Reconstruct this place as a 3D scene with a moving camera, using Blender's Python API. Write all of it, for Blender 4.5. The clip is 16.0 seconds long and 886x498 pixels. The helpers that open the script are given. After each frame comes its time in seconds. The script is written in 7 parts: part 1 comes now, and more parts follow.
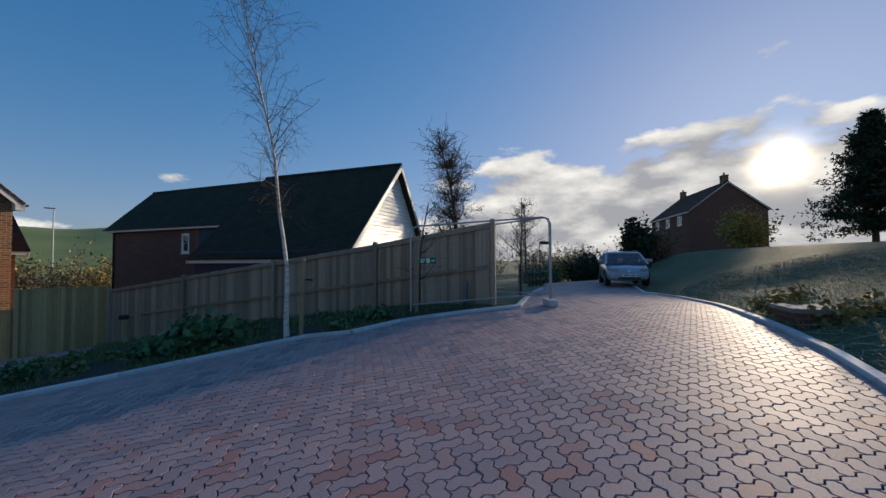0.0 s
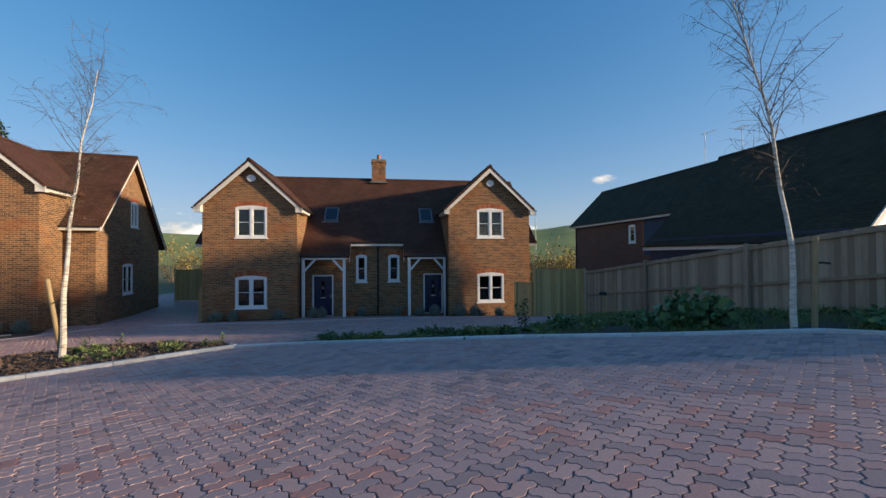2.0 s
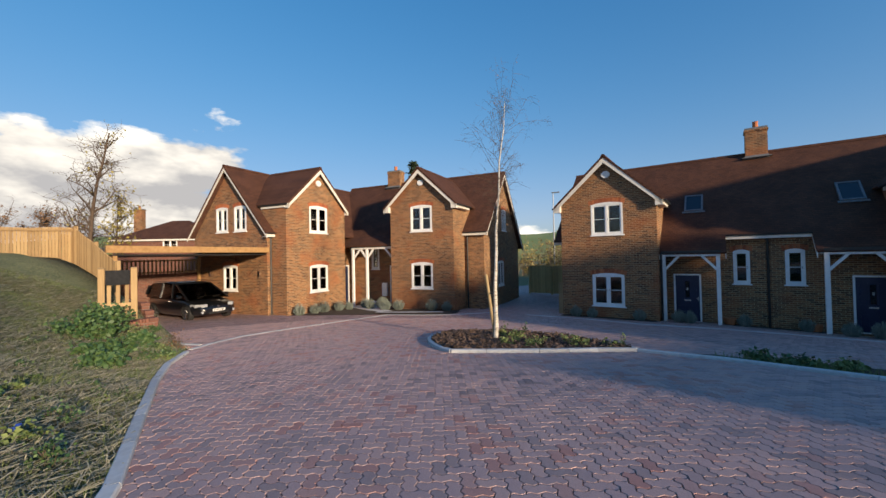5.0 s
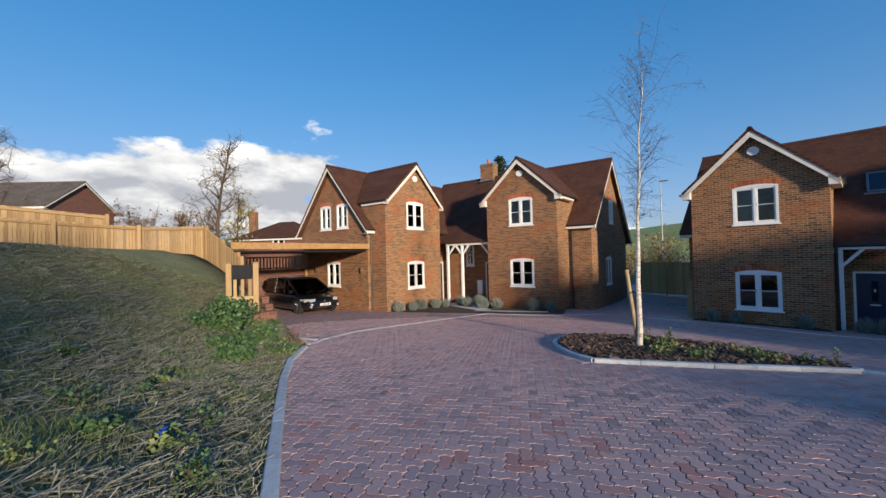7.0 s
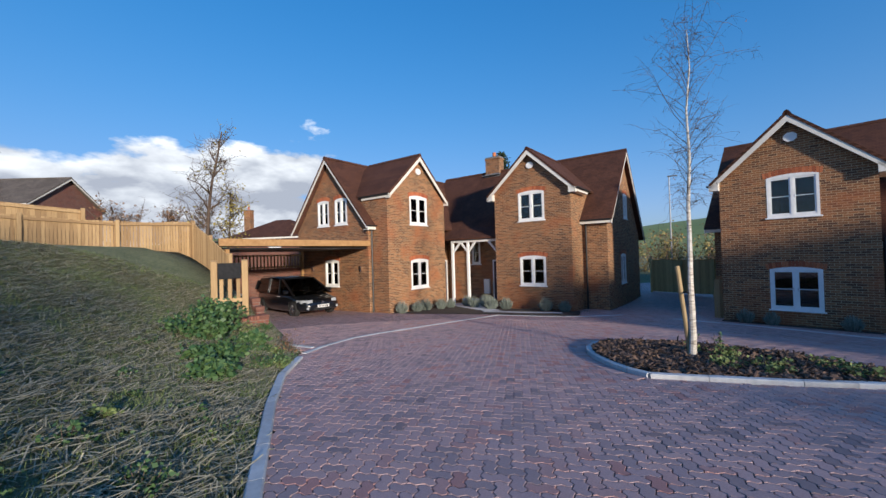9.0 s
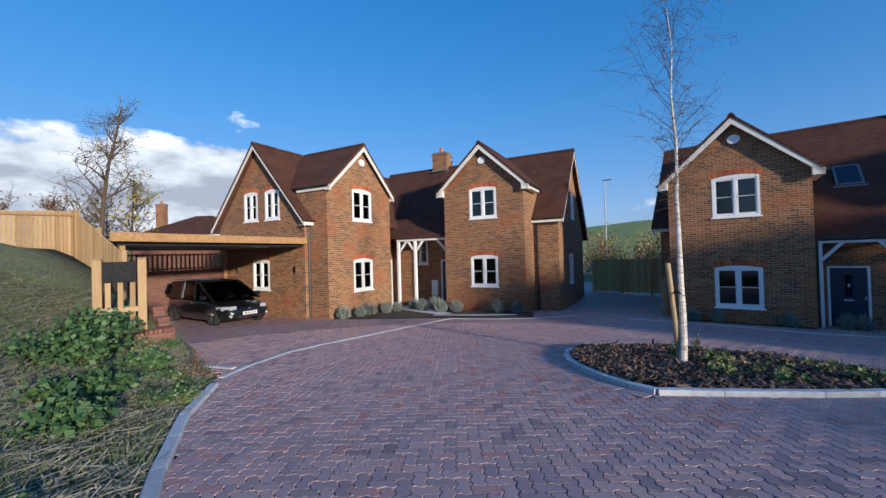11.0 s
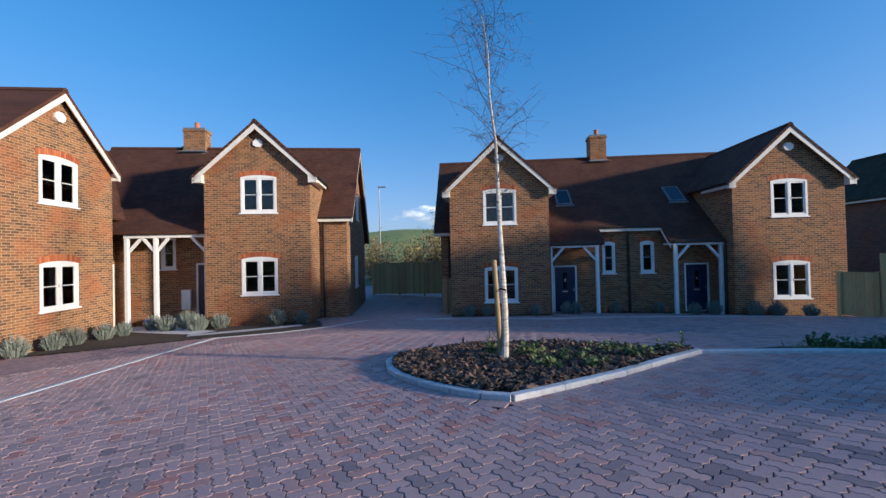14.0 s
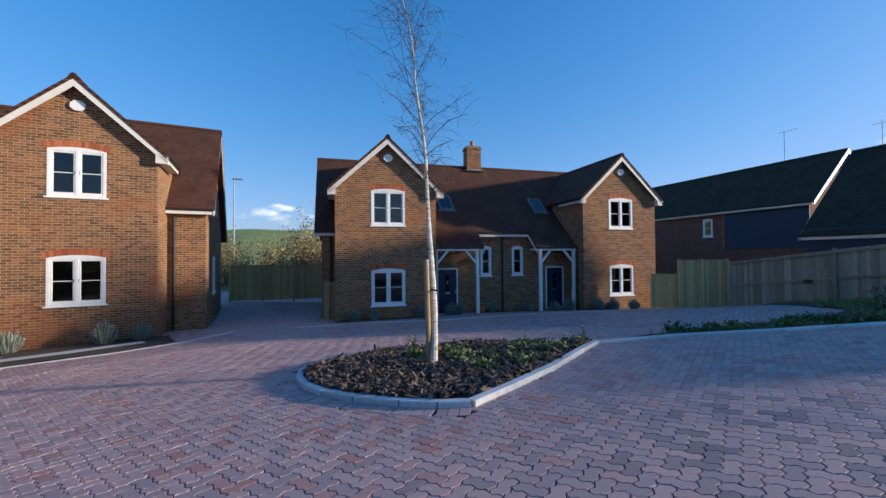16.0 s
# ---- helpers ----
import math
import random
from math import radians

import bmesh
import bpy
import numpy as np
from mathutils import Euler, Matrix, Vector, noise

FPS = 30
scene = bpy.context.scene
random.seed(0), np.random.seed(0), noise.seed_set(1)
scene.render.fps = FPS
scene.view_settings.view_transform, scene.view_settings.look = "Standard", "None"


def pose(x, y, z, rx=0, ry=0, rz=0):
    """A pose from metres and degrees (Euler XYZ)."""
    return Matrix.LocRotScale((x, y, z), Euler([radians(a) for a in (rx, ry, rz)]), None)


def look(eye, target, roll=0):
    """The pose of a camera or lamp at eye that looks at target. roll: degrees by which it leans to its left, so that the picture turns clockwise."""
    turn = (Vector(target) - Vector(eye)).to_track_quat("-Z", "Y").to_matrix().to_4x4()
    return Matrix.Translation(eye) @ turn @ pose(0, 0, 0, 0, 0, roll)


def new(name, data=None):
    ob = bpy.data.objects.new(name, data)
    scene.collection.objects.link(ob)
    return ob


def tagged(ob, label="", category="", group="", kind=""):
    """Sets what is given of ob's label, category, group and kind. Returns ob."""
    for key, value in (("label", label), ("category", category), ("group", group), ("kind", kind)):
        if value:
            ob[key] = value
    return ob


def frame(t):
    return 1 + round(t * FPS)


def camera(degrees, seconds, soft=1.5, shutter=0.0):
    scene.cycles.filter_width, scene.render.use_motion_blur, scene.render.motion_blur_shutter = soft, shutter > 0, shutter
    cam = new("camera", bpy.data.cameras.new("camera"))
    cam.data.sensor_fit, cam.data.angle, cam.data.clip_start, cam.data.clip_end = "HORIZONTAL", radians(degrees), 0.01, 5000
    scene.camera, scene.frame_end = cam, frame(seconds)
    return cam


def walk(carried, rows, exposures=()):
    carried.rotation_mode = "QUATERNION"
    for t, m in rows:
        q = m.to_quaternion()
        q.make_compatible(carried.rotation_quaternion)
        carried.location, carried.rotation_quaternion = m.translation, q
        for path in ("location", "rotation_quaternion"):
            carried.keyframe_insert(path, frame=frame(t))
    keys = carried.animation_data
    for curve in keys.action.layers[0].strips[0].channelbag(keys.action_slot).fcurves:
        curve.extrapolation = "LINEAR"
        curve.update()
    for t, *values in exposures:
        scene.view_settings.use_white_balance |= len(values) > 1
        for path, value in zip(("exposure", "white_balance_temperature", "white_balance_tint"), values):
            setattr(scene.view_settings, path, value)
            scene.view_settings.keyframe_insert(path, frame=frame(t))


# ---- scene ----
PLAN = 0.87  # metres to one unit of the site plan below
cam = camera(97.5, 16.0, soft=1.5)
PATH = [
    (0, (0.256, 0.971, 2.069), (1.379, 2.625, 2.13), -0.3),
    (0.5, (-0.014, 0.89, 1.975), (0.92, 2.658, 2.031), 0.1),
    (1, (-0.297, 0.795, 1.919), (0.163, 2.741, 1.967), 0.2),
    (1.5, (-0.49, 0.776, 1.851), (-0.687, 2.766, 1.895), 0.1),
    (2, (-0.866, 0.591, 1.861), (-1.657, 2.428, 1.894), -0.4),
    (2.5, (-1.114, 0.492, 1.899), (-2.324, 2.085, 1.93), -0.8),
    (3, (-1.45, 0.361, 1.932), (-2.886, 1.752, 1.968), -1.0),
    (3.5, (-1.779, 0.203, 1.976), (-3.344, 1.449, 2.012), -0.9),
    (4, (-2.087, 0.048, 1.976), (-3.766, 1.133, 2.008), -1.0),
    (4.5, (-2.386, -0.094, 1.977), (-4.16, 0.829, 2.011), -1.1),
    (5, (-2.737, -0.265, 1.948), (-4.583, 0.505, 1.982), -1.2),
    (7.5, (-4.525, -0.996, 1.828), (-6.495, -0.651, 1.86), -1.6),
    (8, (-4.88, -1.012, 1.824), (-6.851, -0.675, 1.854), -1.7),
    (10.5, (-6.79, -1.171, 1.655), (-8.698, -0.573, 1.684), -1.6),
    (11, (-7.189, -1.176, 1.662), (-9.066, -0.485, 1.69), -1.6),
    (11.5, (-7.536, -1.223, 1.657), (-9.368, -0.421, 1.683), -1.7),
    (12, (-7.885, -1.221, 1.611), (-9.654, -0.29, 1.638), -1.6),
    (12.5, (-8.192, -1.162, 1.567), (-9.87, -0.075, 1.593), -1.6),
    (13, (-8.498, -1.164, 1.58), (-10.044, 0.105, 1.605), -1.5),
    (13.5, (-8.78, -1.091, 1.534), (-10.161, 0.356, 1.563), -1.4),
    (14, (-9.015, -1.061, 1.519), (-10.199, 0.55, 1.545), -1.3),
    (14.5, (-9.29, -0.999, 1.504), (-10.268, 0.746, 1.532), -1.1),
    (15, (-9.578, -1.033, 1.495), (-10.369, 0.803, 1.527), -0.8),
    (15.5, (-9.928, -1.113, 1.487), (-10.579, 0.778, 1.519), -0.7),
    (16, (-10.319, -1.189, 1.452), (-10.865, 0.734, 1.487), -0.5),
]
walk(cam, [(t, look(Vector(eye) * PLAN, Vector(to) * PLAN, lean)) for t, eye, to, lean in PATH],
     exposures=[(0, 0.52, 6600, 10), (1.5, 0.98, 7200, 10), (3.5, 1.12, 7500, 10), (5, 1.02, 7150, 10), (8, 0.92, 6100, 9), (11, 0.90, 5650, 9), (16, 1.16, 6000, 9)])

# ---- light: low winter sun, blue sky with clouds near the horizon ----
SUN_AZ, SUN_EL = radians(14.6), radians(10.6)
world = bpy.data.worlds.new("sky")
scene.world = world
world.use_nodes = True
wn, wl = world.node_tree.nodes, world.node_tree.links
wn.clear()
sky = wn.new("ShaderNodeTexSky")
sky.sky_type = "NISHITA"
sky.sun_disc = False
sky.sun_elevation = SUN_EL
sky.sun_rotation = radians(90) - SUN_AZ
sky.air_density, sky.dust_density, sky.ozone_density = 1.0, 0.6, 2.4
hue = wn.new("ShaderNodeHueSaturation")
hue.inputs["Saturation"].default_value = 1.32
wl.new(sky.outputs[0], hue.inputs["Color"])
co = wn.new("ShaderNodeTexCoord")
sep = wn.new("ShaderNodeSeparateXYZ")
wl.new(co.outputs["Generated"], sep.inputs[0])
mapn = wn.new("ShaderNodeMapping")
mapn.inputs["Scale"].default_value = (1.0, 1.0, 2.4)
wl.new(co.outputs["Generated"], mapn.inputs[0])
cl = wn.new("ShaderNodeTexNoise")
cl.inputs["Scale"].default_value = 3.3
cl.inputs["Detail"].default_value = 9
cl.inputs["Roughness"].default_value = 0.55
wl.new(mapn.outputs[0], cl.inputs["Vector"])
band = wn.new("ShaderNodeMapRange")
band.inputs["From Min"].default_value, band.inputs["From Max"].default_value = 0.05, 0.29
band.inputs["To Min"].default_value, band.inputs["To Max"].default_value = 0.06, -0.27
wl.new(sep.outputs["Z"], band.inputs["Value"])
add = wn.new("ShaderNodeMath")
wl.new(cl.outputs["Fac"], add.inputs[0])
wl.new(band.outputs[0], add.inputs[1])
bankd = wn.new("ShaderNodeVectorMath")
bankd.operation = "DOT_PRODUCT"
bankd.inputs[1].default_value = (math.cos(radians(24)), math.sin(radians(24)), 0)
wl.new(co.outputs["Generated"], bankd.inputs[0])
sq = wn.new("ShaderNodeMath")
sq.operation = "MULTIPLY"
wl.new(bankd.outputs["Value"], sq.inputs[0])
wl.new(bankd.outputs["Value"], sq.inputs[1])
add2 = wn.new("ShaderNodeMath")
add2.operation = "MULTIPLY_ADD"
add2.inputs[1].default_value = 0.43
four = wn.new("ShaderNodeMath")
four.operation = "POWER"
four.inputs[1].default_value = 3.0
wl.new(sq.outputs[0], four.inputs[0])
wl.new(four.outputs[0], add2.inputs[0])
wl.new(add.outputs[0], add2.inputs[2])
cov = wn.new("ShaderNodeMapRange")
cov.inputs["From Min"].default_value, cov.inputs["From Max"].default_value = 0.585, 0.645
wl.new(add2.outputs[0], cov.inputs["Value"])
# the clouds' lit side: where the cover thins towards the light
lift = wn.new("ShaderNodeVectorMath")
lift.operation = "ADD"
lift.inputs[1].default_value = (0.035 * math.cos(SUN_AZ), 0.035 * math.sin(SUN_AZ), 0.085)
wl.new(mapn.outputs[0], lift.inputs[0])
cl2 = wn.new("ShaderNodeTexNoise")
cl2.inputs["Scale"].default_value, cl2.inputs["Detail"].default_value, cl2.inputs["Roughness"].default_value = 3.3, 5, 0.5
wl.new(lift.outputs[0], cl2.inputs["Vector"])
thin = wn.new("ShaderNodeMath")
thin.operation = "SUBTRACT"
wl.new(cl.outputs["Fac"], thin.inputs[0])
wl.new(cl2.outputs["Fac"], thin.inputs[1])
shade = wn.new("ShaderNodeMapRange")
shade.inputs["From Min"].default_value, shade.inputs["From Max"].default_value = -0.07, 0.13
wl.new(thin.outputs[0], shade.inputs["Value"])
ccol = wn.new("ShaderNodeMix")
ccol.data_type = "RGBA"
ccol.inputs["A"].default_value = (1.75, 1.8, 1.95, 1)
ccol.inputs["B"].default_value = (4.3, 4.2, 4.0, 1)
wl.new(shade.outputs[0], ccol.inputs["Factor"])
mixc = wn.new("ShaderNodeMix")
mixc.data_type = "RGBA"
wl.new(cov.outputs[0], mixc.inputs["Factor"])
cap = wn.new("ShaderNodeVectorMath")
cap.operation = "DIVIDE"
softc = wn.new("ShaderNodeVectorMath")
softc.operation = "MULTIPLY_ADD"
softc.inputs[1].default_value = (0.45, 0.335, 0.21)
softc.inputs[2].default_value = (0.88, 0.87, 0.86)
blue = wn.new("ShaderNodeVectorMath")
blue.operation = "MULTIPLY"
blue.inputs[1].default_value = (0.88, 0.92, 1.15)
wl.new(hue.outputs[0], blue.inputs[0])
wl.new(blue.outputs[0], cap.inputs[0])
wl.new(blue.outputs[0], softc.inputs[0])
wl.new(softc.outputs[0], cap.inputs[1])
wl.new(cap.outputs[0], mixc.inputs["A"])
wl.new(ccol.outputs["Result"], mixc.inputs["B"])
bg = wn.new("ShaderNodeBackground")
bg.inputs["Strength"].default_value = 0.15
# the sun itself behind thin cloud
near = wn.new("ShaderNodeVectorMath")
near.operation = "DOT_PRODUCT"
near.inputs[1].default_value = (math.cos(SUN_EL) * math.cos(SUN_AZ), math.cos(SUN_EL) * math.sin(SUN_AZ), math.sin(SUN_EL))
wl.new(co.outputs["Generated"], near.inputs[0])
disc = wn.new("ShaderNodeMath")
disc.operation = "POWER"
disc.use_clamp = True
disc.inputs[1].default_value = 1300
wl.new(near.outputs["Value"], disc.inputs[0])
glare = wn.new("ShaderNodeVectorMath")
glare.operation = "MULTIPLY_ADD"
glare.inputs[1].default_value = (10, 8.4, 6)
wl.new(disc.outputs[0], glare.inputs[0])
wl.new(mixc.outputs["Result"], glare.inputs[2])
wl.new(glare.outputs[0], bg.inputs["Color"])
wo = wn.new("ShaderNodeOutputWorld")
wl.new(bg.outputs[0], wo.inputs[0])

sun = new("sun", bpy.data.lights.new("sun", "SUN"))
sun.data.energy = 3.3
sun.data.angle = radians(2.6)
sun.data.color = (1.0, 0.82, 0.62)
to_sun = Vector((math.cos(SUN_EL) * math.cos(SUN_AZ), math.cos(SUN_EL) * math.sin(SUN_AZ), math.sin(SUN_EL)))
sun.matrix_world = look(to_sun * 100, (0, 0, 0))


# ---- materials ----
def mat(name, rough=0.8, metal=0.0, spec=0.5):
    m = bpy.data.materials.new(name)
    m.use_nodes = True
    n, l = m.node_tree.nodes, m.node_tree.links
    b = n["Principled BSDF"]
    b.inputs["Roughness"].default_value = rough
    b.inputs["Metallic"].default_value = metal
    b.inputs["Specular IOR Level"].default_value = spec
    return m, n, l, b


def ramp(n, stops):
    r = n.new("ShaderNodeValToRGB")
    r.color_ramp.elements.remove(r.color_ramp.elements[0])
    for k, (pos, col) in enumerate(stops):
        e = r.color_ramp.elements[0] if k == 0 else r.color_ramp.elements.new(pos)
        e.position, e.color = pos, (*col, 1)
    return r


def bump(n, l, b, src, strength, dist):
    bp = n.new("ShaderNodeBump")
    bp.inputs["Strength"].default_value = strength
    bp.inputs["Distance"].default_value = dist
    l.new(src, bp.inputs["Height"])
    l.new(bp.outputs[0], b.inputs["Normal"])
    return bp


def noisy(name, dark, light, scale=8.0, rough=0.8, bump_s=0.3, dist=0.01, metal=0.0, detail=6.0, island=0.0, spec=0.5, stretch=(1, 1, 1), wear=0.25):
    """A surface with fine grain and broad blotches between two colours."""
    m, n, l, b = mat(name, rough, metal, spec)
    tc = n.new("ShaderNodeTexCoord")
    mp = n.new("ShaderNodeMapping")
    mp.inputs["Scale"].default_value = stretch
    l.new(tc.outputs["Object"], mp.inputs[0])
    fine = n.new("ShaderNodeTexNoise")
    fine.inputs["Scale"].default_value, fine.inputs["Detail"].default_value = scale, detail
    l.new(mp.outputs[0], fine.inputs["Vector"])
    broad = n.new("ShaderNodeTexNoise")
    broad.inputs["Scale"].default_value, broad.inputs["Detail"].default_value = scale * 0.11, 3
    l.new(mp.outputs[0], broad.inputs["Vector"])
    mx = n.new("ShaderNodeMath")
    mx.operation = "MULTIPLY_ADD"
    mx.inputs[1].default_value = 1 - wear
    l.new(fine.outputs["Fac"], mx.inputs[0])
    sc = n.new("ShaderNodeMath")
    sc.operation = "MULTIPLY"
    sc.inputs[1].default_value = wear
    l.new(broad.outputs["Fac"], sc.inputs[0])
    l.new(sc.outputs[0], mx.inputs[2])
    out = mx.outputs[0]
    if island:
        geo = n.new("ShaderNodeNewGeometry")
        oi = n.new("ShaderNodeObjectInfo")
        ad = n.new("ShaderNodeMath")
        l.new(geo.outputs["Random Per Island"], ad.inputs[0])
        l.new(oi.outputs["Random"], ad.inputs[1])
        fr = n.new("ShaderNodeMath")
        fr.operation = "FRACT"
        l.new(ad.outputs[0], fr.inputs[0])
        a2 = n.new("ShaderNodeMath")
        a2.operation = "MULTIPLY_ADD"
        l.new(fr.outputs[0], a2.inputs[0])
        a2.inputs[1].default_value = island
        s2 = n.new("ShaderNodeMath")
        s2.operation = "MULTIPLY_ADD"
        s2.inputs[1].default_value, s2.inputs[2].default_value = 1 - island * 0.5, -island * 0.25
        l.new(out, s2.inputs[0])
        l.new(s2.outputs[0], a2.inputs[2])
        out = a2.outputs[0]
    r = ramp(n, [(0.30, dark), (0.70, light)])
    l.new(out, r.inputs[0])
    l.new(r.outputs[0], b.inputs["Base Color"])
    if bump_s:
        bump(n, l, b, fine.outputs["Fac"], bump_s, dist)
    return m


def brick_mat(name, c1, c2, mortar, w=0.225, h=0.075, joint=0.014, red=(0.30, 0.09, 0.04)):
    """Stretcher-bond brickwork with recessed mortar; runs along the wall whichever way it faces."""
    m, n, l, b = mat(name, 0.88, spec=0.2)
    tc = n.new("ShaderNodeTexCoord")
    sp = n.new("ShaderNodeSeparateXYZ")
    l.new(tc.outputs["Object"], sp.inputs[0])
    ad = n.new("ShaderNodeMath")
    l.new(sp.outputs["X"], ad.inputs[0])
    l.new(sp.outputs["Y"], ad.inputs[1])
    cb = n.new("ShaderNodeCombineXYZ")
    l.new(ad.outputs[0], cb.inputs["X"])
    l.new(sp.outputs["Z"], cb.inputs["Y"])
    br = n.new("ShaderNodeTexBrick")
    br.inputs["Scale"].default_value = 1.0
    br.inputs["Brick Width"].default_value = w
    br.inputs["Row Height"].default_value = h
    br.inputs["Mortar Size"].default_value = joint * 0.5
    br.inputs["Mortar Smooth"].default_value = 0.3
    br.inputs["Bias"].default_value = -0.1
    br.inputs["Color1"].default_value = (*c1, 1)
    br.inputs["Color2"].default_value = (*c2, 1)
    br.inputs["Mortar"].default_value = (*mortar, 1)
    l.new(cb.outputs[0], br.inputs["Vector"])
    big = n.new("ShaderNodeTexNoise")
    big.inputs["Scale"].default_value, big.inputs["Detail"].default_value = 0.9, 3
    l.new(tc.outputs["Object"], big.inputs["Vector"])
    grain = n.new("ShaderNodeTexNoise")
    grain.inputs["Scale"].default_value, grain.inputs["Detail"].default_value = 40, 5
    l.new(tc.outputs["Object"], grain.inputs["Vector"])
    mr = n.new("ShaderNodeMapRange")
    mr.inputs["From Min"].default_value, mr.inputs["From Max"].default_value = 0.52, 0.72
    mr.inputs["To Max"].default_value = 0.55
    l.new(big.outputs["Fac"], mr.inputs["Value"])
    blot = n.new("ShaderNodeMix")
    blot.data_type = "RGBA"
    blot.inputs["B"].default_value = (*red, 1)
    l.new(mr.outputs[0], blot.inputs["Factor"])
    l.new(br.outputs["Color"], blot.inputs["A"])
    var = n.new("ShaderNodeMapRange")
    var.inputs["To Min"].default_value, var.inputs["To Max"].default_value = 0.55, 1.45
    l.new(grain.outputs["Fac"], var.inputs["Value"])
    mul = n.new("ShaderNodeMix")
    mul.data_type, mul.blend_type = "RGBA", "MULTIPLY"
    mul.inputs["Factor"].default_value = 1.0
    l.new(blot.outputs["Result"], mul.inputs["A"])
    l.new(var.outputs[0], mul.inputs["B"])
    l.new(mul.outputs["Result"], b.inputs["Base Color"])
    inv = n.new("ShaderNodeMath")
    inv.operation = "SUBTRACT"
    inv.inputs[0].default_value = 1.0
    l.new(br.outputs["Fac"], inv.inputs[1])
    sm = n.new("ShaderNodeMath")
    sm.operation = "MULTIPLY_ADD"
    sm.inputs[1].default_value = 0.25
    l.new(grain.outputs["Fac"], sm.inputs[0])
    l.new(inv.outputs[0], sm.inputs[2])
    bump(n, l, b, sm.outputs[0], 0.7, 0.012)
    return m


def tile_mat(name, axis, c1, c2):
    """Plain clay roof tiles in courses; axis runs along the courses."""
    m, n, l, b = mat(name, 0.88, spec=0.14)
    tc = n.new("ShaderNodeTexCoord")
    sp = n.new("ShaderNodeSeparateXYZ")
    l.new(tc.outputs["Object"], sp.inputs[0])
    cb = n.new("ShaderNodeCombineXYZ")
    l.new(sp.outputs[axis], cb.inputs["X"])
    l.new(sp.outputs["Z"], cb.inputs["Y"])
    br = n.new("ShaderNodeTexBrick")
    br.inputs["Scale"].default_value = 1.0
    br.inputs["Brick Width"].default_value, br.inputs["Row Height"].default_value = 0.17, 0.072
    br.inputs["Mortar Size"].default_value = 0.004
    br.inputs["Color1"].default_value, br.inputs["Color2"].default_value = (*c1, 1), (*c2, 1)
    br.inputs["Mortar"].default_value = (c1[0] * 0.4, c1[1] * 0.4, c1[2] * 0.4, 1)
    l.new(cb.outputs[0], br.inputs["Vector"])
    nz = n.new("ShaderNodeTexNoise")
    nz.inputs["Scale"].default_value, nz.inputs["Detail"].default_value = 1.3, 5
    l.new(tc.outputs["Object"], nz.inputs["Vector"])
    var = n.new("ShaderNodeMapRange")
    var.inputs["To Min"].default_value, var.inputs["To Max"].default_value = 0.6, 1.4
    l.new(nz.outputs["Fac"], var.inputs["Value"])
    mul = n.new("ShaderNodeMix")
    mul.data_type, mul.blend_type = "RGBA", "MULTIPLY"
    mul.inputs["Factor"].default_value = 1.0
    l.new(br.outputs["Color"], mul.inputs["A"])
    l.new(var.outputs[0], mul.inputs["B"])
    l.new(mul.outputs["Result"], b.inputs["Base Color"])
    saw = n.new("ShaderNodeMath")
    saw.operation = "MULTIPLY"
    saw.inputs[1].default_value = -1 / 0.072
    l.new(sp.outputs["Z"], saw.inputs[0])
    fr = n.new("ShaderNodeMath")
    fr.operation = "FRACT"
    l.new(saw.outputs[0], fr.inputs[0])
    bump(n, l, b, fr.outputs[0], 0.8, 0.02)
    return m


def glass_mat(name, tint=(0.9, 0.95, 0.95)):
    m, n, l, b = mat(name, 0.02)
    tr = n.new("ShaderNodeBsdfTransparent")
    tr.inputs[0].default_value = (*tint, 1)
    gl = n.new("ShaderNodeBsdfGlossy")
    gl.inputs["Roughness"].default_value = 0.02
    fr = n.new("ShaderNodeFresnel")
    fr.inputs["IOR"].default_value = 1.55
    mx = n.new("ShaderNodeMixShader")
    l.new(fr.outputs[0], mx.inputs[0])
    l.new(tr.outputs[0], mx.inputs[1])
    l.new(gl.outputs[0], mx.inputs[2])
    l.new(mx.outputs[0], n["Material Output"].inputs[0])
    return m


BRICK = brick_mat("multi_stock_brick", (0.29, 0.135, 0.062), (0.090, 0.048, 0.033), (0.46, 0.36, 0.22), red=(0.34, 0.11, 0.045))
BRICK_NB = brick_mat("dark_red_brick", (0.20, 0.085, 0.06), (0.12, 0.055, 0.045), (0.22, 0.18, 0.15), red=(0.22, 0.07, 0.05))
TILE_X = tile_mat("brown_roof_tile", "X", (0.105, 0.047, 0.030), (0.075, 0.036, 0.026))
TILE_Y = tile_mat("brown_roof_tile_side", "Y", (0.105, 0.047, 0.030), (0.075, 0.036, 0.026))
TILE_NB = tile_mat("mossy_dark_tile", "X", (0.052, 0.048, 0.030), (0.034, 0.034, 0.022))
TILE_GREY = tile_mat("weathered_grey_tile", "X", (0.15, 0.125, 0.105), (0.10, 0.088, 0.074))
RED_BRICK = noisy("rubbed_red_brick", (0.28, 0.075, 0.03), (0.46, 0.15, 0.06), 22, 0.85, 0.4, 0.006, island=0.6)
COPING = noisy("engineering_brick", (0.13, 0.055, 0.038), (0.27, 0.11, 0.07), 22, 0.8, 0.4, 0.006, island=0.6)
WHITE = noisy("white_paint", (0.72, 0.72, 0.70), (0.83, 0.83, 0.81), 6, 0.45, 0.05, 0.002)
SOFFIT = noisy("cream_board", (0.62, 0.60, 0.54), (0.74, 0.72, 0.66), 5, 0.5, 0.05, 0.002)
NAVY = noisy("navy_door_paint", (0.008, 0.014, 0.045), (0.014, 0.022, 0.062), 5, 0.35, 0.03, 0.002)
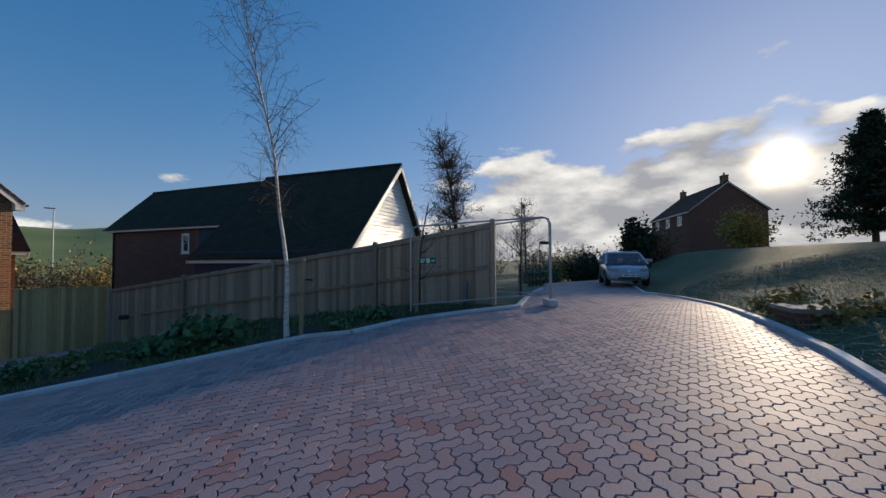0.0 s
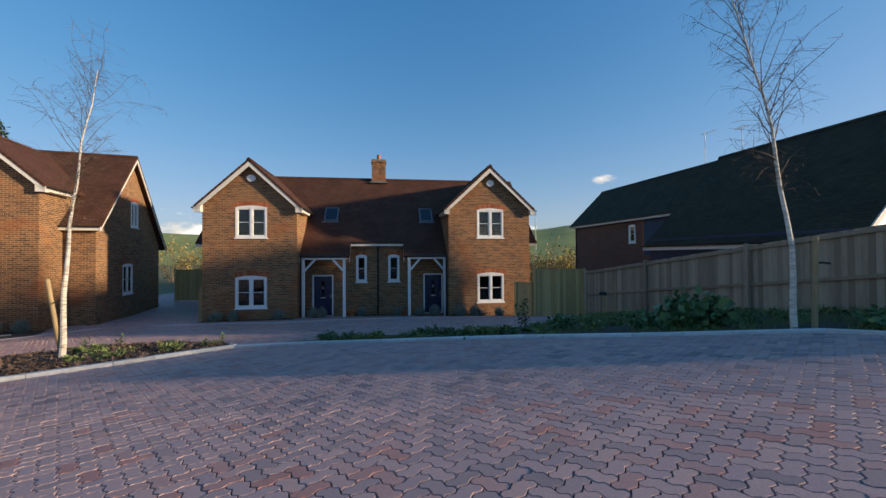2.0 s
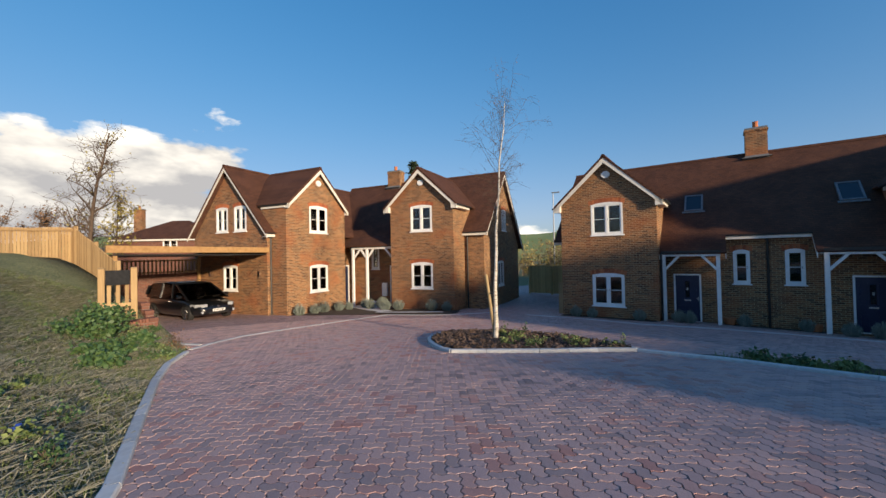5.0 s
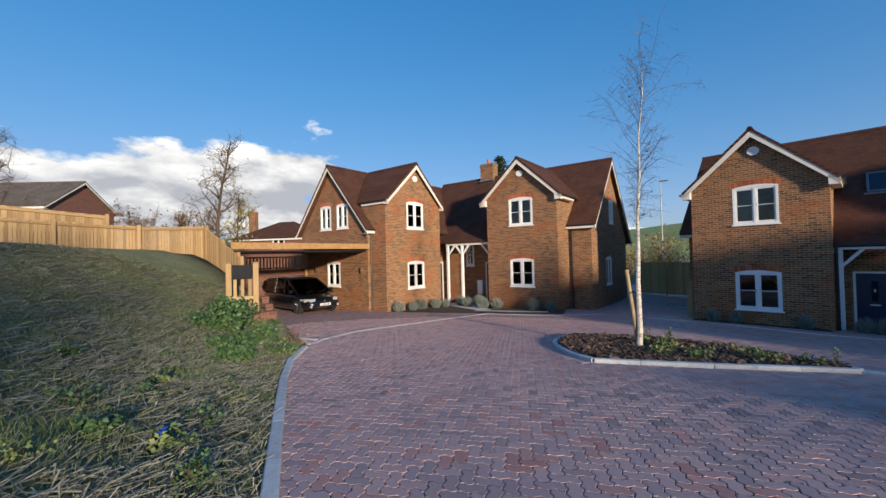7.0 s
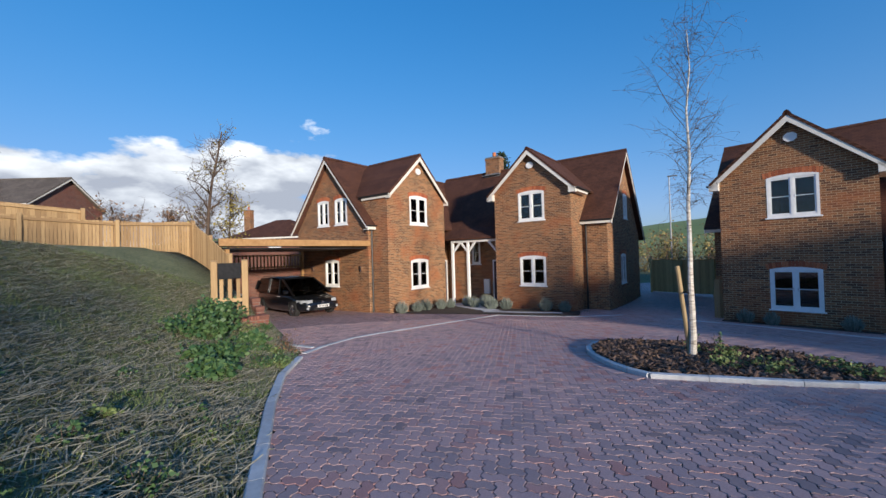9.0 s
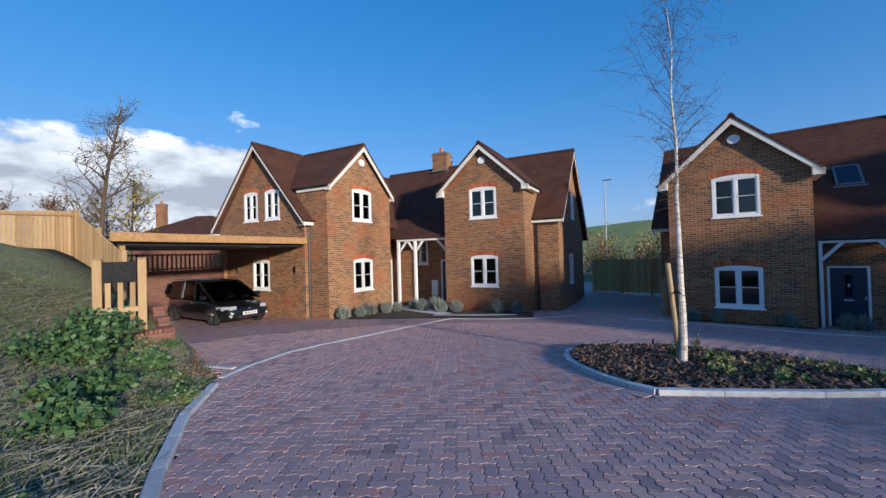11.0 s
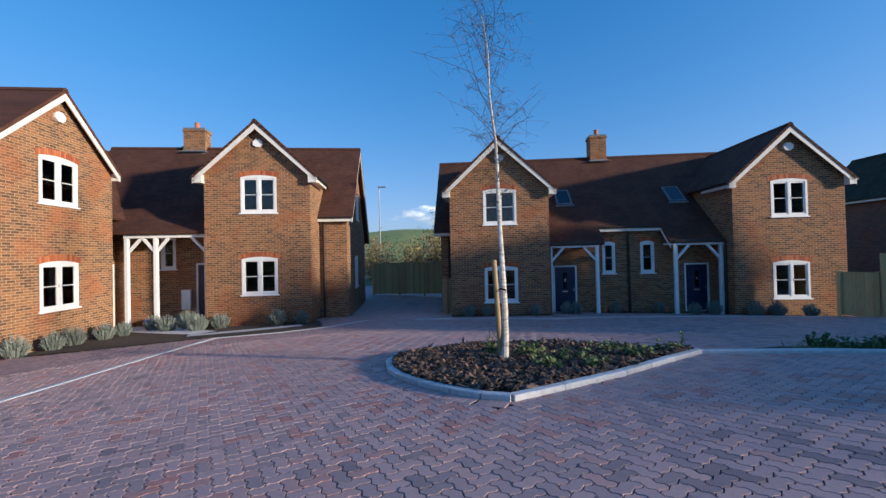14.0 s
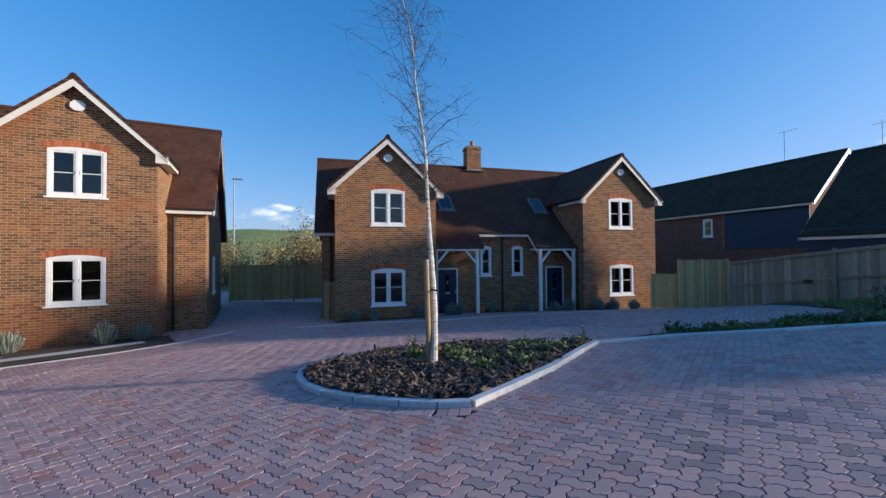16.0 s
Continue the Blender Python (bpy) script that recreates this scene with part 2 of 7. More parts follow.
BLACK = noisy("black_plastic", (0.010, 0.010, 0.010), (0.022, 0.022, 0.022), 12, 0.45, 0.05, 0.002)
LEAD = noisy("lead_grey", (0.10, 0.11, 0.12), (0.20, 0.21, 0.22), 9, 0.55, 0.15, 0.004)
CHROME = noisy("brushed_chrome", (0.60, 0.60, 0.60), (0.75, 0.75, 0.75), 30, 0.25, 0.02, 0.001, metal=1.0)
GLASS = glass_mat("window_glass")
DARKGLASS = glass_mat("tinted_glass", (0.25, 0.28, 0.28))
INSIDE = noisy("plaster_wall", (0.42, 0.41, 0.38), (0.52, 0.51, 0.48), 4, 0.9, 0.05, 0.002)
OAK = noisy("fresh_oak", (0.28, 0.155, 0.058), (0.45, 0.27, 0.115), 9, 0.65, 0.3, 0.005, stretch=(1, 1, 1))
NEW_FENCE = noisy("new_larch_board", (0.26, 0.165, 0.075), (0.41, 0.28, 0.135), 7, 0.75, 0.35, 0.005, island=0.5, stretch=(4, 4, 0.5))
GREEN_FENCE = noisy("treated_pine_board", (0.40, 0.27, 0.11), (0.58, 0.42, 0.19), 7, 0.8, 0.35, 0.005, island=0.4, stretch=(4, 4, 0.5))
OLD_FENCE = noisy("weathered_fence_board", (0.24, 0.19, 0.13), (0.42, 0.34, 0.24), 7, 0.85, 0.45, 0.006, island=0.6, stretch=(4, 4, 0.5))
KERB = noisy("pale_concrete_kerb", (0.42, 0.43, 0.43), (0.62, 0.63, 0.62), 14, 0.8, 0.35, 0.006, island=0.4)
CONCRETE = noisy("weathered_concrete", (0.18, 0.17, 0.15), (0.31, 0.30, 0.27), 12, 0.95, 0.3, 0.004, spec=0.12)
BED_SAND = noisy("jointing_sand", (0.030, 0.024, 0.021), (0.065, 0.052, 0.046), 30, 0.95, 0.4, 0.005)
SOIL = noisy("dark_soil", (0.028, 0.020, 0.014), (0.075, 0.055, 0.038), 18, 0.95, 0.9, 0.03)
MULCH = noisy("bark_chips", (0.030, 0.020, 0.015), (0.20, 0.125, 0.085), 14, 0.9, 0.5, 0.01, island=0.8)
GROUND = noisy("rough_turf", (0.065, 0.085, 0.036), (0.20, 0.21, 0.10), 16, 0.95, 1.0, 0.06, wear=0.35)
GRASS = noisy("lawn_grass", (0.085, 0.13, 0.036), (0.19, 0.24, 0.085), 3, 0.8, 0.0, island=0.8)
DRYGRASS = noisy("cut_dry_grass", (0.17, 0.16, 0.10), (0.42, 0.38, 0.26), 3, 0.85, 0.0, island=0.7)
LEAF = noisy("dark_green_leaf", (0.030, 0.078, 0.024), (0.078, 0.14, 0.045), 4, 0.6, 0.0, island=0.7)
LEAF_YEL = noisy("yellow_autumn_leaf", (0.20, 0.17, 0.025), (0.34, 0.27, 0.05), 4, 0.7, 0.0, island=0.6)
LEAF_BRN = noisy("russet_autumn_leaf", (0.12, 0.060, 0.025), (0.24, 0.13, 0.06), 4, 0.7, 0.0, island=0.6)
LEAF_WEED = noisy("broad_weed_leaf", (0.045, 0.12, 0.038), (0.095, 0.20, 0.07), 4, 0.55, 0.0, island=0.7)
SILVER = noisy("grey_lavender_leaf", (0.13, 0.16, 0.13), (0.26, 0.29, 0.25), 4, 0.8, 0.0, island=0.6)
CONIFER = noisy("conifer_needles", (0.010, 0.024, 0.010), (0.030, 0.055, 0.020), 4, 0.8, 0.0, island=0.6)
TWIG = noisy("brown_twig", (0.055, 0.036, 0.024), (0.12, 0.085, 0.06), 12, 0.85, 0.2, 0.003)
GALV = noisy("galvanised_steel", (0.33, 0.34, 0.35), (0.50, 0.51, 0.52), 20, 0.45, 0.1, 0.002, metal=0.8)
TIMBER_POST = noisy("round_pine_stake", (0.28, 0.20, 0.10), (0.42, 0.31, 0.17), 10, 0.8, 0.3, 0.004, stretch=(3, 3, 0.5))
SLATE_SIGN = noisy("dark_slate_board", (0.016, 0.017, 0.019), (0.030, 0.031, 0.034), 12, 0.85, 0.15, 0.003, spec=0.15)
NAVY_CLAD = noisy("dark_blue_boarding", (0.010, 0.022, 0.050), (0.018, 0.036, 0.078), 7, 0.6, 0.1, 0.004)
RUBBER = noisy("tyre_rubber", (0.010, 0.010, 0.010), (0.022, 0.022, 0.022), 25, 0.85, 0.2, 0.003)
SIGN_GREEN = noisy("green_sign_enamel", (0.0, 0.15, 0.07), (0.0, 0.19, 0.09), 6, 0.5, 0.02, 0.001)


def paver_mat():
    m, n, l, b = mat("clay_paver", 0.65, spec=0.36)
    geo = n.new("ShaderNodeNewGeometry")
    oi = n.new("ShaderNodeObjectInfo")
    ad = n.new("ShaderNodeMath")
    l.new(geo.outputs["Random Per Island"], ad.inputs[0])
    l.new(oi.outputs["Random"], ad.inputs[1])
    fr = n.new("ShaderNodeMath")
    fr.operation = "FRACT"
    l.new(ad.outputs[0], fr.inputs[0])
    tc = n.new("ShaderNodeTexCoord")
    patch = n.new("ShaderNodeTexNoise")
    patch.inputs["Scale"].default_value, patch.inputs["Detail"].default_value = 0.35, 3
    l.new(geo.outputs["Position"], patch.inputs["Vector"])
    md = n.new("ShaderNodeMath")
    md.operation = "MULTIPLY_ADD"
    md.inputs[1].default_value = 0.55
    l.new(fr.outputs[0], md.inputs[0])
    m2 = n.new("ShaderNodeMath")
    m2.operation = "MULTIPLY"
    m2.inputs[1].default_value = 0.5
    l.new(patch.outputs["Fac"], m2.inputs[0])
    l.new(m2.outputs[0], md.inputs[2])
    r = ramp(n, [(0.20, (0.24, 0.18, 0.18)), (0.28, (0.35, 0.255, 0.245)), (0.5, (0.46, 0.315, 0.300)), (0.70, (0.52, 0.345, 0.31)), (0.82, (0.45, 0.225, 0.19))])
    l.new(md.outputs[0], r.inputs[0])
    grain = n.new("ShaderNodeTexNoise")
    grain.inputs["Scale"].default_value, grain.inputs["Detail"].default_value = 90, 6
    l.new(geo.outputs["Position"], grain.inputs["Vector"])
    var = n.new("ShaderNodeMapRange")
    var.inputs["To Min"].default_value, var.inputs["To Max"].default_value = 0.7, 1.3
    l.new(grain.outputs["Fac"], var.inputs["Value"])
    mul = n.new("ShaderNodeMix")
    mul.data_type, mul.blend_type = "RGBA", "MULTIPLY"
    mul.inputs["Factor"].default_value = 1.0
    l.new(r.outputs[0], mul.inputs["A"])
    l.new(var.outputs[0], mul.inputs["B"])
    l.new(mul.outputs["Result"], b.inputs["Base Color"])
    bump(n, l, b, grain.outputs["Fac"], 0.25, 0.004)
    return m


PAVER = paver_mat()


def birch_mat():
    m, n, l, b = mat("white_birch_bark", 0.7, spec=0.3)
    tc = n.new("ShaderNodeTexCoord")
    mp = n.new("ShaderNodeMapping")
    mp.inputs["Scale"].default_value = (6, 6, 26)
    l.new(tc.outputs["Object"], mp.inputs[0])
    nz = n.new("ShaderNodeTexNoise")
    nz.inputs["Scale"].default_value, nz.inputs["Detail"].default_value = 1.0, 6
    l.new(mp.outputs[0], nz.inputs["Vector"])
    r = ramp(n, [(0.30, (0.06, 0.05, 0.04)), (0.40, (0.50, 0.44, 0.36)), (0.6, (0.70, 0.66, 0.58))])
    l.new(nz.outputs["Fac"], r.inputs[0])
    l.new(r.outputs[0], b.inputs["Base Color"])
    bump(n, l, b, nz.outputs["Fac"], 0.3, 0.004)
    return m


BIRCH = birch_mat()


def paint_mat(name, col):
    m, n, l, b = mat(name, 0.28)
    tc = n.new("ShaderNodeTexCoord")
    nz = n.new("ShaderNodeTexNoise")
    nz.inputs["Scale"].default_value = 3
    l.new(tc.outputs["Object"], nz.inputs["Vector"])
    r = ramp(n, [(0.3, tuple(c * 0.85 for c in col)), (0.7, col)])
    l.new(nz.outputs["Fac"], r.inputs[0])
    l.new(r.outputs[0], b.inputs["Base Color"])
    b.inputs["Coat Weight"].default_value = 0.8
    b.inputs["Coat Roughness"].default_value = 0.04
    return m


CAR_BLACK = paint_mat("black_car_paint", (0.006, 0.007, 0.009))
CAR_SILVER = paint_mat("silver_car_paint", (0.36, 0.40, 0.46))
LAMP_GLASS = noisy("clear_headlamp", (0.24, 0.26, 0.28), (0.36, 0.38, 0.40), 15, 0.12, 0.05, 0.002)
PLATE = noisy("white_number_plate", (0.70, 0.70, 0.68), (0.78, 0.78, 0.76), 9, 0.4, 0.02, 0.001)
BLUE_PLASTIC = noisy("blue_plastic", (0.02, 0.06, 0.35), (0.04, 0.10, 0.45), 9, 0.5, 0.05, 0.002)


# ---- building helpers ----
def part(name, bm, material, parent, label=""):
    """Links a bmesh as one mesh object under a thing or a part."""
    me = bpy.data.meshes.new(name)
    bmesh.ops.recalc_face_normals(bm, faces=bm.faces)
    bm.to_mesh(me)
    bm.free()
    me.materials.append(material)
    ob = new(name, me)
    if parent is not None:
        ob.parent = parent
    if label:
        ob["label"] = label
    return ob


def raw(name, verts, faces, material, parent=None):
    me = bpy.data.meshes.new(name)
    me.from_pydata(verts, [], faces)
    me.update()
    me.materials.append(material)
    ob = new(name, me)
    if parent is not None:
        ob.parent = parent
    return ob


def empty(name, m, label, category, group="", kind=""):
    e = new(name)
    e.matrix_world = m
    return tagged(e, label, category, group, kind)


ID = Matrix.Identity(4)


def box(bm, x0, x1, y0, y1, z0, z1, M=ID, bev=0.0):
    vs = [bm.verts.new(M @ Vector(p)) for p in ((x0, y0, z0), (x1, y0, z0), (x1, y1, z0), (x0, y1, z0), (x0, y0, z1), (x1, y0, z1), (x1, y1, z1), (x0, y1, z1))]
    fs = [bm.faces.new([vs[k] for k in f]) for f in ((0, 3, 2, 1), (4, 5, 6, 7), (0, 1, 5, 4), (1, 2, 6, 5), (2, 3, 7, 6), (3, 0, 4, 7))]
    if bev:
        es = list({e for f in fs for e in f.edges})
        bmesh.ops.bevel(bm, geom=es, offset=bev, segments=1, affect="EDGES")


def prism(bm, poly, axis, a, b, M=ID):
    """Extrudes a polygon of (p, z) pairs, or (x, y) pairs for axis z, from a to b along the axis."""
    def at(p, q):
        return Vector((p[0], q, p[1])) if axis == "y" else Vector((q, p[0], p[1])) if axis == "x" else Vector((p[0], p[1], q))
    A = [bm.verts.new(M @ at(p, a)) for p in poly]
    B = [bm.verts.new(M @ at(p, b)) for p in poly]
    bm.faces.new(A)
    bm.faces.new(B[::-1])
    for k in range(len(poly)):
        j = (k + 1) % len(poly)
        bm.faces.new([A[k], B[k], B[j], A[j]])


def beam(bm, p, q, w, d, up=(0, 0, 1), M=ID):
    """A rectangular bar from p to q, w wide and d deep."""
    p, q = Vector(p), Vector(q)
    t = (q - p).normalized()
    s = t.cross(Vector(up))
    s = (s if s.length > 1e-4 else t.cross(Vector((1, 0, 0)))).normalized()
    n = s.cross(t)
    cs = [s * (w / 2) + n * (d / 2), -s * (w / 2) + n * (d / 2), -s * (w / 2) - n * (d / 2), s * (w / 2) - n * (d / 2)]
    A = [bm.verts.new(M @ (p + c)) for c in cs]
    B = [bm.verts.new(M @ (q + c)) for c in cs]
    bm.faces.new(A)
    bm.faces.new(B[::-1])
    for k in range(4):
        bm.faces.new([A[k], B[k], B[(k + 1) % 4], A[(k + 1) % 4]])


def tube(bm, pts, radii, sides=8, cap=True, M=ID):
    """A round tube through the points."""
    pts = [Vector(p) for p in pts]
    rings = []
    ref = Vector((0.31, 0.17, 0.93))
    for k, p in enumerate(pts):
        t = (pts[min(k + 1, len(pts) - 1)] - pts[max(k - 1, 0)]).normalized()
        s = t.cross(ref)
        s = (s if s.length > 0.05 else t.cross(Vector((1, 0, 0)))).normalized()
        n = t.cross(s)
        r = radii[k] if isinstance(radii, (list, tuple)) else radii
        rings.append([bm.verts.new(M @ (p + (s * math.cos(a) + n * math.sin(a)) * r)) for a in (2 * math.pi * i / sides for i in range(sides))])
    for a, b in zip(rings, rings[1:]):
        for i in range(sides):
            bm.faces.new([a[i], a[(i + 1) % sides], b[(i + 1) % sides], b[i]])
    if cap:
        bm.faces.new(rings[0])
        bm.faces.new(rings[-1][::-1])


# ---- ground: heights of the site ----
def clamp(v, a, b):
    return max(a, min(b, v))


def smooth(t):
    t = clamp(t, 0, 1)
    return t * t * (3 - 2 * t)


def grade(x, y):
    """Height of the paved court."""
    road = -0.25 * smooth((x - 8) / 8) + 0.011 * clamp(x - 17, 0, 45)
    x, y = clamp(x, -31, 12) / 10, clamp(y, -9, 23) / 10
    z = 0.4455 + 0.6958 * x + 0.2625 * y + 0.0319 * x * x + 0.4553 * x * y - 0.4508 * y * y + 0.0911 * x * x * y - 0.195 * x * y * y
    return road + (z if z < 0.8 else 0.8 + 0.25 * math.tanh((z - 0.8) / 0.35))


LAWN_EDGE = [(60, 50), (29, 20.5), (18.5, 11.4), (14.85, 8.9), (13.6, 7.1), (11.0, 5.03), (8.98, 3.73), (7.66, 2.84), (6.67, 2.19), (5.75, 1.69), (3, 0.4), (0, -0.75), (-3, -1.3), (-5, -1.5), (-7, -1.65),
             (-9.2, -2.05), (-11.5, -2.45), (-13.2, -2.65), (-14.8, -2.6), (-16.0, -2.75), (-18.8, -4.2), (-19.5, -5.0), (-25.9, -10.8), (-28.2, -13.1)]
NORTH_KERB = [(-9.5, 7.45), (-7.8, 8.1), (-5.8, 8.45), (-4.2, 8.8), (-2.6, 9.0), (-0.5, 8.95), (1.2, 9.0), (2.4, 9.0), (3.1, 8.4), (4.2, 8.45), (5.6, 8.05), (6.9, 7.6), (7.15, 7.8), (8.2, 8.6), (12.8, 12.1), (24, 21.5), (58, 52)]
ISLAND = [(-14.75, 5.0), (-14.45, 4.45), (-14.0, 4.03), (-13.5, 3.74), (-12.9, 3.54), (-12.2, 3.42), (-11.7, 3.40), (-11.3, 3.47), (-10.9, 4.2), (-10.35, 5.3), (-9.85, 6.6), (-9.5, 7.45),
          (-11.0, 7.7), (-12.6, 7.65), (-13.9, 6.9), (-14.6, 5.9)]


def seg_dist(x, y, pts):
    best = 1e9
    for (ax, ay), (bx, by) in zip(pts, pts[1:]):
        dx, dy = bx - ax, by - ay
        t = clamp(((x - ax) * dx + (y - ay) * dy) / (dx * dx + dy * dy), 0, 1)
        best = min(best, math.hypot(x - ax - t * dx, y - ay - t * dy))
    return best


def inside(x, y, poly):
    c = False
    j = len(poly) - 1
    for i in range(len(poly)):
        (xi, yi), (xj, yj) = poly[i], poly[j]
        if (yi > y) != (yj > y) and x < (xj - xi) * (y - yi) / (yj - yi) + xi:
            c = not c
        j = i
    return c


LAWN = LAWN_EDGE + [(-60, -40), (-60, -90), (90, -90), (90, 50)]
BED_A = [(-25.35, 0.1), (-24.4, 2.2), (-23.3, 4.8), (-22.1, 6.5), (-21.7, 8.2), (-23.3, 9.3), (-26.7, 6.2), (-28.2, 4.8), (-28.6, 3.6)]
BED = [(-9.2, 7.75), *NORTH_KERB[1:12], (6.95, 8.3), (5.3, 11.7), (2.9, 14.4), (0.5, 17.8), (-1.6, 19.6), (-2.6, 12.0), (-4.5, 10.1), (-7.0, 9.3)]


def bank(x, y):
    """Height of the grass bank above the court."""
    d = seg_dist(x, y, LAWN_EDGE[:-4])
    w = smooth((x + 6) / 8)
    top = 2.7 * (1 - w) + 1.5 * w
    return grade(x, y) + 0.06 + top * smooth(d / (9.5 - 1.0 * w)) + 0.035 * min(d, 30)


def land(x, y):
    """Height of the open ground everywhere."""
    return bank(x, y) if inside(x, y, LAWN) else grade(x, y)


def ticks(fine0, fine1, step):
    far = [3, 7, 13, 22, 36, 60, 100, 170, 300, 600, 1200, 2200]
    n = int(round((fine1 - fine0) / step))
    return [fine0 - f for f in far[::-1]] + [fine0 + k * step for k in range(n + 1)] + [fine1 + f for f in far]


def make_ground():
    xs, ys = ticks(-46, 34, 0.8), ticks(-26, 34, 0.8)
    verts, faces = [], []
    for y in ys:
        for x in xs:
            z = land(clamp(x, -60, 80), clamp(y, -50, 70)) - (0.0 if inside(x, y, LAWN) and seg_dist(x, y, LAWN_EDGE) > 0.9 else 0.14)
            verts.append((x, y, z))
    nx = len(xs)
    for j in range(len(ys) - 1):
        for i in range(nx - 1):
            a = j * nx + i
            faces.append((a, a + 1, a + nx + 1, a + nx))
    ob = raw("ground", verts, faces, GROUND)
    for p in ob.data.polygons:
        p.use_smooth = True
    return tagged(ob, "rough green turf rising to a bank beside the court", "ground", kind="structure")


ground = make_ground()


def sheet(name, poly, height, material, label, category, step=0.45, dz=0.0, kind="structure", rough=0.0):
    """A sheet that follows the given height inside a polygon, with its edge trimmed to the polygon."""
    bm = bmesh.new()
    x0, x1 = min(p[0] for p in poly), max(p[0] for p in poly)
    y0, y1 = min(p[1] for p in poly), max(p[1] for p in poly)
    vs = [bm.verts.new((p[0], p[1], 0)) for p in poly]
    bm.faces.new(vs)
    for k in range(1, int((x1 - x0) / step) + 1):
        bmesh.ops.bisect_plane(bm, geom=list(bm.verts) + list(bm.edges) + list(bm.faces), plane_co=(x0 + k * step, 0, 0), plane_no=(1, 0, 0))
    for k in range(1, int((y1 - y0) / step) + 1):
        bmesh.ops.bisect_plane(bm, geom=list(bm.verts) + list(bm.edges) + list(bm.faces), plane_co=(0, y0 + k * step, 0), plane_no=(0, 1, 0))
    for v in bm.verts:
        v.co.z = height(v.co.x, v.co.y) + dz + (rough * noise.noise(Vector((v.co.x * 2.1, v.co.y * 2.1, 3.3))) if rough else 0)
    for f in bm.faces:
        f.smooth = True
    ob = part(name, bm, material, None)
    if ob.data.polygons and ob.data.polygons[0].normal.z < 0:
        ob.data.flip_normals()
    return tagged(ob, label, category, kind=kind)


court_poly = [(-36, -14), (-28.2, -13.1), *LAWN_EDGE[::-1][1:-2], (29, 20.5), (26, 22.5), (24, 21.5), (12.8, 12.1), (8.2, 8.6), (7.1, 7.9), (6.7, 10), (2, 20), (0, 24), (-36, 24)]
sheet("lavender_bed", BED_A, grade, SOIL, "dark soil bed with lavender along the brick house", "flower bed", dz=0.02, rough=0.03)
court = sheet("pavement", court_poly, grade, BED_SAND, "sand bed between the clay block pavers of the court", "pavement", step=0.9, dz=-0.02)
sheet("planting_bed", BED, grade, SOIL, "dark soil bed with weeds between kerb and fence", "flower bed", dz=0.015, rough=0.05)
island_bed = sheet("tree_island", ISLAND, grade, SOIL, "kerbed planting island filled with bark chips", "flower bed", step=0.3, dz=0.05, rough=0.03)


def kerb_run(name, pts, label, h=0.07, w=0.13, stone=0.9, closed=False, height=grade):
    """A row of kerb stones along a line, each stone a piece of its own."""
    top = empty(name, ID, label, "kerb", kind="structure")
    if closed:
        pts = pts + [pts[0]]
    for (ax, ay), (bx, by) in zip(pts, pts[1:]):
        L = math.hypot(bx - ax, by - ay)
        n = max(1, round(L / stone))
        for k in range(n):
            t0, t1 = k / n, (k + 1) / n
            p = Vector((ax + (bx - ax) * t0, ay + (by - ay) * t0, 0))
            q = Vector((ax + (bx - ax) * t1, ay + (by - ay) * t1, 0))
            p.z, q.z = height(p.x, p.y), height(q.x, q.y)
            d = (q - p).normalized() * 0.004
            s = Vector((-(q - p).y, (q - p).x, 0)).normalized() * w / 2
            bm = bmesh.new()
            prof = [(-1, -0.15), (-1, h - 0.015), (-0.8, h), (0.8, h), (1, h - 0.015), (1, -0.15)]
            A = [bm.verts.new(p + d + s * a + Vector((0, 0, b))) for a, b in prof]
            B = [bm.verts.new(q - d + s * a + Vector((0, 0, b))) for a, b in prof]
            bm.faces.new(A)
            bm.faces.new(B[::-1])
            for i in range(6):
                bm.faces.new([A[i], B[i], B[(i + 1) % 6], A[(i + 1) % 6]])
            part("kerb_stone", bm, KERB, top)
    return top


kerb_run("kerb_island", ISLAND, "pale concrete kerb stones round the tree island", closed=True, h=0.08)
kerb_run("kerb_north", NORTH_KERB[:-2], "pale concrete kerb along the weedy bed", h=0.06)
kerb_run("kerb_lawn", LAWN_EDGE[2:19], "pale concrete kerb along the grass bank", h=0.055, w=0.14)
kerb_run("kerb_drive", [(-15.4, -2.6), (-16.3, -2.25), (-17.5, -1.55), (-18.3, -0.75), (-19.2, 0.35), (-20.2, 1.5), (-21.3, 2.75), (-22.3, 4.0), (-23.0, 4.9)], "flush concrete edging between the road and the drive", h=0.012)
kerb_run("kerb_spur", [(-17.5, -3.75), (-16.8, -3.15), (-16.15, -2.5)], "short flush concrete edging from the garden wall to the kerb", h=0.02)
kerb_run("kerb_path", [(-23.0, 4.9), (-21.9, 6.6), (-21.4, 8.4), (-21.6, 10.4)], "flush concrete edging along the lavender bed", h=0.012)
kerb_run("kerb_forecourt", [(-19.8, 11.5), (-16.8, 13.0), (-14.6, 13.6), (-12.4, 15.6), (-9.4, 17.3), (-5.9, 19.6)], "flush concrete edging in front of the doors", h=0.012)


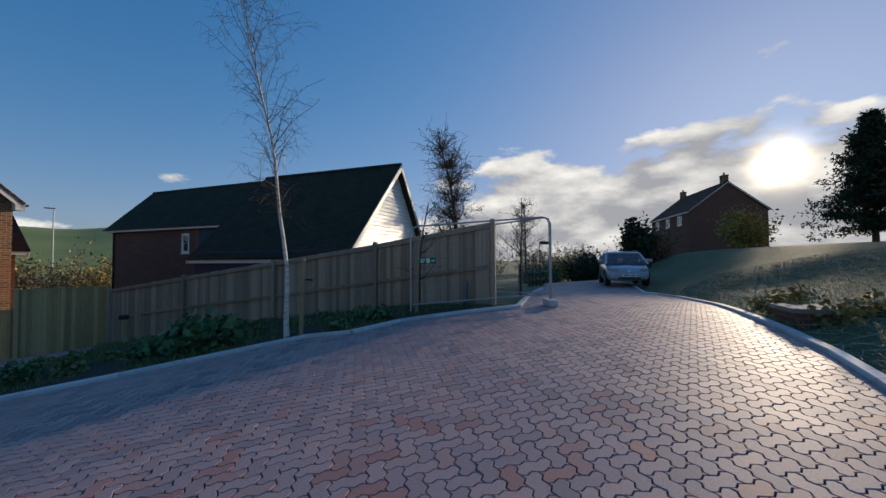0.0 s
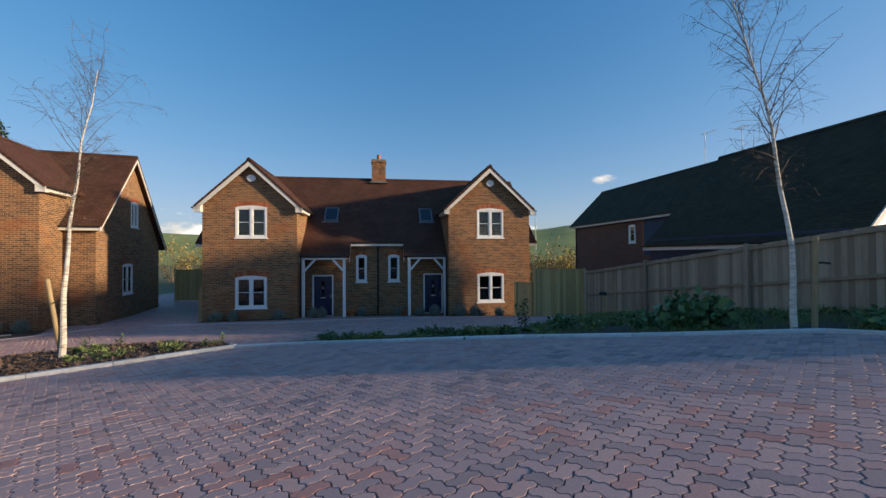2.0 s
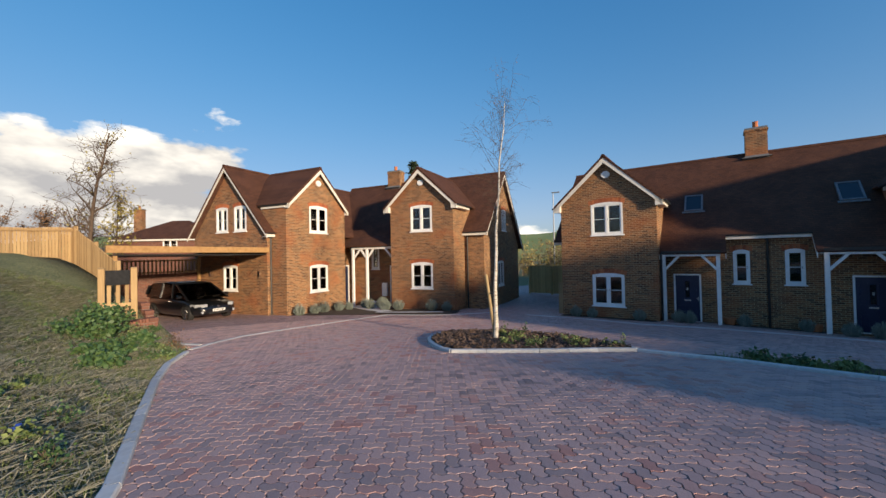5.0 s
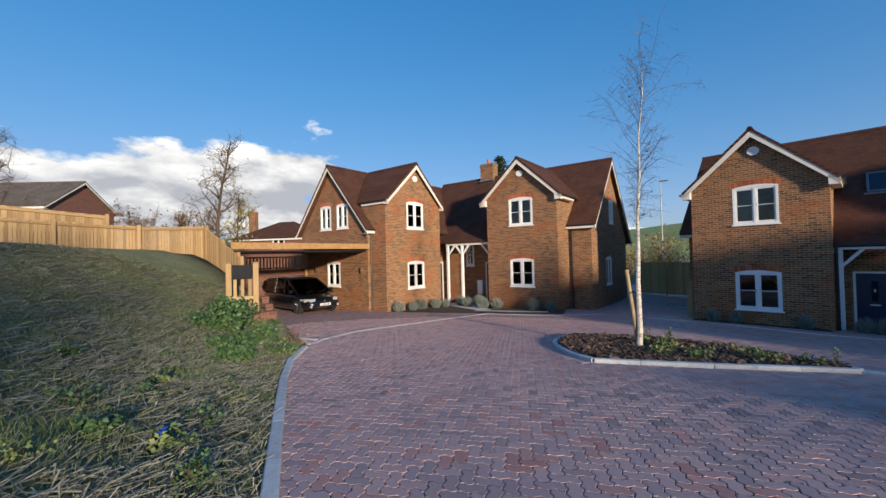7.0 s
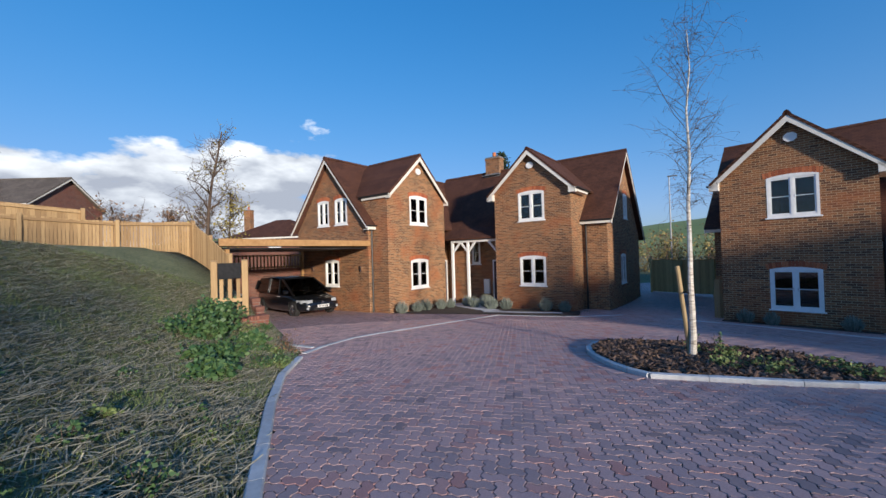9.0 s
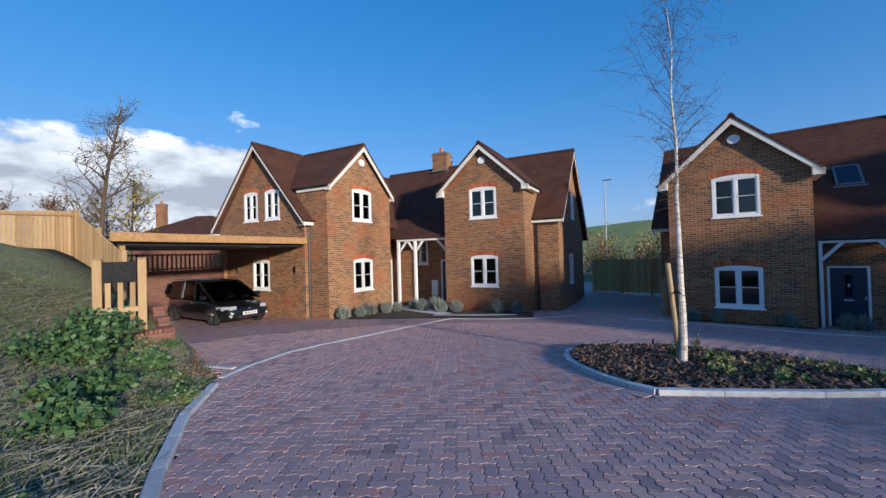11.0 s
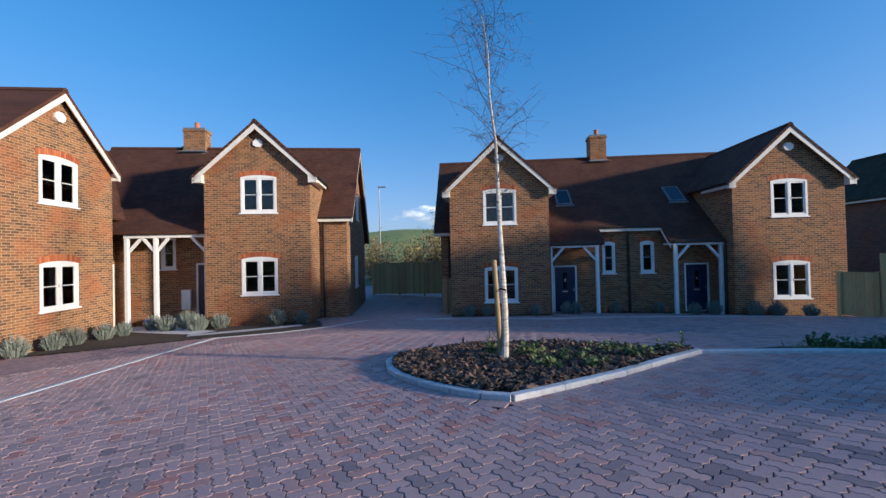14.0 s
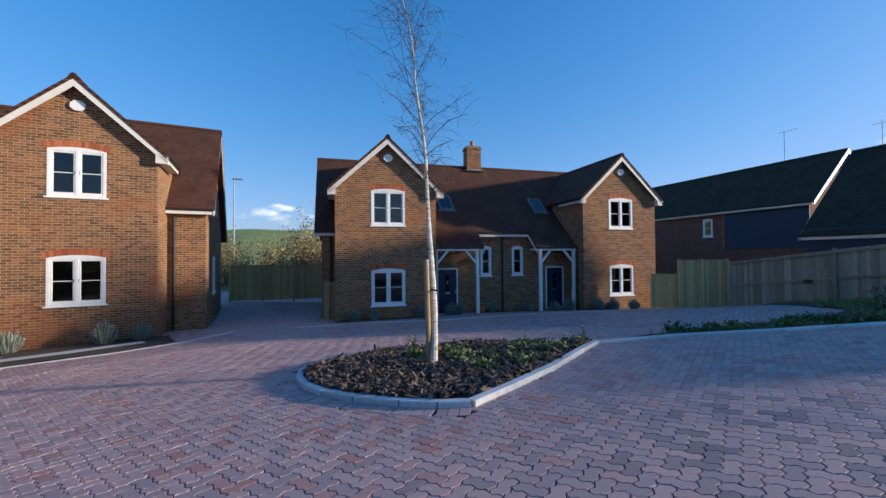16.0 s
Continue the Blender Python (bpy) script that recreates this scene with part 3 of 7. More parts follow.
# ---- houses ----
def wall_slab(bm, M, x0, x1, z0, top, th, holes):
    """A wall in the plane y = 0, going back th, with holes (x0, x1, z0, z1) through it and a top edge given by (x, z) points."""
    def ztop(x):
        for (ax, az), (bx, bz) in zip(top, top[1:]):
            if ax - 1e-6 <= x <= bx + 1e-6:
                return az + (bz - az) * (x - ax) / (bx - ax)
        return top[-1][1]
    cuts = sorted({x0, x1, *[c for h in holes for c in h[:2]], *[p[0] for p in top if x0 < p[0] < x1]})
    for a, b in zip(cuts, cuts[1:]):
        z = z0
        for h in sorted([h for h in holes if h[0] <= a + 1e-6 and h[1] >= b - 1e-6], key=lambda h: h[2]):
            if h[2] > z:
                box(bm, a, b, 0, th, z, h[2], M)
            z = h[3]
        prism(bm, [(a, z), (b, z), (b, ztop(b)), (a, ztop(a))], "y", 0, th, M)


def wall_part(h, M, x0, x1, z0, top, holes=(), th=0.3, material=None):
    bm = bmesh.new()
    wall_slab(bm, M, x0, x1, z0, top, th, list(holes))
    bmesh.ops.remove_doubles(bm, verts=bm.verts, dist=1e-4)
    return part("wall", bm, material or BRICK, h)


def box_part(h, name, material, x0, x1, y0, y1, z0, z1, M=ID, label=""):
    bm = bmesh.new()
    box(bm, x0, x1, y0, y1, z0, z1, M)
    return part(name, bm, material, h, label)


def arch_z(x, w, rise):
    r = (w * w / 4 + rise * rise) / (2 * rise)
    return math.sqrt(max(r * r - x * x, 0)) - (r - rise)


def window(parent, M, w, h, lights=2, rise=0.09, lintel=True, bars=1, sill=True, label=""):
    """A white casement window with a cambered head; M puts its sill's middle on the wall face, x along the wall, y inwards."""
    win = new("window")
    win.parent = parent
    if label:
        win["label"] = label
    zh = h - rise
    fw = 0.085
    bm = bmesh.new()
    box(bm, -w / 2, -w / 2 + fw, -0.012, 0.12, 0, zh, M)
    box(bm, w / 2 - fw, w / 2, -0.012, 0.12, 0, zh, M)
    box(bm, -w / 2 + fw, w / 2 - fw, -0.012, 0.12, 0, fw, M)
    n = 8
    head = [(-w / 2, zh)] + [(-w / 2 + w * k / n, zh + arch_z(-w / 2 + w * k / n, w, rise)) for k in range(1, n)] + [(w / 2, zh), (w / 2, zh - 0.05), (-w / 2, zh - 0.05)]
    prism(bm, head, "y", -0.014, 0.12, M)
    for k in range(1, lights):
        x = -w / 2 + w * k / lights
        box(bm, x - 0.045, x + 0.045, -0.012, 0.12, fw, zh - 0.05, M)
    part("window_frame", bm, WHITE, win)
    lw = (w - fw) / lights
    for k in range(lights):
        a = -w / 2 + fw / 2 + lw * k + 0.03
        b = a + lw - 0.06
        z0, z1 = fw - 0.005, zh - 0.045
        bm = bmesh.new()
        s = 0.065
        box(bm, a, a + s, 0.004, 0.07, z0, z1, M)
        box(bm, b - s, b, 0.004, 0.07, z0, z1, M)
        box(bm, a + s, b - s, 0.004, 0.07, z0, z0 + s, M)
        box(bm, a + s, b - s, 0.004, 0.07, z1 - s, z1, M)
        for q in range(bars):
            zm = z0 + (z1 - z0) * (q + 1) / (bars + 1)
            box(bm, a + s, b - s, 0.022, 0.062, zm - 0.013, zm + 0.013, M)
        part("sash", bm, WHITE, win)
        bm = bmesh.new()
        box(bm, a + s, b - s, 0.04, 0.046, z0 + s, z1 - s, M)
        pane = part("pane", bm, GLASS, win)
        pane.visible_shadow = False
        bm = bmesh.new()
        hx = a + 0.03 if k else b - 0.03
        box(bm, hx - 0.008, hx + 0.008, -0.02, 0.004, (z0 + z1) / 2 - 0.06, (z0 + z1) / 2 + 0.06, M)
        part("handle", bm, CHROME, win)
    if sill:
        bm = bmesh.new()
        box(bm, -w / 2 - 0.06, w / 2 + 0.06, -0.06, 0.12, -0.055, 0.0, M, bev=0.008)
        part("window_sill", bm, WHITE, win)
    if lintel:
        nb = max(7, int(w / 0.082))
        R = (w * w / 4 + rise * rise) / (2 * rise)
        bm = bmesh.new()
        for k in range(nb):
            u0 = -w / 2 - 0.10 + (w + 0.2) * (k + 0.06) / nb
            u1 = -w / 2 - 0.10 + (w + 0.2) * (k + 0.94) / nb
            q = []
            for u, t in ((u0, 0), (u1, 0), (u1, 0.215), (u0, 0.215)):
                base = zh + (arch_z(clamp(u, -w / 2, w / 2), w, rise) if abs(u) < w / 2 else -0.01)
                q.append((u * (1 + t * 0.10 / (w / 2)), base + t))
            prism(bm, q, "y", -0.010, 0.10, M)
        part("brick_lintel", bm, RED_BRICK, win)
    return win


def front_door(parent, M, w=1.12, h=2.28):
    """A navy panelled door in a white frame; M puts the threshold's middle on the wall face."""
    d = new("door")
    d.parent = parent
    bm = bmesh.new()
    f = 0.075
    box(bm, -w / 2, -w / 2 + f, 0.0, 0.10, 0, h, M)
    box(bm, w / 2 - f, w / 2, 0.0, 0.10, 0, h, M)
    box(bm, -w / 2 + f, w / 2 - f, 0.0, 0.10, h - f, h, M)
    box(bm, -w / 2 + f, w / 2 - f, -0.03, 0.10, 0, 0.03, M)
    part("door_frame", bm, WHITE, d)
    bm = bmesh.new()
    a, b = -w / 2 + f + 0.004, w / 2 - f - 0.004
    box(bm, a, b, 0.035, 0.085, 0.035, h - f - 0.004, M)
    for x0, x1, z0, z1 in ((a + 0.12, -0.13, 0.2, 0.75), (0.13, b - 0.12, 0.2, 0.75), (a + 0.12, -0.13, 1.12, 1.95), (0.13, b - 0.12, 1.12, 1.95)):
        box(bm, x0, x1, 0.024, 0.036, z0, z1, M, bev=0.01)
    part("door_leaf", bm, NAVY, d, "navy panelled door leaf")
    bm = bmesh.new()
    box(bm, -0.085, 0.085, 0.026, 0.034, 1.15, 1.92, M)
    part("pane", bm, DARKGLASS, d)
    for nm, q in (("letter_plate", (-0.14, 0.14, 0.014, 0.034, 0.98, 1.05)), ("handle", (b - 0.14, b - 0.03, -0.015, 0.005, 1.09, 1.12)), ("handle_plate", (b - 0.07, b - 0.03, 0.012, 0.034, 1.0, 1.2)), ("door_knocker", (-0.03, 0.03, -0.005, 0.026, 1.5, 1.62))):
        bm = bmesh.new()
        box(bm, *q, M, bev=0.005)
        part(nm, bm, CHROME, d)
    return d


def roof_slab(name, parent, M, x0, x1, ye, ze, yr, zr, material, th=0.10):
    """A roof slope from the eave (ye, ze) up to the ridge (yr, zr), from x0 to x1 along it."""
    bm = bmesh.new()
    n = Vector((0, zr - ze, -(yr - ye)))
    s = 1 if n.z > 0 else -1
    n = n.normalized() * s
    o = (n.y * th, n.z * th)
    prism(bm, [(ye, ze), (yr, zr), (yr - o[0], zr - o[1]), (ye - o[0], ze - o[1])], "x", x0, x1, M)
    return part(name, bm, material, parent)


def ridge_tiles(parent, M, x0, x1, y, z, material):
    bm = bmesh.new()
    n = max(2, int((x1 - x0) / 0.42))
    for k in range(n):
        a, b = x0 + (x1 - x0) * k / n, x0 + (x1 - x0) * (k + 1) / n - 0.012
        prism(bm, [(y - 0.13, z - 0.09), (y - 0.07, z + 0.015), (y, z + 0.05), (y + 0.07, z + 0.015), (y + 0.13, z - 0.09)], "x", a, b, M)
    part("ridge_tiles", bm, material, parent)


def barge(parent, M, y_pts, x0, x1, drop=0.26):
    """Bargeboards under a gable's verge; y_pts are (y, z) from eave over ridge to eave; the boards lie between x0 and x1."""
    for (a, b), flip in ((y_pts[:2], 0), (y_pts[1:][::-1], 1)):
        bm = bmesh.new()
        prism(bm, [(a[0], a[1] - 0.06), (b[0], b[1] - 0.06), (b[0], b[1] - 0.06 - drop), (a[0], a[1] - 0.06 - drop * 0.8)], "x", x0, x1, M)
        part("bargeboard", bm, SOFFIT, parent)


def pipe(parent, M, x, y, z0, z1, name="downpipe"):
    bm = bmesh.new()
    tube(bm, [(x, y, z0), (x, y, z1 - 0.25), (x, y, z1)], 0.048, 8, M=M)
    for z in (z0 + 0.5, (z0 + z1) / 2, z1 - 0.35):
        tube(bm, [(x, y, z - 0.02), (x, y, z + 0.02)], 0.060, 8, M=M)
        box(bm, x - 0.05, x + 0.05, y, y + 0.06, z - 0.012, z + 0.012, M)
    part(name, bm, BLACK, parent, "black plastic downpipe")


def gutter(parent, M, x0, x1, y, z):
    bm = bmesh.new()
    prism(bm, [(y - 0.11, z), (y - 0.10, z - 0.055), (y - 0.055, z - 0.08), (y - 0.01, z - 0.055), (y, z), (y - 0.02, z - 0.01), (y - 0.09, z - 0.01)], "x", x0, x1, M)
    part("gutter", bm, BLACK, parent, "black plastic gutter")


def eave_board(parent, M, x0, x1, y, z, back=0.35):
    bm = bmesh.new()
    box(bm, x0, x1, y, y + 0.025, z - 0.17, z, M)
    box(bm, x0, x1, y + 0.025, y + back, z - 0.17, z - 0.15, M)
    part("fascia", bm, SOFFIT, parent)




def gable_wing(h, M, c, hw, zb, dz, wins=True, back=5.9, wall_y=1.95, y0=0.28):
    """A projecting front gable with an upper and a lower window."""
    apex, tip = 6.66 + dz, 2.52
    slope = 0.935
    zc = apex - 0.10
    wz = [(0.04 + c, -0.70 + dz), (0.04 + c, 2.80 + dz)]
    W, H = 1.48, 1.62
    holes = [(x - W / 2, x + W / 2, z, z + H - 0.09) for x, z in wz]
    top = [(c - hw, zc - slope * hw), (c, zc), (c + hw, zc - slope * hw)]
    wall_part(h, M @ pose(0, y0, 0), c - hw, c + hw, zb, top, holes)
    for x in (c - hw, c + hw - 0.3):
        box_part(h, "wall", BRICK, x, x + 0.3, y0 + 0.3, wall_y + 2.0, zb, zc - slope * hw, M)
    for x, z in wz:
        window(h, M @ pose(x, y0, z), W, H)
    # in the turned frame the roof runs along x = -y of the wing, and its slopes fall along +-x of the wing
    T = M @ pose(c, 0, 0, 0, 0, 90)
    for s in (-1, 1):
        roof_slab("roof", h, T, 0.0, back, s * (tip + 0.02), apex + 0.06 - slope * (tip + 0.02), 0, apex + 0.06, TILE_Y)
    ridge_tiles(h, T, 0.0, back - 0.05, 0, apex + 0.06, TILE_Y)
    pts = [(-tip, apex - slope * tip), (0, apex), (tip, apex - slope * tip)]
    barge(h, T, pts, 0.02, 0.06)
    ze = apex - slope * tip
    for s in (-1, 1):
        bm = bmesh.new()
        prism(bm, [(s * tip, ze - 0.02), (s * (tip - 0.02), ze - 0.24), (s * (hw - 0.02), ze - 0.24), (s * (hw - 0.02), ze + 0.12)], "x", 0.02, 0.28, T)
        part("eave_box", bm, SOFFIT, h)
        bm = bmesh.new()
        a, b = sorted((s * tip, s * (tip - 0.03)))
        box(bm, 0.28, 2.1, a, b, ze - 0.20, ze - 0.03, T)
        a, b = sorted((s * (tip - 0.03), s * hw))
        box(bm, 0.28, 2.1, a, b, ze - 0.20, ze - 0.18, T)
        part("fascia", bm, SOFFIT, h)
        bm = bmesh.new()
        k = s * (tip + 0.06)
        prism(bm, [(k - 0.055, ze), (k - 0.045, ze - 0.06), (k, ze - 0.085), (k + 0.045, ze - 0.06), (k + 0.055, ze)], "x", 0.05, 2.2, T)
        part("gutter", bm, BLACK, h)
    bm = bmesh.new()
    prism(bm, [(c + 0.05 + 0.21 * math.cos(a), 5.78 + dz + 0.18 * math.sin(a)) for a in (math.pi * (0.125 + 0.25 * i) for i in range(8))], "y", y0 - 0.07, y0, M)
    part("alarm_box", bm, WHITE, h, "white octagonal alarm box")


def chimney(h, M, x, y, z0, z1, w=0.92, d=0.72):
    ch = new("chimney")
    ch.parent = h
    bm = bmesh.new()
    box(bm, x - w / 2, x + w / 2, y - d / 2, y + d / 2, z0 - 0.6, z1 - 0.2, M)
    part("brick_shaft", bm, BRICK, ch)
    box_part(ch, "brick_band", BRICK, x - w / 2 - 0.04, x + w / 2 + 0.04, y - d / 2 - 0.04, y + d / 2 + 0.04, z1 - 0.2, z1 - 0.1, M)
    box_part(ch, "cap", LEAD, x - w / 2 - 0.01, x + w / 2 + 0.01, y - d / 2 - 0.01, y + d / 2 + 0.01, z1 - 0.1, z1, M)
    bm = bmesh.new()
    tube(bm, [(0, 0, z1 - 0.02), (0, 0, z1 + 0.08), (0, 0, z1 + 0.30), (0, 0, z1 + 0.36)], [0.15, 0.13, 0.115, 0.14], 12, M=M @ pose(x, y, 0))
    part("chimney_pot", bm, RED_BRICK, ch, "terracotta chimney pot")
    bm = bmesh.new()
    for s in (-1, 1):
        prism(bm, [(x - w / 2 - 0.1, z0 - 0.55), (x + w / 2 + 0.1, z0 - 0.55), (x + w / 2 + 0.03, z0 - 0.2), (x - w / 2 - 0.03, z0 - 0.2)], "y", y + s * (d / 2 + 0.05), y + s * d / 2, M)
    box(bm, x - w / 2 - 0.14, x + w / 2 + 0.14, y - d / 2 - 0.25, y + d / 2 + 0.25, z0 - 0.34, z0 - 0.30, M)
    part("flashing", bm, LEAD, ch, "grey lead flashing")


def skylight(h, M, x, y, z, ang, w=0.78, l=1.25):
    sk = new("skylight")
    sk.parent = h
    T = M @ pose(x, y, z, ang)
    bm = bmesh.new()
    f = 0.075
    box(bm, -w / 2, w / 2, -l / 2, -l / 2 + f, -0.05, 0.075, T)
    box(bm, -w / 2, w / 2, l / 2 - f, l / 2, -0.05, 0.075, T)
    box(bm, -w / 2, -w / 2 + f, -l / 2 + f, l / 2 - f, -0.05, 0.075, T)
    box(bm, w / 2 - f, w / 2, -l / 2 + f, l / 2 - f, -0.05, 0.075, T)
    box(bm, -w / 2 - 0.08, w / 2 + 0.08, -l / 2 - 0.12, -l / 2, 0.0, 0.03, T)
    part("skylight_frame", bm, LEAD, sk)
    bm = bmesh.new()
    box(bm, -w / 2 + f, w / 2 - f, -l / 2 + f, l / 2 - f, 0.035, 0.05, T)
    part("pane", bm, mirror_pane, sk)


def porch_frame(h, M, x0, x1, y, z0, z1, wall_y):
    """White timber porch: two posts, a head beam and curved-looking braces."""
    p = new("porch")
    p.parent = h
    for x in (x0, x1):
        bm = bmesh.new()
        box(bm, x - 0.075, x + 0.075, y - 0.075, y + 0.075, z0, z1 - 0.12, M, bev=0.01)
        part("post", bm, WHITE, p)
    bm = bmesh.new()
    box(bm, x0 - 0.09, x1 + 0.09, y - 0.08, y + 0.08, z1 - 0.12, z1 + 0.02, M, bev=0.008)
    part("head_beam", bm, WHITE, p)
    for x, s in ((x0, 1), (x1, -1)):
        bm = bmesh.new()
        beam(bm, (x + s * 0.05, y, z1 - 0.72), (x + s * 0.60, y, z1 - 0.10), 0.10, 0.10, up=(0, 1, 0), M=M)
        part("brace", bm, WHITE, p)
        bm = bmesh.new()
        box(bm, x - 0.05, x + 0.05, y + 0.08, wall_y, z1 - 0.11, z1, M)
        part("side_beam", bm, WHITE, p)
    bm = bmesh.new()
    box(bm, x0 - 0.1, x1 + 0.1, y - 0.2, y - 0.17, z1 + 0.02, z1 + 0.14, M)
    part("fascia", bm, BLACK, p)


mirror_pane = mat("skylight_glass", 0.04)[0]
mirror_pane.node_tree.nodes["Principled BSDF"].inputs["Base Color"].default_value = (0.02, 0.03, 0.04, 1)
SL = 0.945  # rise of the main roof


def semi_pair():
    """The straight pair of brick houses with two gables."""
    h = empty("house", pose(-17.13, 14.36, 0, 0, 0, 32), "pair of brick semi-detached houses, brown tiled roofs and white windows", "house")
    M = ID
    zb, wy, L, R = -1.9, 1.95, -2.85, 15.15
    yr, zr, ye, ze = 6.3, 7.05, 1.6, 2.62
    gable_wing(h, M, -0.06, 2.22, zb, 0.0)
    gable_wing(h, M, 12.22, 2.27, zb, 0.0)
    holes = [(2.62, 3.74, -1.45, 0.82), (8.75, 9.87, -1.45, 0.82), (4.97, 5.57, 0.40, 1.86), (6.75, 7.39, 0.40, 1.86)]
    wall_part(h, pose(0, wy, 0), 2.16, 9.95, zb, [(2.1, 2.75), (10, 2.75)], holes)
    wall_part(h, pose(0, wy, 0), L, -2.28, zb, [(L, 2.75), (-2.2, 2.75)])
    wall_part(h, pose(0, wy, 0), 14.49, R, zb, [(14.4, 2.75), (R, 2.75)])
    for x in (L, R - 0.3):
        bm = bmesh.new()
        prism(bm, [(wy + 0.3, zb), (10.7, zb), (10.7, 2.7), (yr, 6.85), (wy + 0.3, 2.85)], "x", x, x + 0.3)
        part("wall", bm, BRICK, h)
    box_part(h, "wall", BRICK, L + 0.3, R - 0.3, 10.4, 10.7, zb, 2.7)
    bm = bmesh.new()
    box(bm, 6.03, 6.33, 2.3, 10.4, zb, 2.5)
    part("party_wall", bm, INSIDE, h)
    for x, s in ((5.27, 0.60), (7.07, 0.64)):
        window(h, pose(x, wy, 0.40), s, 1.54, lights=1, rise=0.08)
    for x in (3.18, 9.31):
        front_door(h, pose(x, wy, -1.45))
    roof_slab("roof", h, M, L - 0.32, R + 0.32, ye, ze, yr, zr, TILE_X)
    roof_slab("roof", h, M, L - 0.32, R + 0.32, 11.0, ze, yr, zr, TILE_X)
    ridge_tiles(h, M, L - 0.32, R + 0.32, yr, zr, TILE_X)
    for x in (L - 0.31, R + 0.27):
        barge(h, M, [(ye, ze), (yr, zr), (11.0, ze)], x, x + 0.04)
    yp = 0.78
    for a, b in ((2.16, 4.72), (7.58, 9.95)):
        roof_slab("porch_roof", h, M, a, b, yp, ze - SL * (ye - yp), ye + 0.02, ze + 0.02, TILE_X)
        for x in (a, b - 0.03):
            bm = bmesh.new()
            prism(bm, [(yp, ze - SL * (ye - yp) - 0.12), (ye + 0.4, ze - 0.12 + 0.38), (ye + 0.4, ze - 0.34 + 0.38), (yp, ze - SL * (ye - yp) - 0.3)], "x", x, x + 0.03)
            part("verge_board", bm, SOFFIT, h)
    porch_frame(h, M, 2.33, 4.42, 0.98, -1.5, 1.80, wy)
    porch_frame(h, M, 7.88, 9.84, 0.98, -1.5, 1.80, wy)
    eave_board(h, M, 4.72, 7.58, ye + 0.02, ze - 0.04)
    gutter(h, M, 4.72, 7.58, ye + 0.02, ze - 0.0)
    eave_board(h, M, L - 0.3, -2.28, ye + 0.02, ze - 0.04)
    gutter(h, M, L - 0.3, -2.28, ye + 0.02, ze)
    eave_board(h, M, 14.49, R + 0.3, ye + 0.02, ze - 0.04)
    gutter(h, M, 14.49, R + 0.3, ye + 0.02, ze)
    pipe(h, M, 6.18, wy - 0.06, -1.5, 2.55)
    pipe(h, M, 2.24, 0.75, -1.5, 1.85)
    pipe(h, M, 9.90, 0.75, -1.5, 1.85)
    pipe(h, M, -2.45, wy - 0.06, -1.5, 2.5)
    chimney(h, M, 6.2, yr, zr, 8.32)
    for x in (3.48, 9.05):
        skylight(h, M, x, 3.36, 4.31, math.degrees(math.atan(SL)))
    bm = bmesh.new()
    box(bm, 9.93, 10.25, 1.25, 1.32, -1.0, -0.35)
    part("meter_box", bm, WHITE, h, "white meter box beside the door")
    return h


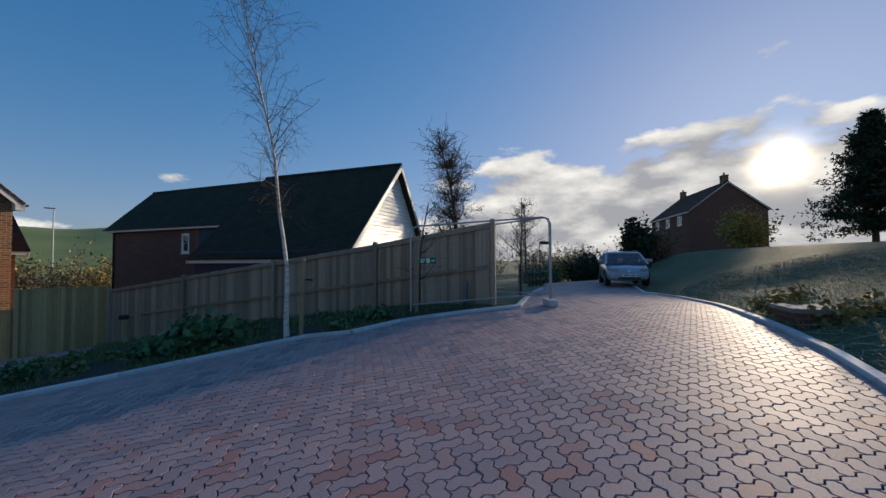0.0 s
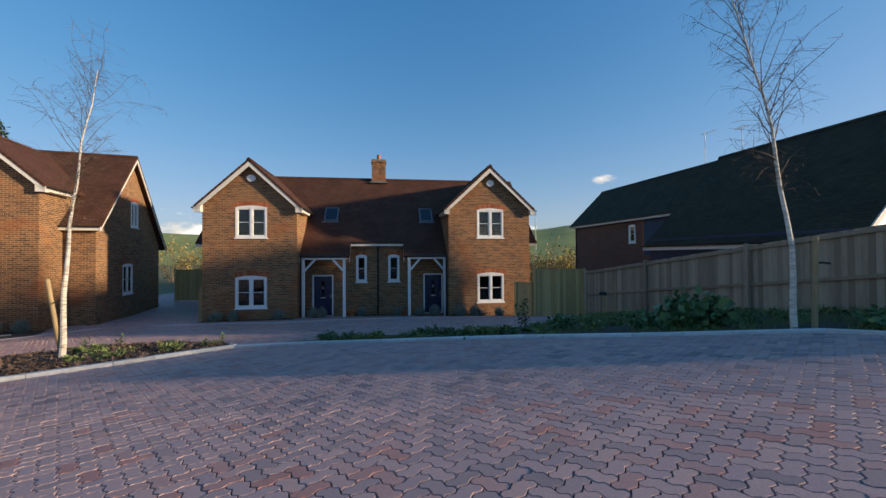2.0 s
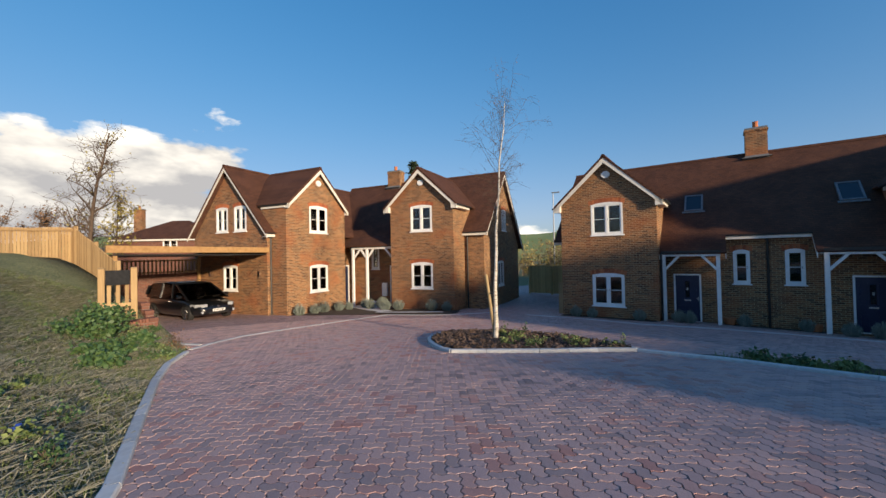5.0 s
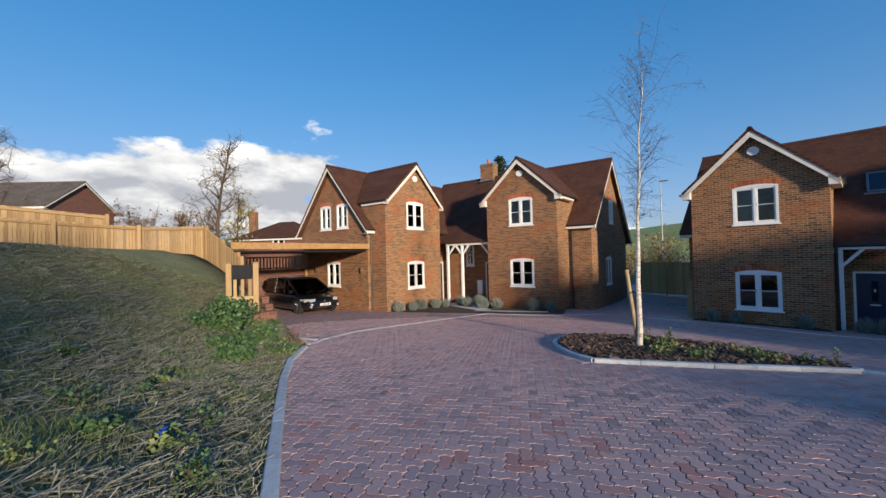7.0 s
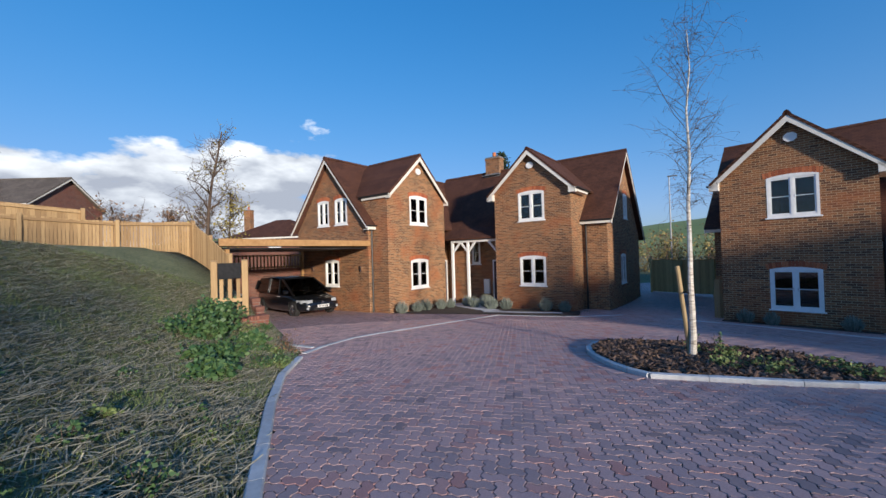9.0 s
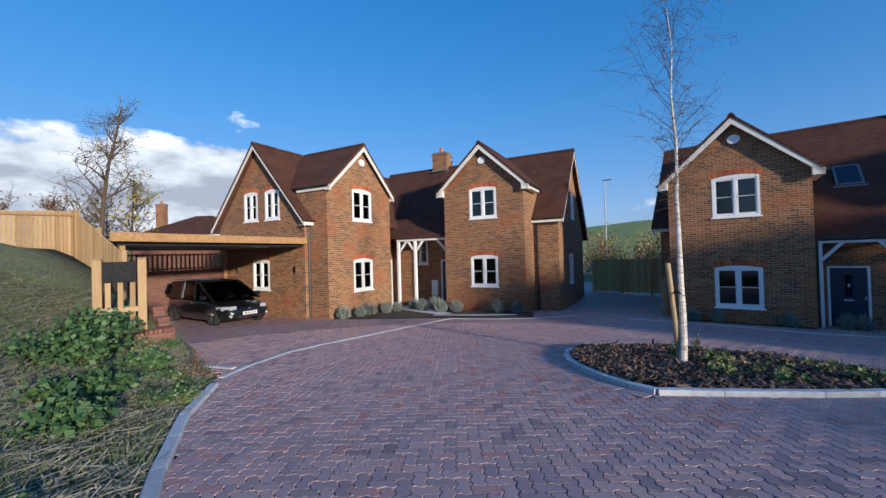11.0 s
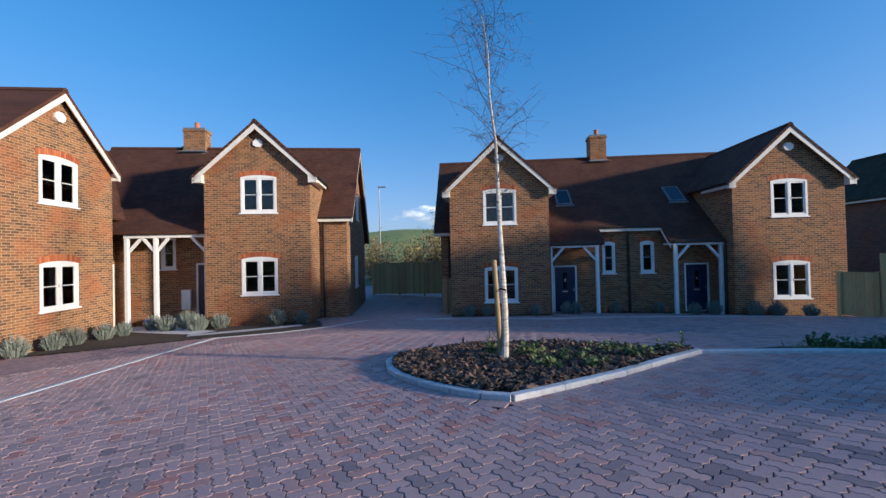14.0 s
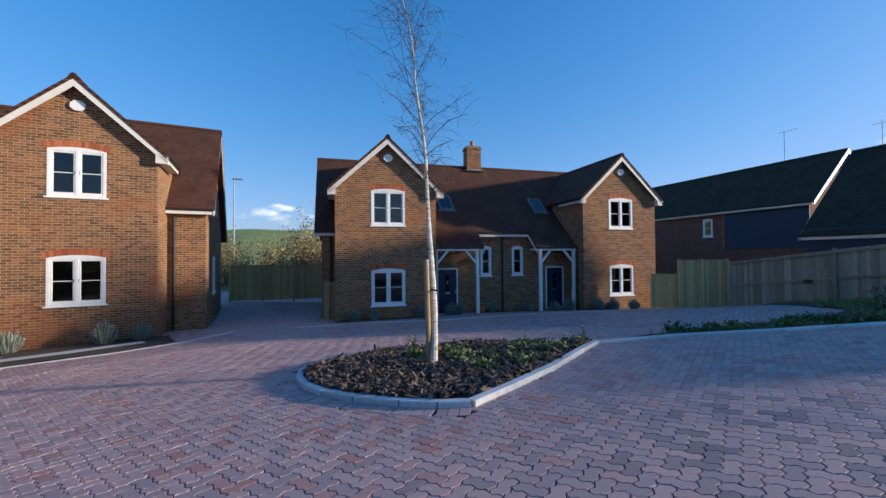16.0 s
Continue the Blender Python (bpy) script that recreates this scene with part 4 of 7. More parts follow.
def corner_pair():
    """The right-angled pair of brick houses by the carport."""
    h = empty("house", pose(-25.03, 7.43, 0, 0, 0, 42), "right-angled pair of brick houses with brown tiled roofs", "house")
    dz, zb = 0.66, -2.0
    M = ID
    wy = 1.95
    # wing facing the court, with the main block behind it
    gable_wing(h, M, 0.02, 2.18, zb, dz, back=5.2)
    R = 3.50
    yr, zr, ye, ze, yb = 5.75, 7.72, 1.62, 3.38, 10.4
    lw = [(5.75, 6.75, 3.62, 5.05), (4.75, 6.0, -0.20, 1.45)]
    wall_part(h, pose(0, wy, 0), -6.8, -2.16, zb, [(-6.9, 3.5), (-2, 3.5)], [(-4.86, -4.22, 1.1, 2.55), (-3.35, -2.4, -1.35, 1.35)])
    wall_part(h, pose(0, wy, 0), 2.2, R, zb, [(2.1, 3.5), (R, 3.5)])
    E = pose(R, 0, 0, 0, 0, 90)
    wall_part(h, E, wy + 0.3, yb - 0.3, zb, [(wy + 0.3, 3.6), (yr, 7.5), (yb - 0.3, 2.7)], lw)
    box_part(h, "wall", BRICK, -12.0, R - 0.3, yb - 0.6, yb - 0.3, zb, 2.7)
    for a, b, z0, z1 in lw:
        window(h, E @ pose((a + b) / 2, 0, z0), b - a, z1 - z0 + 0.08, lights=2, rise=0.08)
    window(h, pose(-4.54, wy, 1.1), 0.64, 1.52, lights=1, rise=0.07)
    front_door(h, pose(-2.88, wy, -1.35), w=0.95, h=2.7)
    X0 = -9.5
    roof_slab("roof", h, M, X0, R + 0.32, ye, ze, yr, zr, TILE_X)
    roof_slab("roof", h, M, X0, R + 0.32, yb + 0.25, 2.42, yr, zr, TILE_X)
    ridge_tiles(h, M, X0, R + 0.32, yr, zr, TILE_X)
    barge(h, M, [(ye, ze), (yr, zr), (yb + 0.25, 2.42)], R + 0.27, R + 0.31)
    eave_board(h, M, 2.2, R + 0.28, ye + 0.02, ze - 0.04)
    gutter(h, M, 2.2, R + 0.3, ye + 0.02, ze)
    pipe(h, M, 2.42, wy - 0.06, -1.6, 3.2)
    # porch in the inner corner, under a run of the main roof
    roof_slab("porch_roof", h, M, -7.2, -2.16, 0.48, 2.72, ye + 0.02, ze + 0.02, TILE_X)
    porch_frame(h, M, -5.50, -2.3, 0.72, -1.7, 2.60, wy)
    bm = bmesh.new()
    box(bm, -4.42, -4.27, 0.645, 0.795, -1.7, 2.48, bev=0.01)
    part("post", bm, WHITE, h)
    for s in (-1, 1):
        bm = bmesh.new()
        beam(bm, (-4.345, 0.72, 1.85), (-4.345 + s * 0.55, 0.72, 2.52), 0.1, 0.1, up=(0, 1, 0))
        part("brace", bm, WHITE, h)
    bm = bmesh.new()
    box(bm, -3.95, -3.55, wy - 0.14, wy, -0.75, 0.15, bev=0.012)
    part("meter_box", bm, WHITE, h, "white meter box beside the door")
    chimney(h, M, -5.1, yr, zr, 8.75, w=1.1)
    # the other wing, a quarter turn round
    T = pose(-5.04, -2.70, 0, 0, 0, 90)
    gable_wing(h, T, -0.08, 2.42, zb, dz, back=4.2)
    for z in (-0.70 + dz, 2.80 + dz):
        for x0, x1 in ((-0.72, -0.46), (0.36, 0.66)):
            bm = bmesh.new()
            m = 9
            front = [(x0 + (x1 - x0) * k / m, 0.62 + 0.035 * (k % 2)) for k in range(m + 1)]
            prism(bm, front + [(x, y + 0.012) for x, y in front[::-1]], "z", z - 0.1, z + 1.65, T)
            part("curtain", bm, SOFFIT, h, "cream pleated curtain behind the glass")
    y1, yr1, yb1, z1 = 1.42, 4.57, 7.72, 7.40
    e1 = 3.40
    L = -2.78
    ow = [(3.05, 4.08, 3.58, 4.98), (4.63, 5.66, 3.58, 4.98), (3.84, 5.06, 0.16, 1.58)]
    E1 = T @ pose(L, 0, 0, 0, 0, -90)
    neg = [(-b, -a, c, d) for a, b, c, d in ow]
    wall_part(h, E1, -yb1, -y1, zb, [(-yb1, e1 - 0.1), (-yr1, z1 - 0.2), (-y1, e1 - 0.1)], neg)
    box_part(h, "wall", BRICK, L + 0.3, -2.5, y1, y1 + 0.3, zb, e1 - 0.1, T)
    wall_part(h, T @ pose(0, 1.75, 0), 2.34, 4.66, zb, [(2.3, e1), (5, e1)], [(3.55, 4.55, -1.4, 1.4)])
    box_part(h, "wall", BRICK, L + 0.3, 10, yb1 - 0.3, yb1, zb, e1 - 0.1, T)
    for a, b, c, d in ow:
        window(h, E1 @ pose(-(a + b) / 2, 0, c), b - a, d - c + 0.08, lights=2, rise=0.08)
    front_door(h, T @ pose(4.05, 1.75, -1.4), w=1.0, h=2.8)
    roof_slab("roof", h, T, L - 0.3, 12.0, y1 - 0.32, e1 - 0.02, yr1, z1 + 0.06, TILE_Y)
    roof_slab("roof", h, T, L - 0.3, 12.0, yb1 + 0.32, e1 - 0.02, yr1, z1 + 0.06, TILE_Y)
    ridge_tiles(h, T, L - 0.3, 12.0, yr1, z1 + 0.06, TILE_Y)
    barge(h, T, [(y1 - 0.32, e1 - 0.02), (yr1, z1 + 0.06), (yb1 + 0.32, e1 - 0.02)], L - 0.29, L - 0.25)
    eave_board(h, T, L - 0.28, -2.5, y1 - 0.3, e1 - 0.06)
    gutter(h, T, L - 0.3, -2.5, y1 - 0.3, e1)
    pipe(h, T, -2.58, y1 - 0.06, -1.5, 3.25)
    skylight(h, T, 3.6, 2.55, 5.15, 52)
    for y in (2.0, 6.2):
        bm = bmesh.new()
        box(bm, L - 0.10, L, y - 0.05, y + 0.05, 1.0, 1.3, T)
        part("wall_lamp", bm, CHROME, h, "steel up-and-down wall lamp")
    return h


semi_house = semi_pair()
corner_house = corner_pair()


# ---- trees and plants ----
class Geo:
    """Collects vertices and faces for one mesh."""
    def __init__(self):
        self.v, self.f = [], []

    def limb(self, pts, r0, r1, sides=5):
        n = len(pts)
        base = len(self.v)
        for k, p in enumerate(pts):
            t = (pts[min(k + 1, n - 1)] - pts[max(k - 1, 0)]).normalized()
            s = t.cross(Vector((0.31, 0.93, 0.17))).normalized()
            u = t.cross(s)
            r = r0 + (r1 - r0) * (k / (n - 1)) ** 0.7
            for i in range(sides):
                a = 2 * math.pi * i / sides
                self.v.append(p + (s * math.cos(a) + u * math.sin(a)) * r)
        for k in range(n - 1):
            for i in range(sides):
                a, b = base + k * sides + i, base + k * sides + (i + 1) % sides
                self.f.append((a, b, b + sides, a + sides))

    def leaf(self, p, size, rng, droop=0.0, aspect=0.6):
        d = Vector((rng.gauss(0, 1), rng.gauss(0, 1), rng.gauss(0, 0.7) - droop)).normalized()
        s = d.cross(Vector((rng.gauss(0, 1), rng.gauss(0, 1), rng.gauss(0, 1)))).normalized() * size * aspect * 0.5
        b = len(self.v)
        self.v += [p, p + d * size * 0.5 + s, p + d * size, p + d * size * 0.5 - s]
        self.f.append((b, b + 1, b + 2, b + 3))

    def blade(self, p, h, w, rng, lean=0.5):
        a = rng.uniform(0, 6.283)
        s = Vector((math.cos(a), math.sin(a), 0)) * w * 0.5
        b = rng.uniform(0, 6.283)
        l = rng.uniform(0.1, 1) * lean * h
        o = Vector((math.cos(b) * l, math.sin(b) * l, h))
        k = len(self.v)
        self.v += [p - s, p + s, p + o]
        self.f.append((k, k + 1, k + 2))

    def make(self, name, material, parent):
        return raw(name, [tuple(p) for p in self.v], self.f, material, parent)


def wander(rng, p, d, length, n, bend, up=0.0):
    pts = [p.copy()]
    d = d.normalized()
    for _ in range(n):
        d = (d + Vector((rng.gauss(0, bend), rng.gauss(0, bend), rng.gauss(0, bend) + up))).normalized()
        p = p + d * (length / n)
        pts.append(p.copy())
    return pts


def birch(x, y, z, height, seed, lean=(0, 0), label="", spread=1.0, leaves=0, r=0.055, first=0.33):
    """A slim young birch: white trunk, rising whippy branches and hanging twigs."""
    rng = random.Random(seed)
    t = empty("birch_tree", pose(x, y, z), label, "tree")
    tr, tw, lf = Geo(), Geo(), Geo()
    n = 14
    trunk = [Vector((lean[0] * (k / n) ** 2.0 + 0.022 * math.sin(k * 1.3 + seed), lean[1] * (k / n) ** 2.0 + 0.022 * math.cos(k * 1.7 + seed), -0.1 + (height + 0.1) * k / n)) for k in range(n + 1)]
    tr.limb(trunk, r, 0.005, 9)
    for b in range(46):
        f = first + (0.97 - first) * (b + rng.random()) / 46
        k = min(int(f * n), n - 1)
        p = trunk[k].lerp(trunk[k + 1], f * n - k)
        a = rng.uniform(0, 6.283)
        rise = rng.uniform(1.2, 2.4)
        d = Vector((math.cos(a), math.sin(a), rise))
        ln = (0.30 + 1.75 * math.sin(math.pi * min(1, (1.05 - f) / (1.05 - first)) ** 0.8) * 0.8) * spread * rng.uniform(0.6, 1.15)
        pts = wander(rng, p, d, ln, 7, 0.10, -0.07)
        tw.limb(pts, 0.014 * (1.2 - f), 0.003, 4)
        for q in range(rng.randint(5, 9)):
            j = rng.randint(1, 7)
            e = Vector((rng.gauss(0, 1), rng.gauss(0, 1), rng.uniform(-0.2, 1.2)))
            sub = wander(rng, pts[j], e, rng.uniform(0.2, 0.6) * spread, 4, 0.18, -0.12)
            tw.limb(sub, 0.0036, 0.0018, 3)
            for w in range(2):
                s2 = wander(rng, sub[rng.randint(1, 4)], Vector((rng.gauss(0, 1), rng.gauss(0, 1), rng.uniform(-0.9, 0.6))), rng.uniform(0.12, 0.34) * spread, 3, 0.2, -0.2)
                tw.limb(s2, 0.0024, 0.0014, 3)
                if leaves and rng.random() < leaves:
                    lf.leaf(s2[-1], 0.06, rng, 0.5)
    tr.make("trunk", BIRCH, t)
    tw.make("crown", TWIG, t)
    if lf.v:
        lf.make("leaves", LEAF_BRN, t)
    return t


def bare_tree(x, y, z, height, seed, label, leaf_mat=None, leaf_n=0, wide=0.45, leaf_size=0.10, twig=TWIG, first=0.25, dense=1.0):
    """A branching tree: trunk, limbs, boughs and twigs, with leaves scattered on the twigs."""
    rng = random.Random(seed)
    t = empty("tree", pose(x, y, z), label, "tree")
    g, lf, tr = Geo(), Geo(), Geo()
    trunk = wander(rng, Vector((0, 0, -0.2)), Vector((0, 0, 1)), height * 0.9, 9, 0.05, 0.05)
    tr.limb(trunk, height * 0.017, height * 0.004, 7)
    tips = []
    for b in range(int(16 * dense)):
        f = first + (0.98 - first) * (b + rng.random()) / int(16 * dense)
        p = trunk[min(9, int(f * 9))]
        a = rng.uniform(0, 6.283)
        pts = wander(rng, p, Vector((math.cos(a), math.sin(a), rng.uniform(0.5, 1.4))), height * wide * (1.15 - f) * rng.uniform(0.7, 1.1), 6, 0.12, 0.03)
        tr.limb(pts, height * 0.006, height * 0.0018, 5)
        for c in range(int(8 * dense)):
            s = wander(rng, pts[rng.randint(1, 6)], Vector((rng.gauss(0, 1), rng.gauss(0, 1), rng.gauss(0.5, 0.7))), height * 0.12 * rng.uniform(0.6, 1.3), 4, 0.16, 0.03)
            g.limb(s, height * 0.0019, height * 0.0009, 3)
            for e in range(5):
                s2 = wander(rng, s[rng.randint(1, 4)], Vector((rng.gauss(0, 1), rng.gauss(0, 1), rng.gauss(0.4, 0.7))), height * 0.055 * rng.uniform(0.5, 1.3), 3, 0.2)
                g.limb(s2, height * 0.001, height * 0.0006, 3)
                tips += s2[1:]
    tr.make("trunk", twig, t)
    g.make("crown", twig, t)
    if leaf_mat is not None:
        for k in range(leaf_n):
            lf.leaf(rng.choice(tips) + Vector((rng.gauss(0, 0.05), rng.gauss(0, 0.05), rng.gauss(0, 0.05))), leaf_size * rng.uniform(0.7, 1.4), rng, 0.3)
        lf.make("leaves", leaf_mat, t)
    return t


def conifer(x, y, z, height, radius, seed, label, n=4200, leafm=None, fine=1.0):
    rng = random.Random(seed)
    t = empty("conifer_tree", pose(x, y, z), label, "tree")
    tr, lf = Geo(), Geo()
    tr.limb([Vector((0, 0, -0.3)), Vector((0, 0, height * 0.95))], height * 0.022, 0.02, 7)
    lay = 22
    for k in range(lay):
        f = (k + 0.5) / lay
        for b in range(7):
            a = rng.uniform(0, 6.283)
            ln = radius * (1 - f) ** 0.75 * rng.uniform(0.55, 1.2)
            pts = wander(rng, Vector((0, 0, height * (0.08 + 0.9 * f))), Vector((math.cos(a), math.sin(a), rng.uniform(-0.1, 0.35))), max(ln, 0.15), 6, 0.07, 0.03)
            tr.limb(pts, 0.03 * (1.1 - f), 0.006, 3)
            for q in range(max(4, int(n / (lay * 7)))):
                p = pts[rng.randint(1, 6)] + Vector((rng.gauss(0, 0.10), rng.gauss(0, 0.10), rng.gauss(-0.03, 0.08))) * (radius / 2)
                lf.leaf(p, rng.uniform(0.16, 0.34) * radius / 2.2 * fine, rng, 0.2, 0.35)
    tr.make("trunk", TWIG, t)
    lf.make("crown", leafm or CONIFER, t)
    return t


def bush(name, x, y, z, rx, ry, h, seed, material, label, n=900, size=0.14, cat="bush", twigs=True, stems=14):
    """A rounded shrub of stems and many leaves with an uneven outline."""
    rng = random.Random(seed)
    t = empty(name, pose(x, y, z), label, cat)
    tw, lf = Geo(), Geo()
    tips = []
    for k in range(stems):
        a = rng.uniform(0, 6.283)
        rr = rng.uniform(0.2, 1.0)
        end = Vector((rx * rr * math.cos(a), ry * rr * math.sin(a), h * rng.uniform(0.55, 1.0) * (1.1 - 0.35 * rr)))
        st = Vector((end.x * 0.25, end.y * 0.25, -0.05))
        pts = [st.lerp(end, q / 5) + Vector((rng.gauss(0, 0.03), rng.gauss(0, 0.03), 0.0)) * h for q in range(6)]
        tw.limb(pts, 0.012 * min(2.5, max(0.5, h)), 0.004, 4)
        tips += pts[1:]
    for k in range(n):
        p = rng.choice(tips)
        q = p + Vector((rng.gauss(0, 0.17 * rx), rng.gauss(0, 0.17 * ry), rng.gauss(0, 0.11 * h)))
        q.z = max(q.z, 0.02)
        lf.leaf(q, size * rng.uniform(0.6, 1.4), rng, 0.1, 0.75)
    if twigs:
        tw.make("stems", TWIG, t)
    lf.make("leaves", material, t)
    return t


def lavender(x, y, z, r, seed):
    rng = random.Random(seed)
    t = empty("lavender_plant", pose(x, y, z), "grey-green lavender tuft in the soil before the brick wall", "plant", "lavender plants")
    g = Geo()
    for k in range(320):
        a, q = rng.uniform(0, 6.283), r * math.sqrt(rng.random())
        p = Vector((q * 0.5 * math.cos(a), q * 0.5 * math.sin(a), -0.02))
        top = Vector((q * 0.95 * math.cos(a), q * 0.95 * math.sin(a), r * (1.5 - 0.75 * (q / r) ** 2) * rng.uniform(0.6, 1.2)))
        s = Vector((rng.gauss(0, 1), rng.gauss(0, 1), 0)).normalized() * 0.007
        b = len(g.v)
        g.v += [p - s, p + s, top + s * 0.8, top - s * 0.8]
        g.f.append((b, b + 1, b + 2, b + 3))
        for w in range(3):
            g.leaf(p.lerp(top, rng.uniform(0.3, 1)), 0.055, rng, 0, 0.3)
    g.make("foliage", SILVER, t)
    return t


# island tree, its stake and the small plants round it
IX, IY = -12.33, 5.30
birch(IX, IY, grade(IX, IY) + 0.05, 7.3, 11, (-0.95, 1.1), "slim young white birch in the bark island", spread=1.0, leaves=0.04, r=0.074, first=0.40)


def stake(x, y, z, top, lean, label, r=0.045):
    s = empty("tree_stake", pose(x, y, z), label, "stake")
    bm = bmesh.new()
    tube(bm, [(0, 0, -0.2), (lean[0], lean[1], top), (lean[0], lean[1], top + 0.02)], [r, r, r * 0.8], 10)
    part("post", bm, TIMBER_POST, s)
    bm = bmesh.new()
    tube(bm, [(lean[0] * 0.7 - 0.02, lean[1] * 0.7, top * 0.72), (lean[0] * 0.7 + 0.1, lean[1] * 0.7 + 0.02, top * 0.73), (lean[0] * 0.7 + 0.2, lean[1] * 0.7 - 0.02, top * 0.72)], 0.018, 6)
    part("tie", bm, RUBBER, s, "black rubber tree tie")
    return s


stake(IX - 0.12, IY + 0.08, grade(IX, IY) + 0.03, 1.85, (0.06, -0.32), "round timber stake tied to the birch")
rng = random.Random(3)
for k, (dx, dy, r, h) in enumerate(((0.5, 0.3, 0.3, 0.24), (1.0, 0.6, 0.28, 0.2), (1.5, 0.2, 0.3, 0.18), (0.9, -0.2, 0.25, 0.16), (-0.5, 0.5, 0.22, 0.2), (2.0, 1.1, 0.28, 0.2), (1.4, 1.5, 0.3, 0.22), (2.4, 1.8, 0.25, 0.2), (0.2, 0.6, 0.25, 0.28))):
    bush("weed_plant", IX + dx, IY + dy, grade(IX + dx, IY + dy) + 0.05, r, r, h, 40 + k, GRASS, "low bright green weeds growing through the bark chips", 260, 0.06, "weed", stems=9)
for k, (dx, dy, h) in enumerate(((-0.75, 0.75, 0.5), (2.6, 2.0, 0.45), (-1.0, 1.6, 0.4))):
    bush("seedling", IX + dx, IY + dy, grade(IX + dx, IY + dy) + 0.05, 0.10, 0.10, h, 70 + k, LEAF, "thin upright weed seedling in the bark", 60, 0.05, "weed", stems=4)


def chips():
    rng = random.Random(8)
    g = Geo()
    n = 0
    while n < 5200:
        x, y = rng.uniform(-14.8, -9.4), rng.uniform(3.1, 7.8)
        if not inside(x, y, ISLAND) or seg_dist(x, y, ISLAND + [ISLAND[0]]) < 0.07:
            continue
        n += 1
        p = Vector((x, y, grade(x, y) + 0.065 + rng.uniform(0, 0.035) + 0.03 * noise.noise(Vector((x * 2.1, y * 2.1, 3.3)))))
        a = rng.uniform(0, 6.283)
        l, w = rng.uniform(0.03, 0.11), rng.uniform(0.012, 0.028)
        u = Vector((math.cos(a), math.sin(a), rng.gauss(0, 0.35))) * l
        s = Vector((-math.sin(a), math.cos(a), rng.gauss(0, 0.5))) * w
        up = Vector((0, 0, 0.012))
        b = len(g.v)
        g.v += [p - u - s, p + u - s * 0.7, p + u * 0.9 + s, p - u + s * 0.8, p - u * 0.9 - s * 0.8 + up, p + u * 0.9 - s * 0.6 + up, p + u * 0.8 + s * 0.8 + up, p - u * 0.8 + s * 0.7 + up]
        g.f += [(b + 4, b + 5, b + 6, b + 7), (b, b + 1, b + 5, b + 4), (b + 1, b + 2, b + 6, b + 5), (b + 2, b + 3, b + 7, b + 6), (b + 3, b, b + 4, b + 7)]
    tagged(g.make("bark_chips", MULCH, None), "dark brown bark chip mulch filling the tree island", "mulch", kind="stuff")


chips()

# second birch, by the fence
birch(2.08, 9.25, grade(2.08, 9.25), 7.3, 23, (-1.0, 0.5), "slim leaning white birch beside the kerb and fence", spread=1.05, r=0.06)
stake(2.35, 9.3, grade(2.3, 9.3), 1.6, (0.05, 0.02), "round timber stake beside the leaning birch")
stake(5.0, 9.1, grade(5.0, 9.1), 1.7, (0.02, 0.02), "timber stake at the thin cherry sapling")
bare_tree(5.1, 9.2, grade(5, 9.2), 3.3, 31, "thin bare sapling with a few red leaves", LEAF_BRN, 30, 0.28, 0.09, dense=0.4)

# planting bed weeds
rng = random.Random(12)
for k in range(34):
    t = rng.random()
    bx = -8.6 + 12.5 * t
    edge = 9.0 if bx > -3 else 9.0 + (bx + 3) * 0.19
    by = edge + 0.3 + rng.random() * (0.5 if bx < -4 else 1.0 + max(0, bx + 4) * 0.25)
    if not inside(bx, by, BED):
        continue
    bush("weed_plant", bx, by, grade(bx, by) + 0.01, rng.uniform(0.2, 0.42), rng.uniform(0.2, 0.4), rng.uniform(0.08, 0.24), 100 + k, LEAF if rng.random() < 0.4 else GRASS, "green weeds spreading over the bed by the kerb", 300, 0.07, "weed", stems=8)
for k, (bx, by, r, h) in enumerate(((0.67, 9.75, 0.55, 0.72), (1.1, 10.0, 0.32, 0.42), (-0.2, 10.1, 0.35, 0.36), (3.2, 9.3, 0.4, 0.30), (4.1, 9.3, 0.4, 0.28), (-2.0, 10.6, 0.3, 0.35))):
    bush("weed_bush", bx, by, grade(bx, by), r, r, h, 160 + k, LEAF_WEED, "large-leaved green weed clump before the fence", 700 if k == 0 else 380, 0.17 if k == 0 else 0.11, "bush", stems=18)
rng = random.Random(19)
for k in range(16):
    bx, by = rng.uniform(-3.4, 4.6), rng.uniform(9.6, 15.5)
    if not inside(bx, by, BED) or seg_dist(bx, by, [(6.85, 8.4), (5.15, 11.74), (2.82, 14.46), (0.45, 17.89)]) < 0.4:
        continue
    bush("weed_plant", bx, by, grade(bx, by) + 0.01, rng.uniform(0.25, 0.45), rng.uniform(0.25, 0.45), rng.uniform(0.12, 0.28), 1300 + k, GRASS, "rough green grass and weeds along the fence", 320, 0.08, "weed", stems=9)
bush("twiggy_weed", -2.9, 10.4, grade(-2.9, 10.4), 0.22, 0.22, 1.0, 171, LEAF, "tall thin weed in the bed", 120, 0.07, "weed", stems=7)


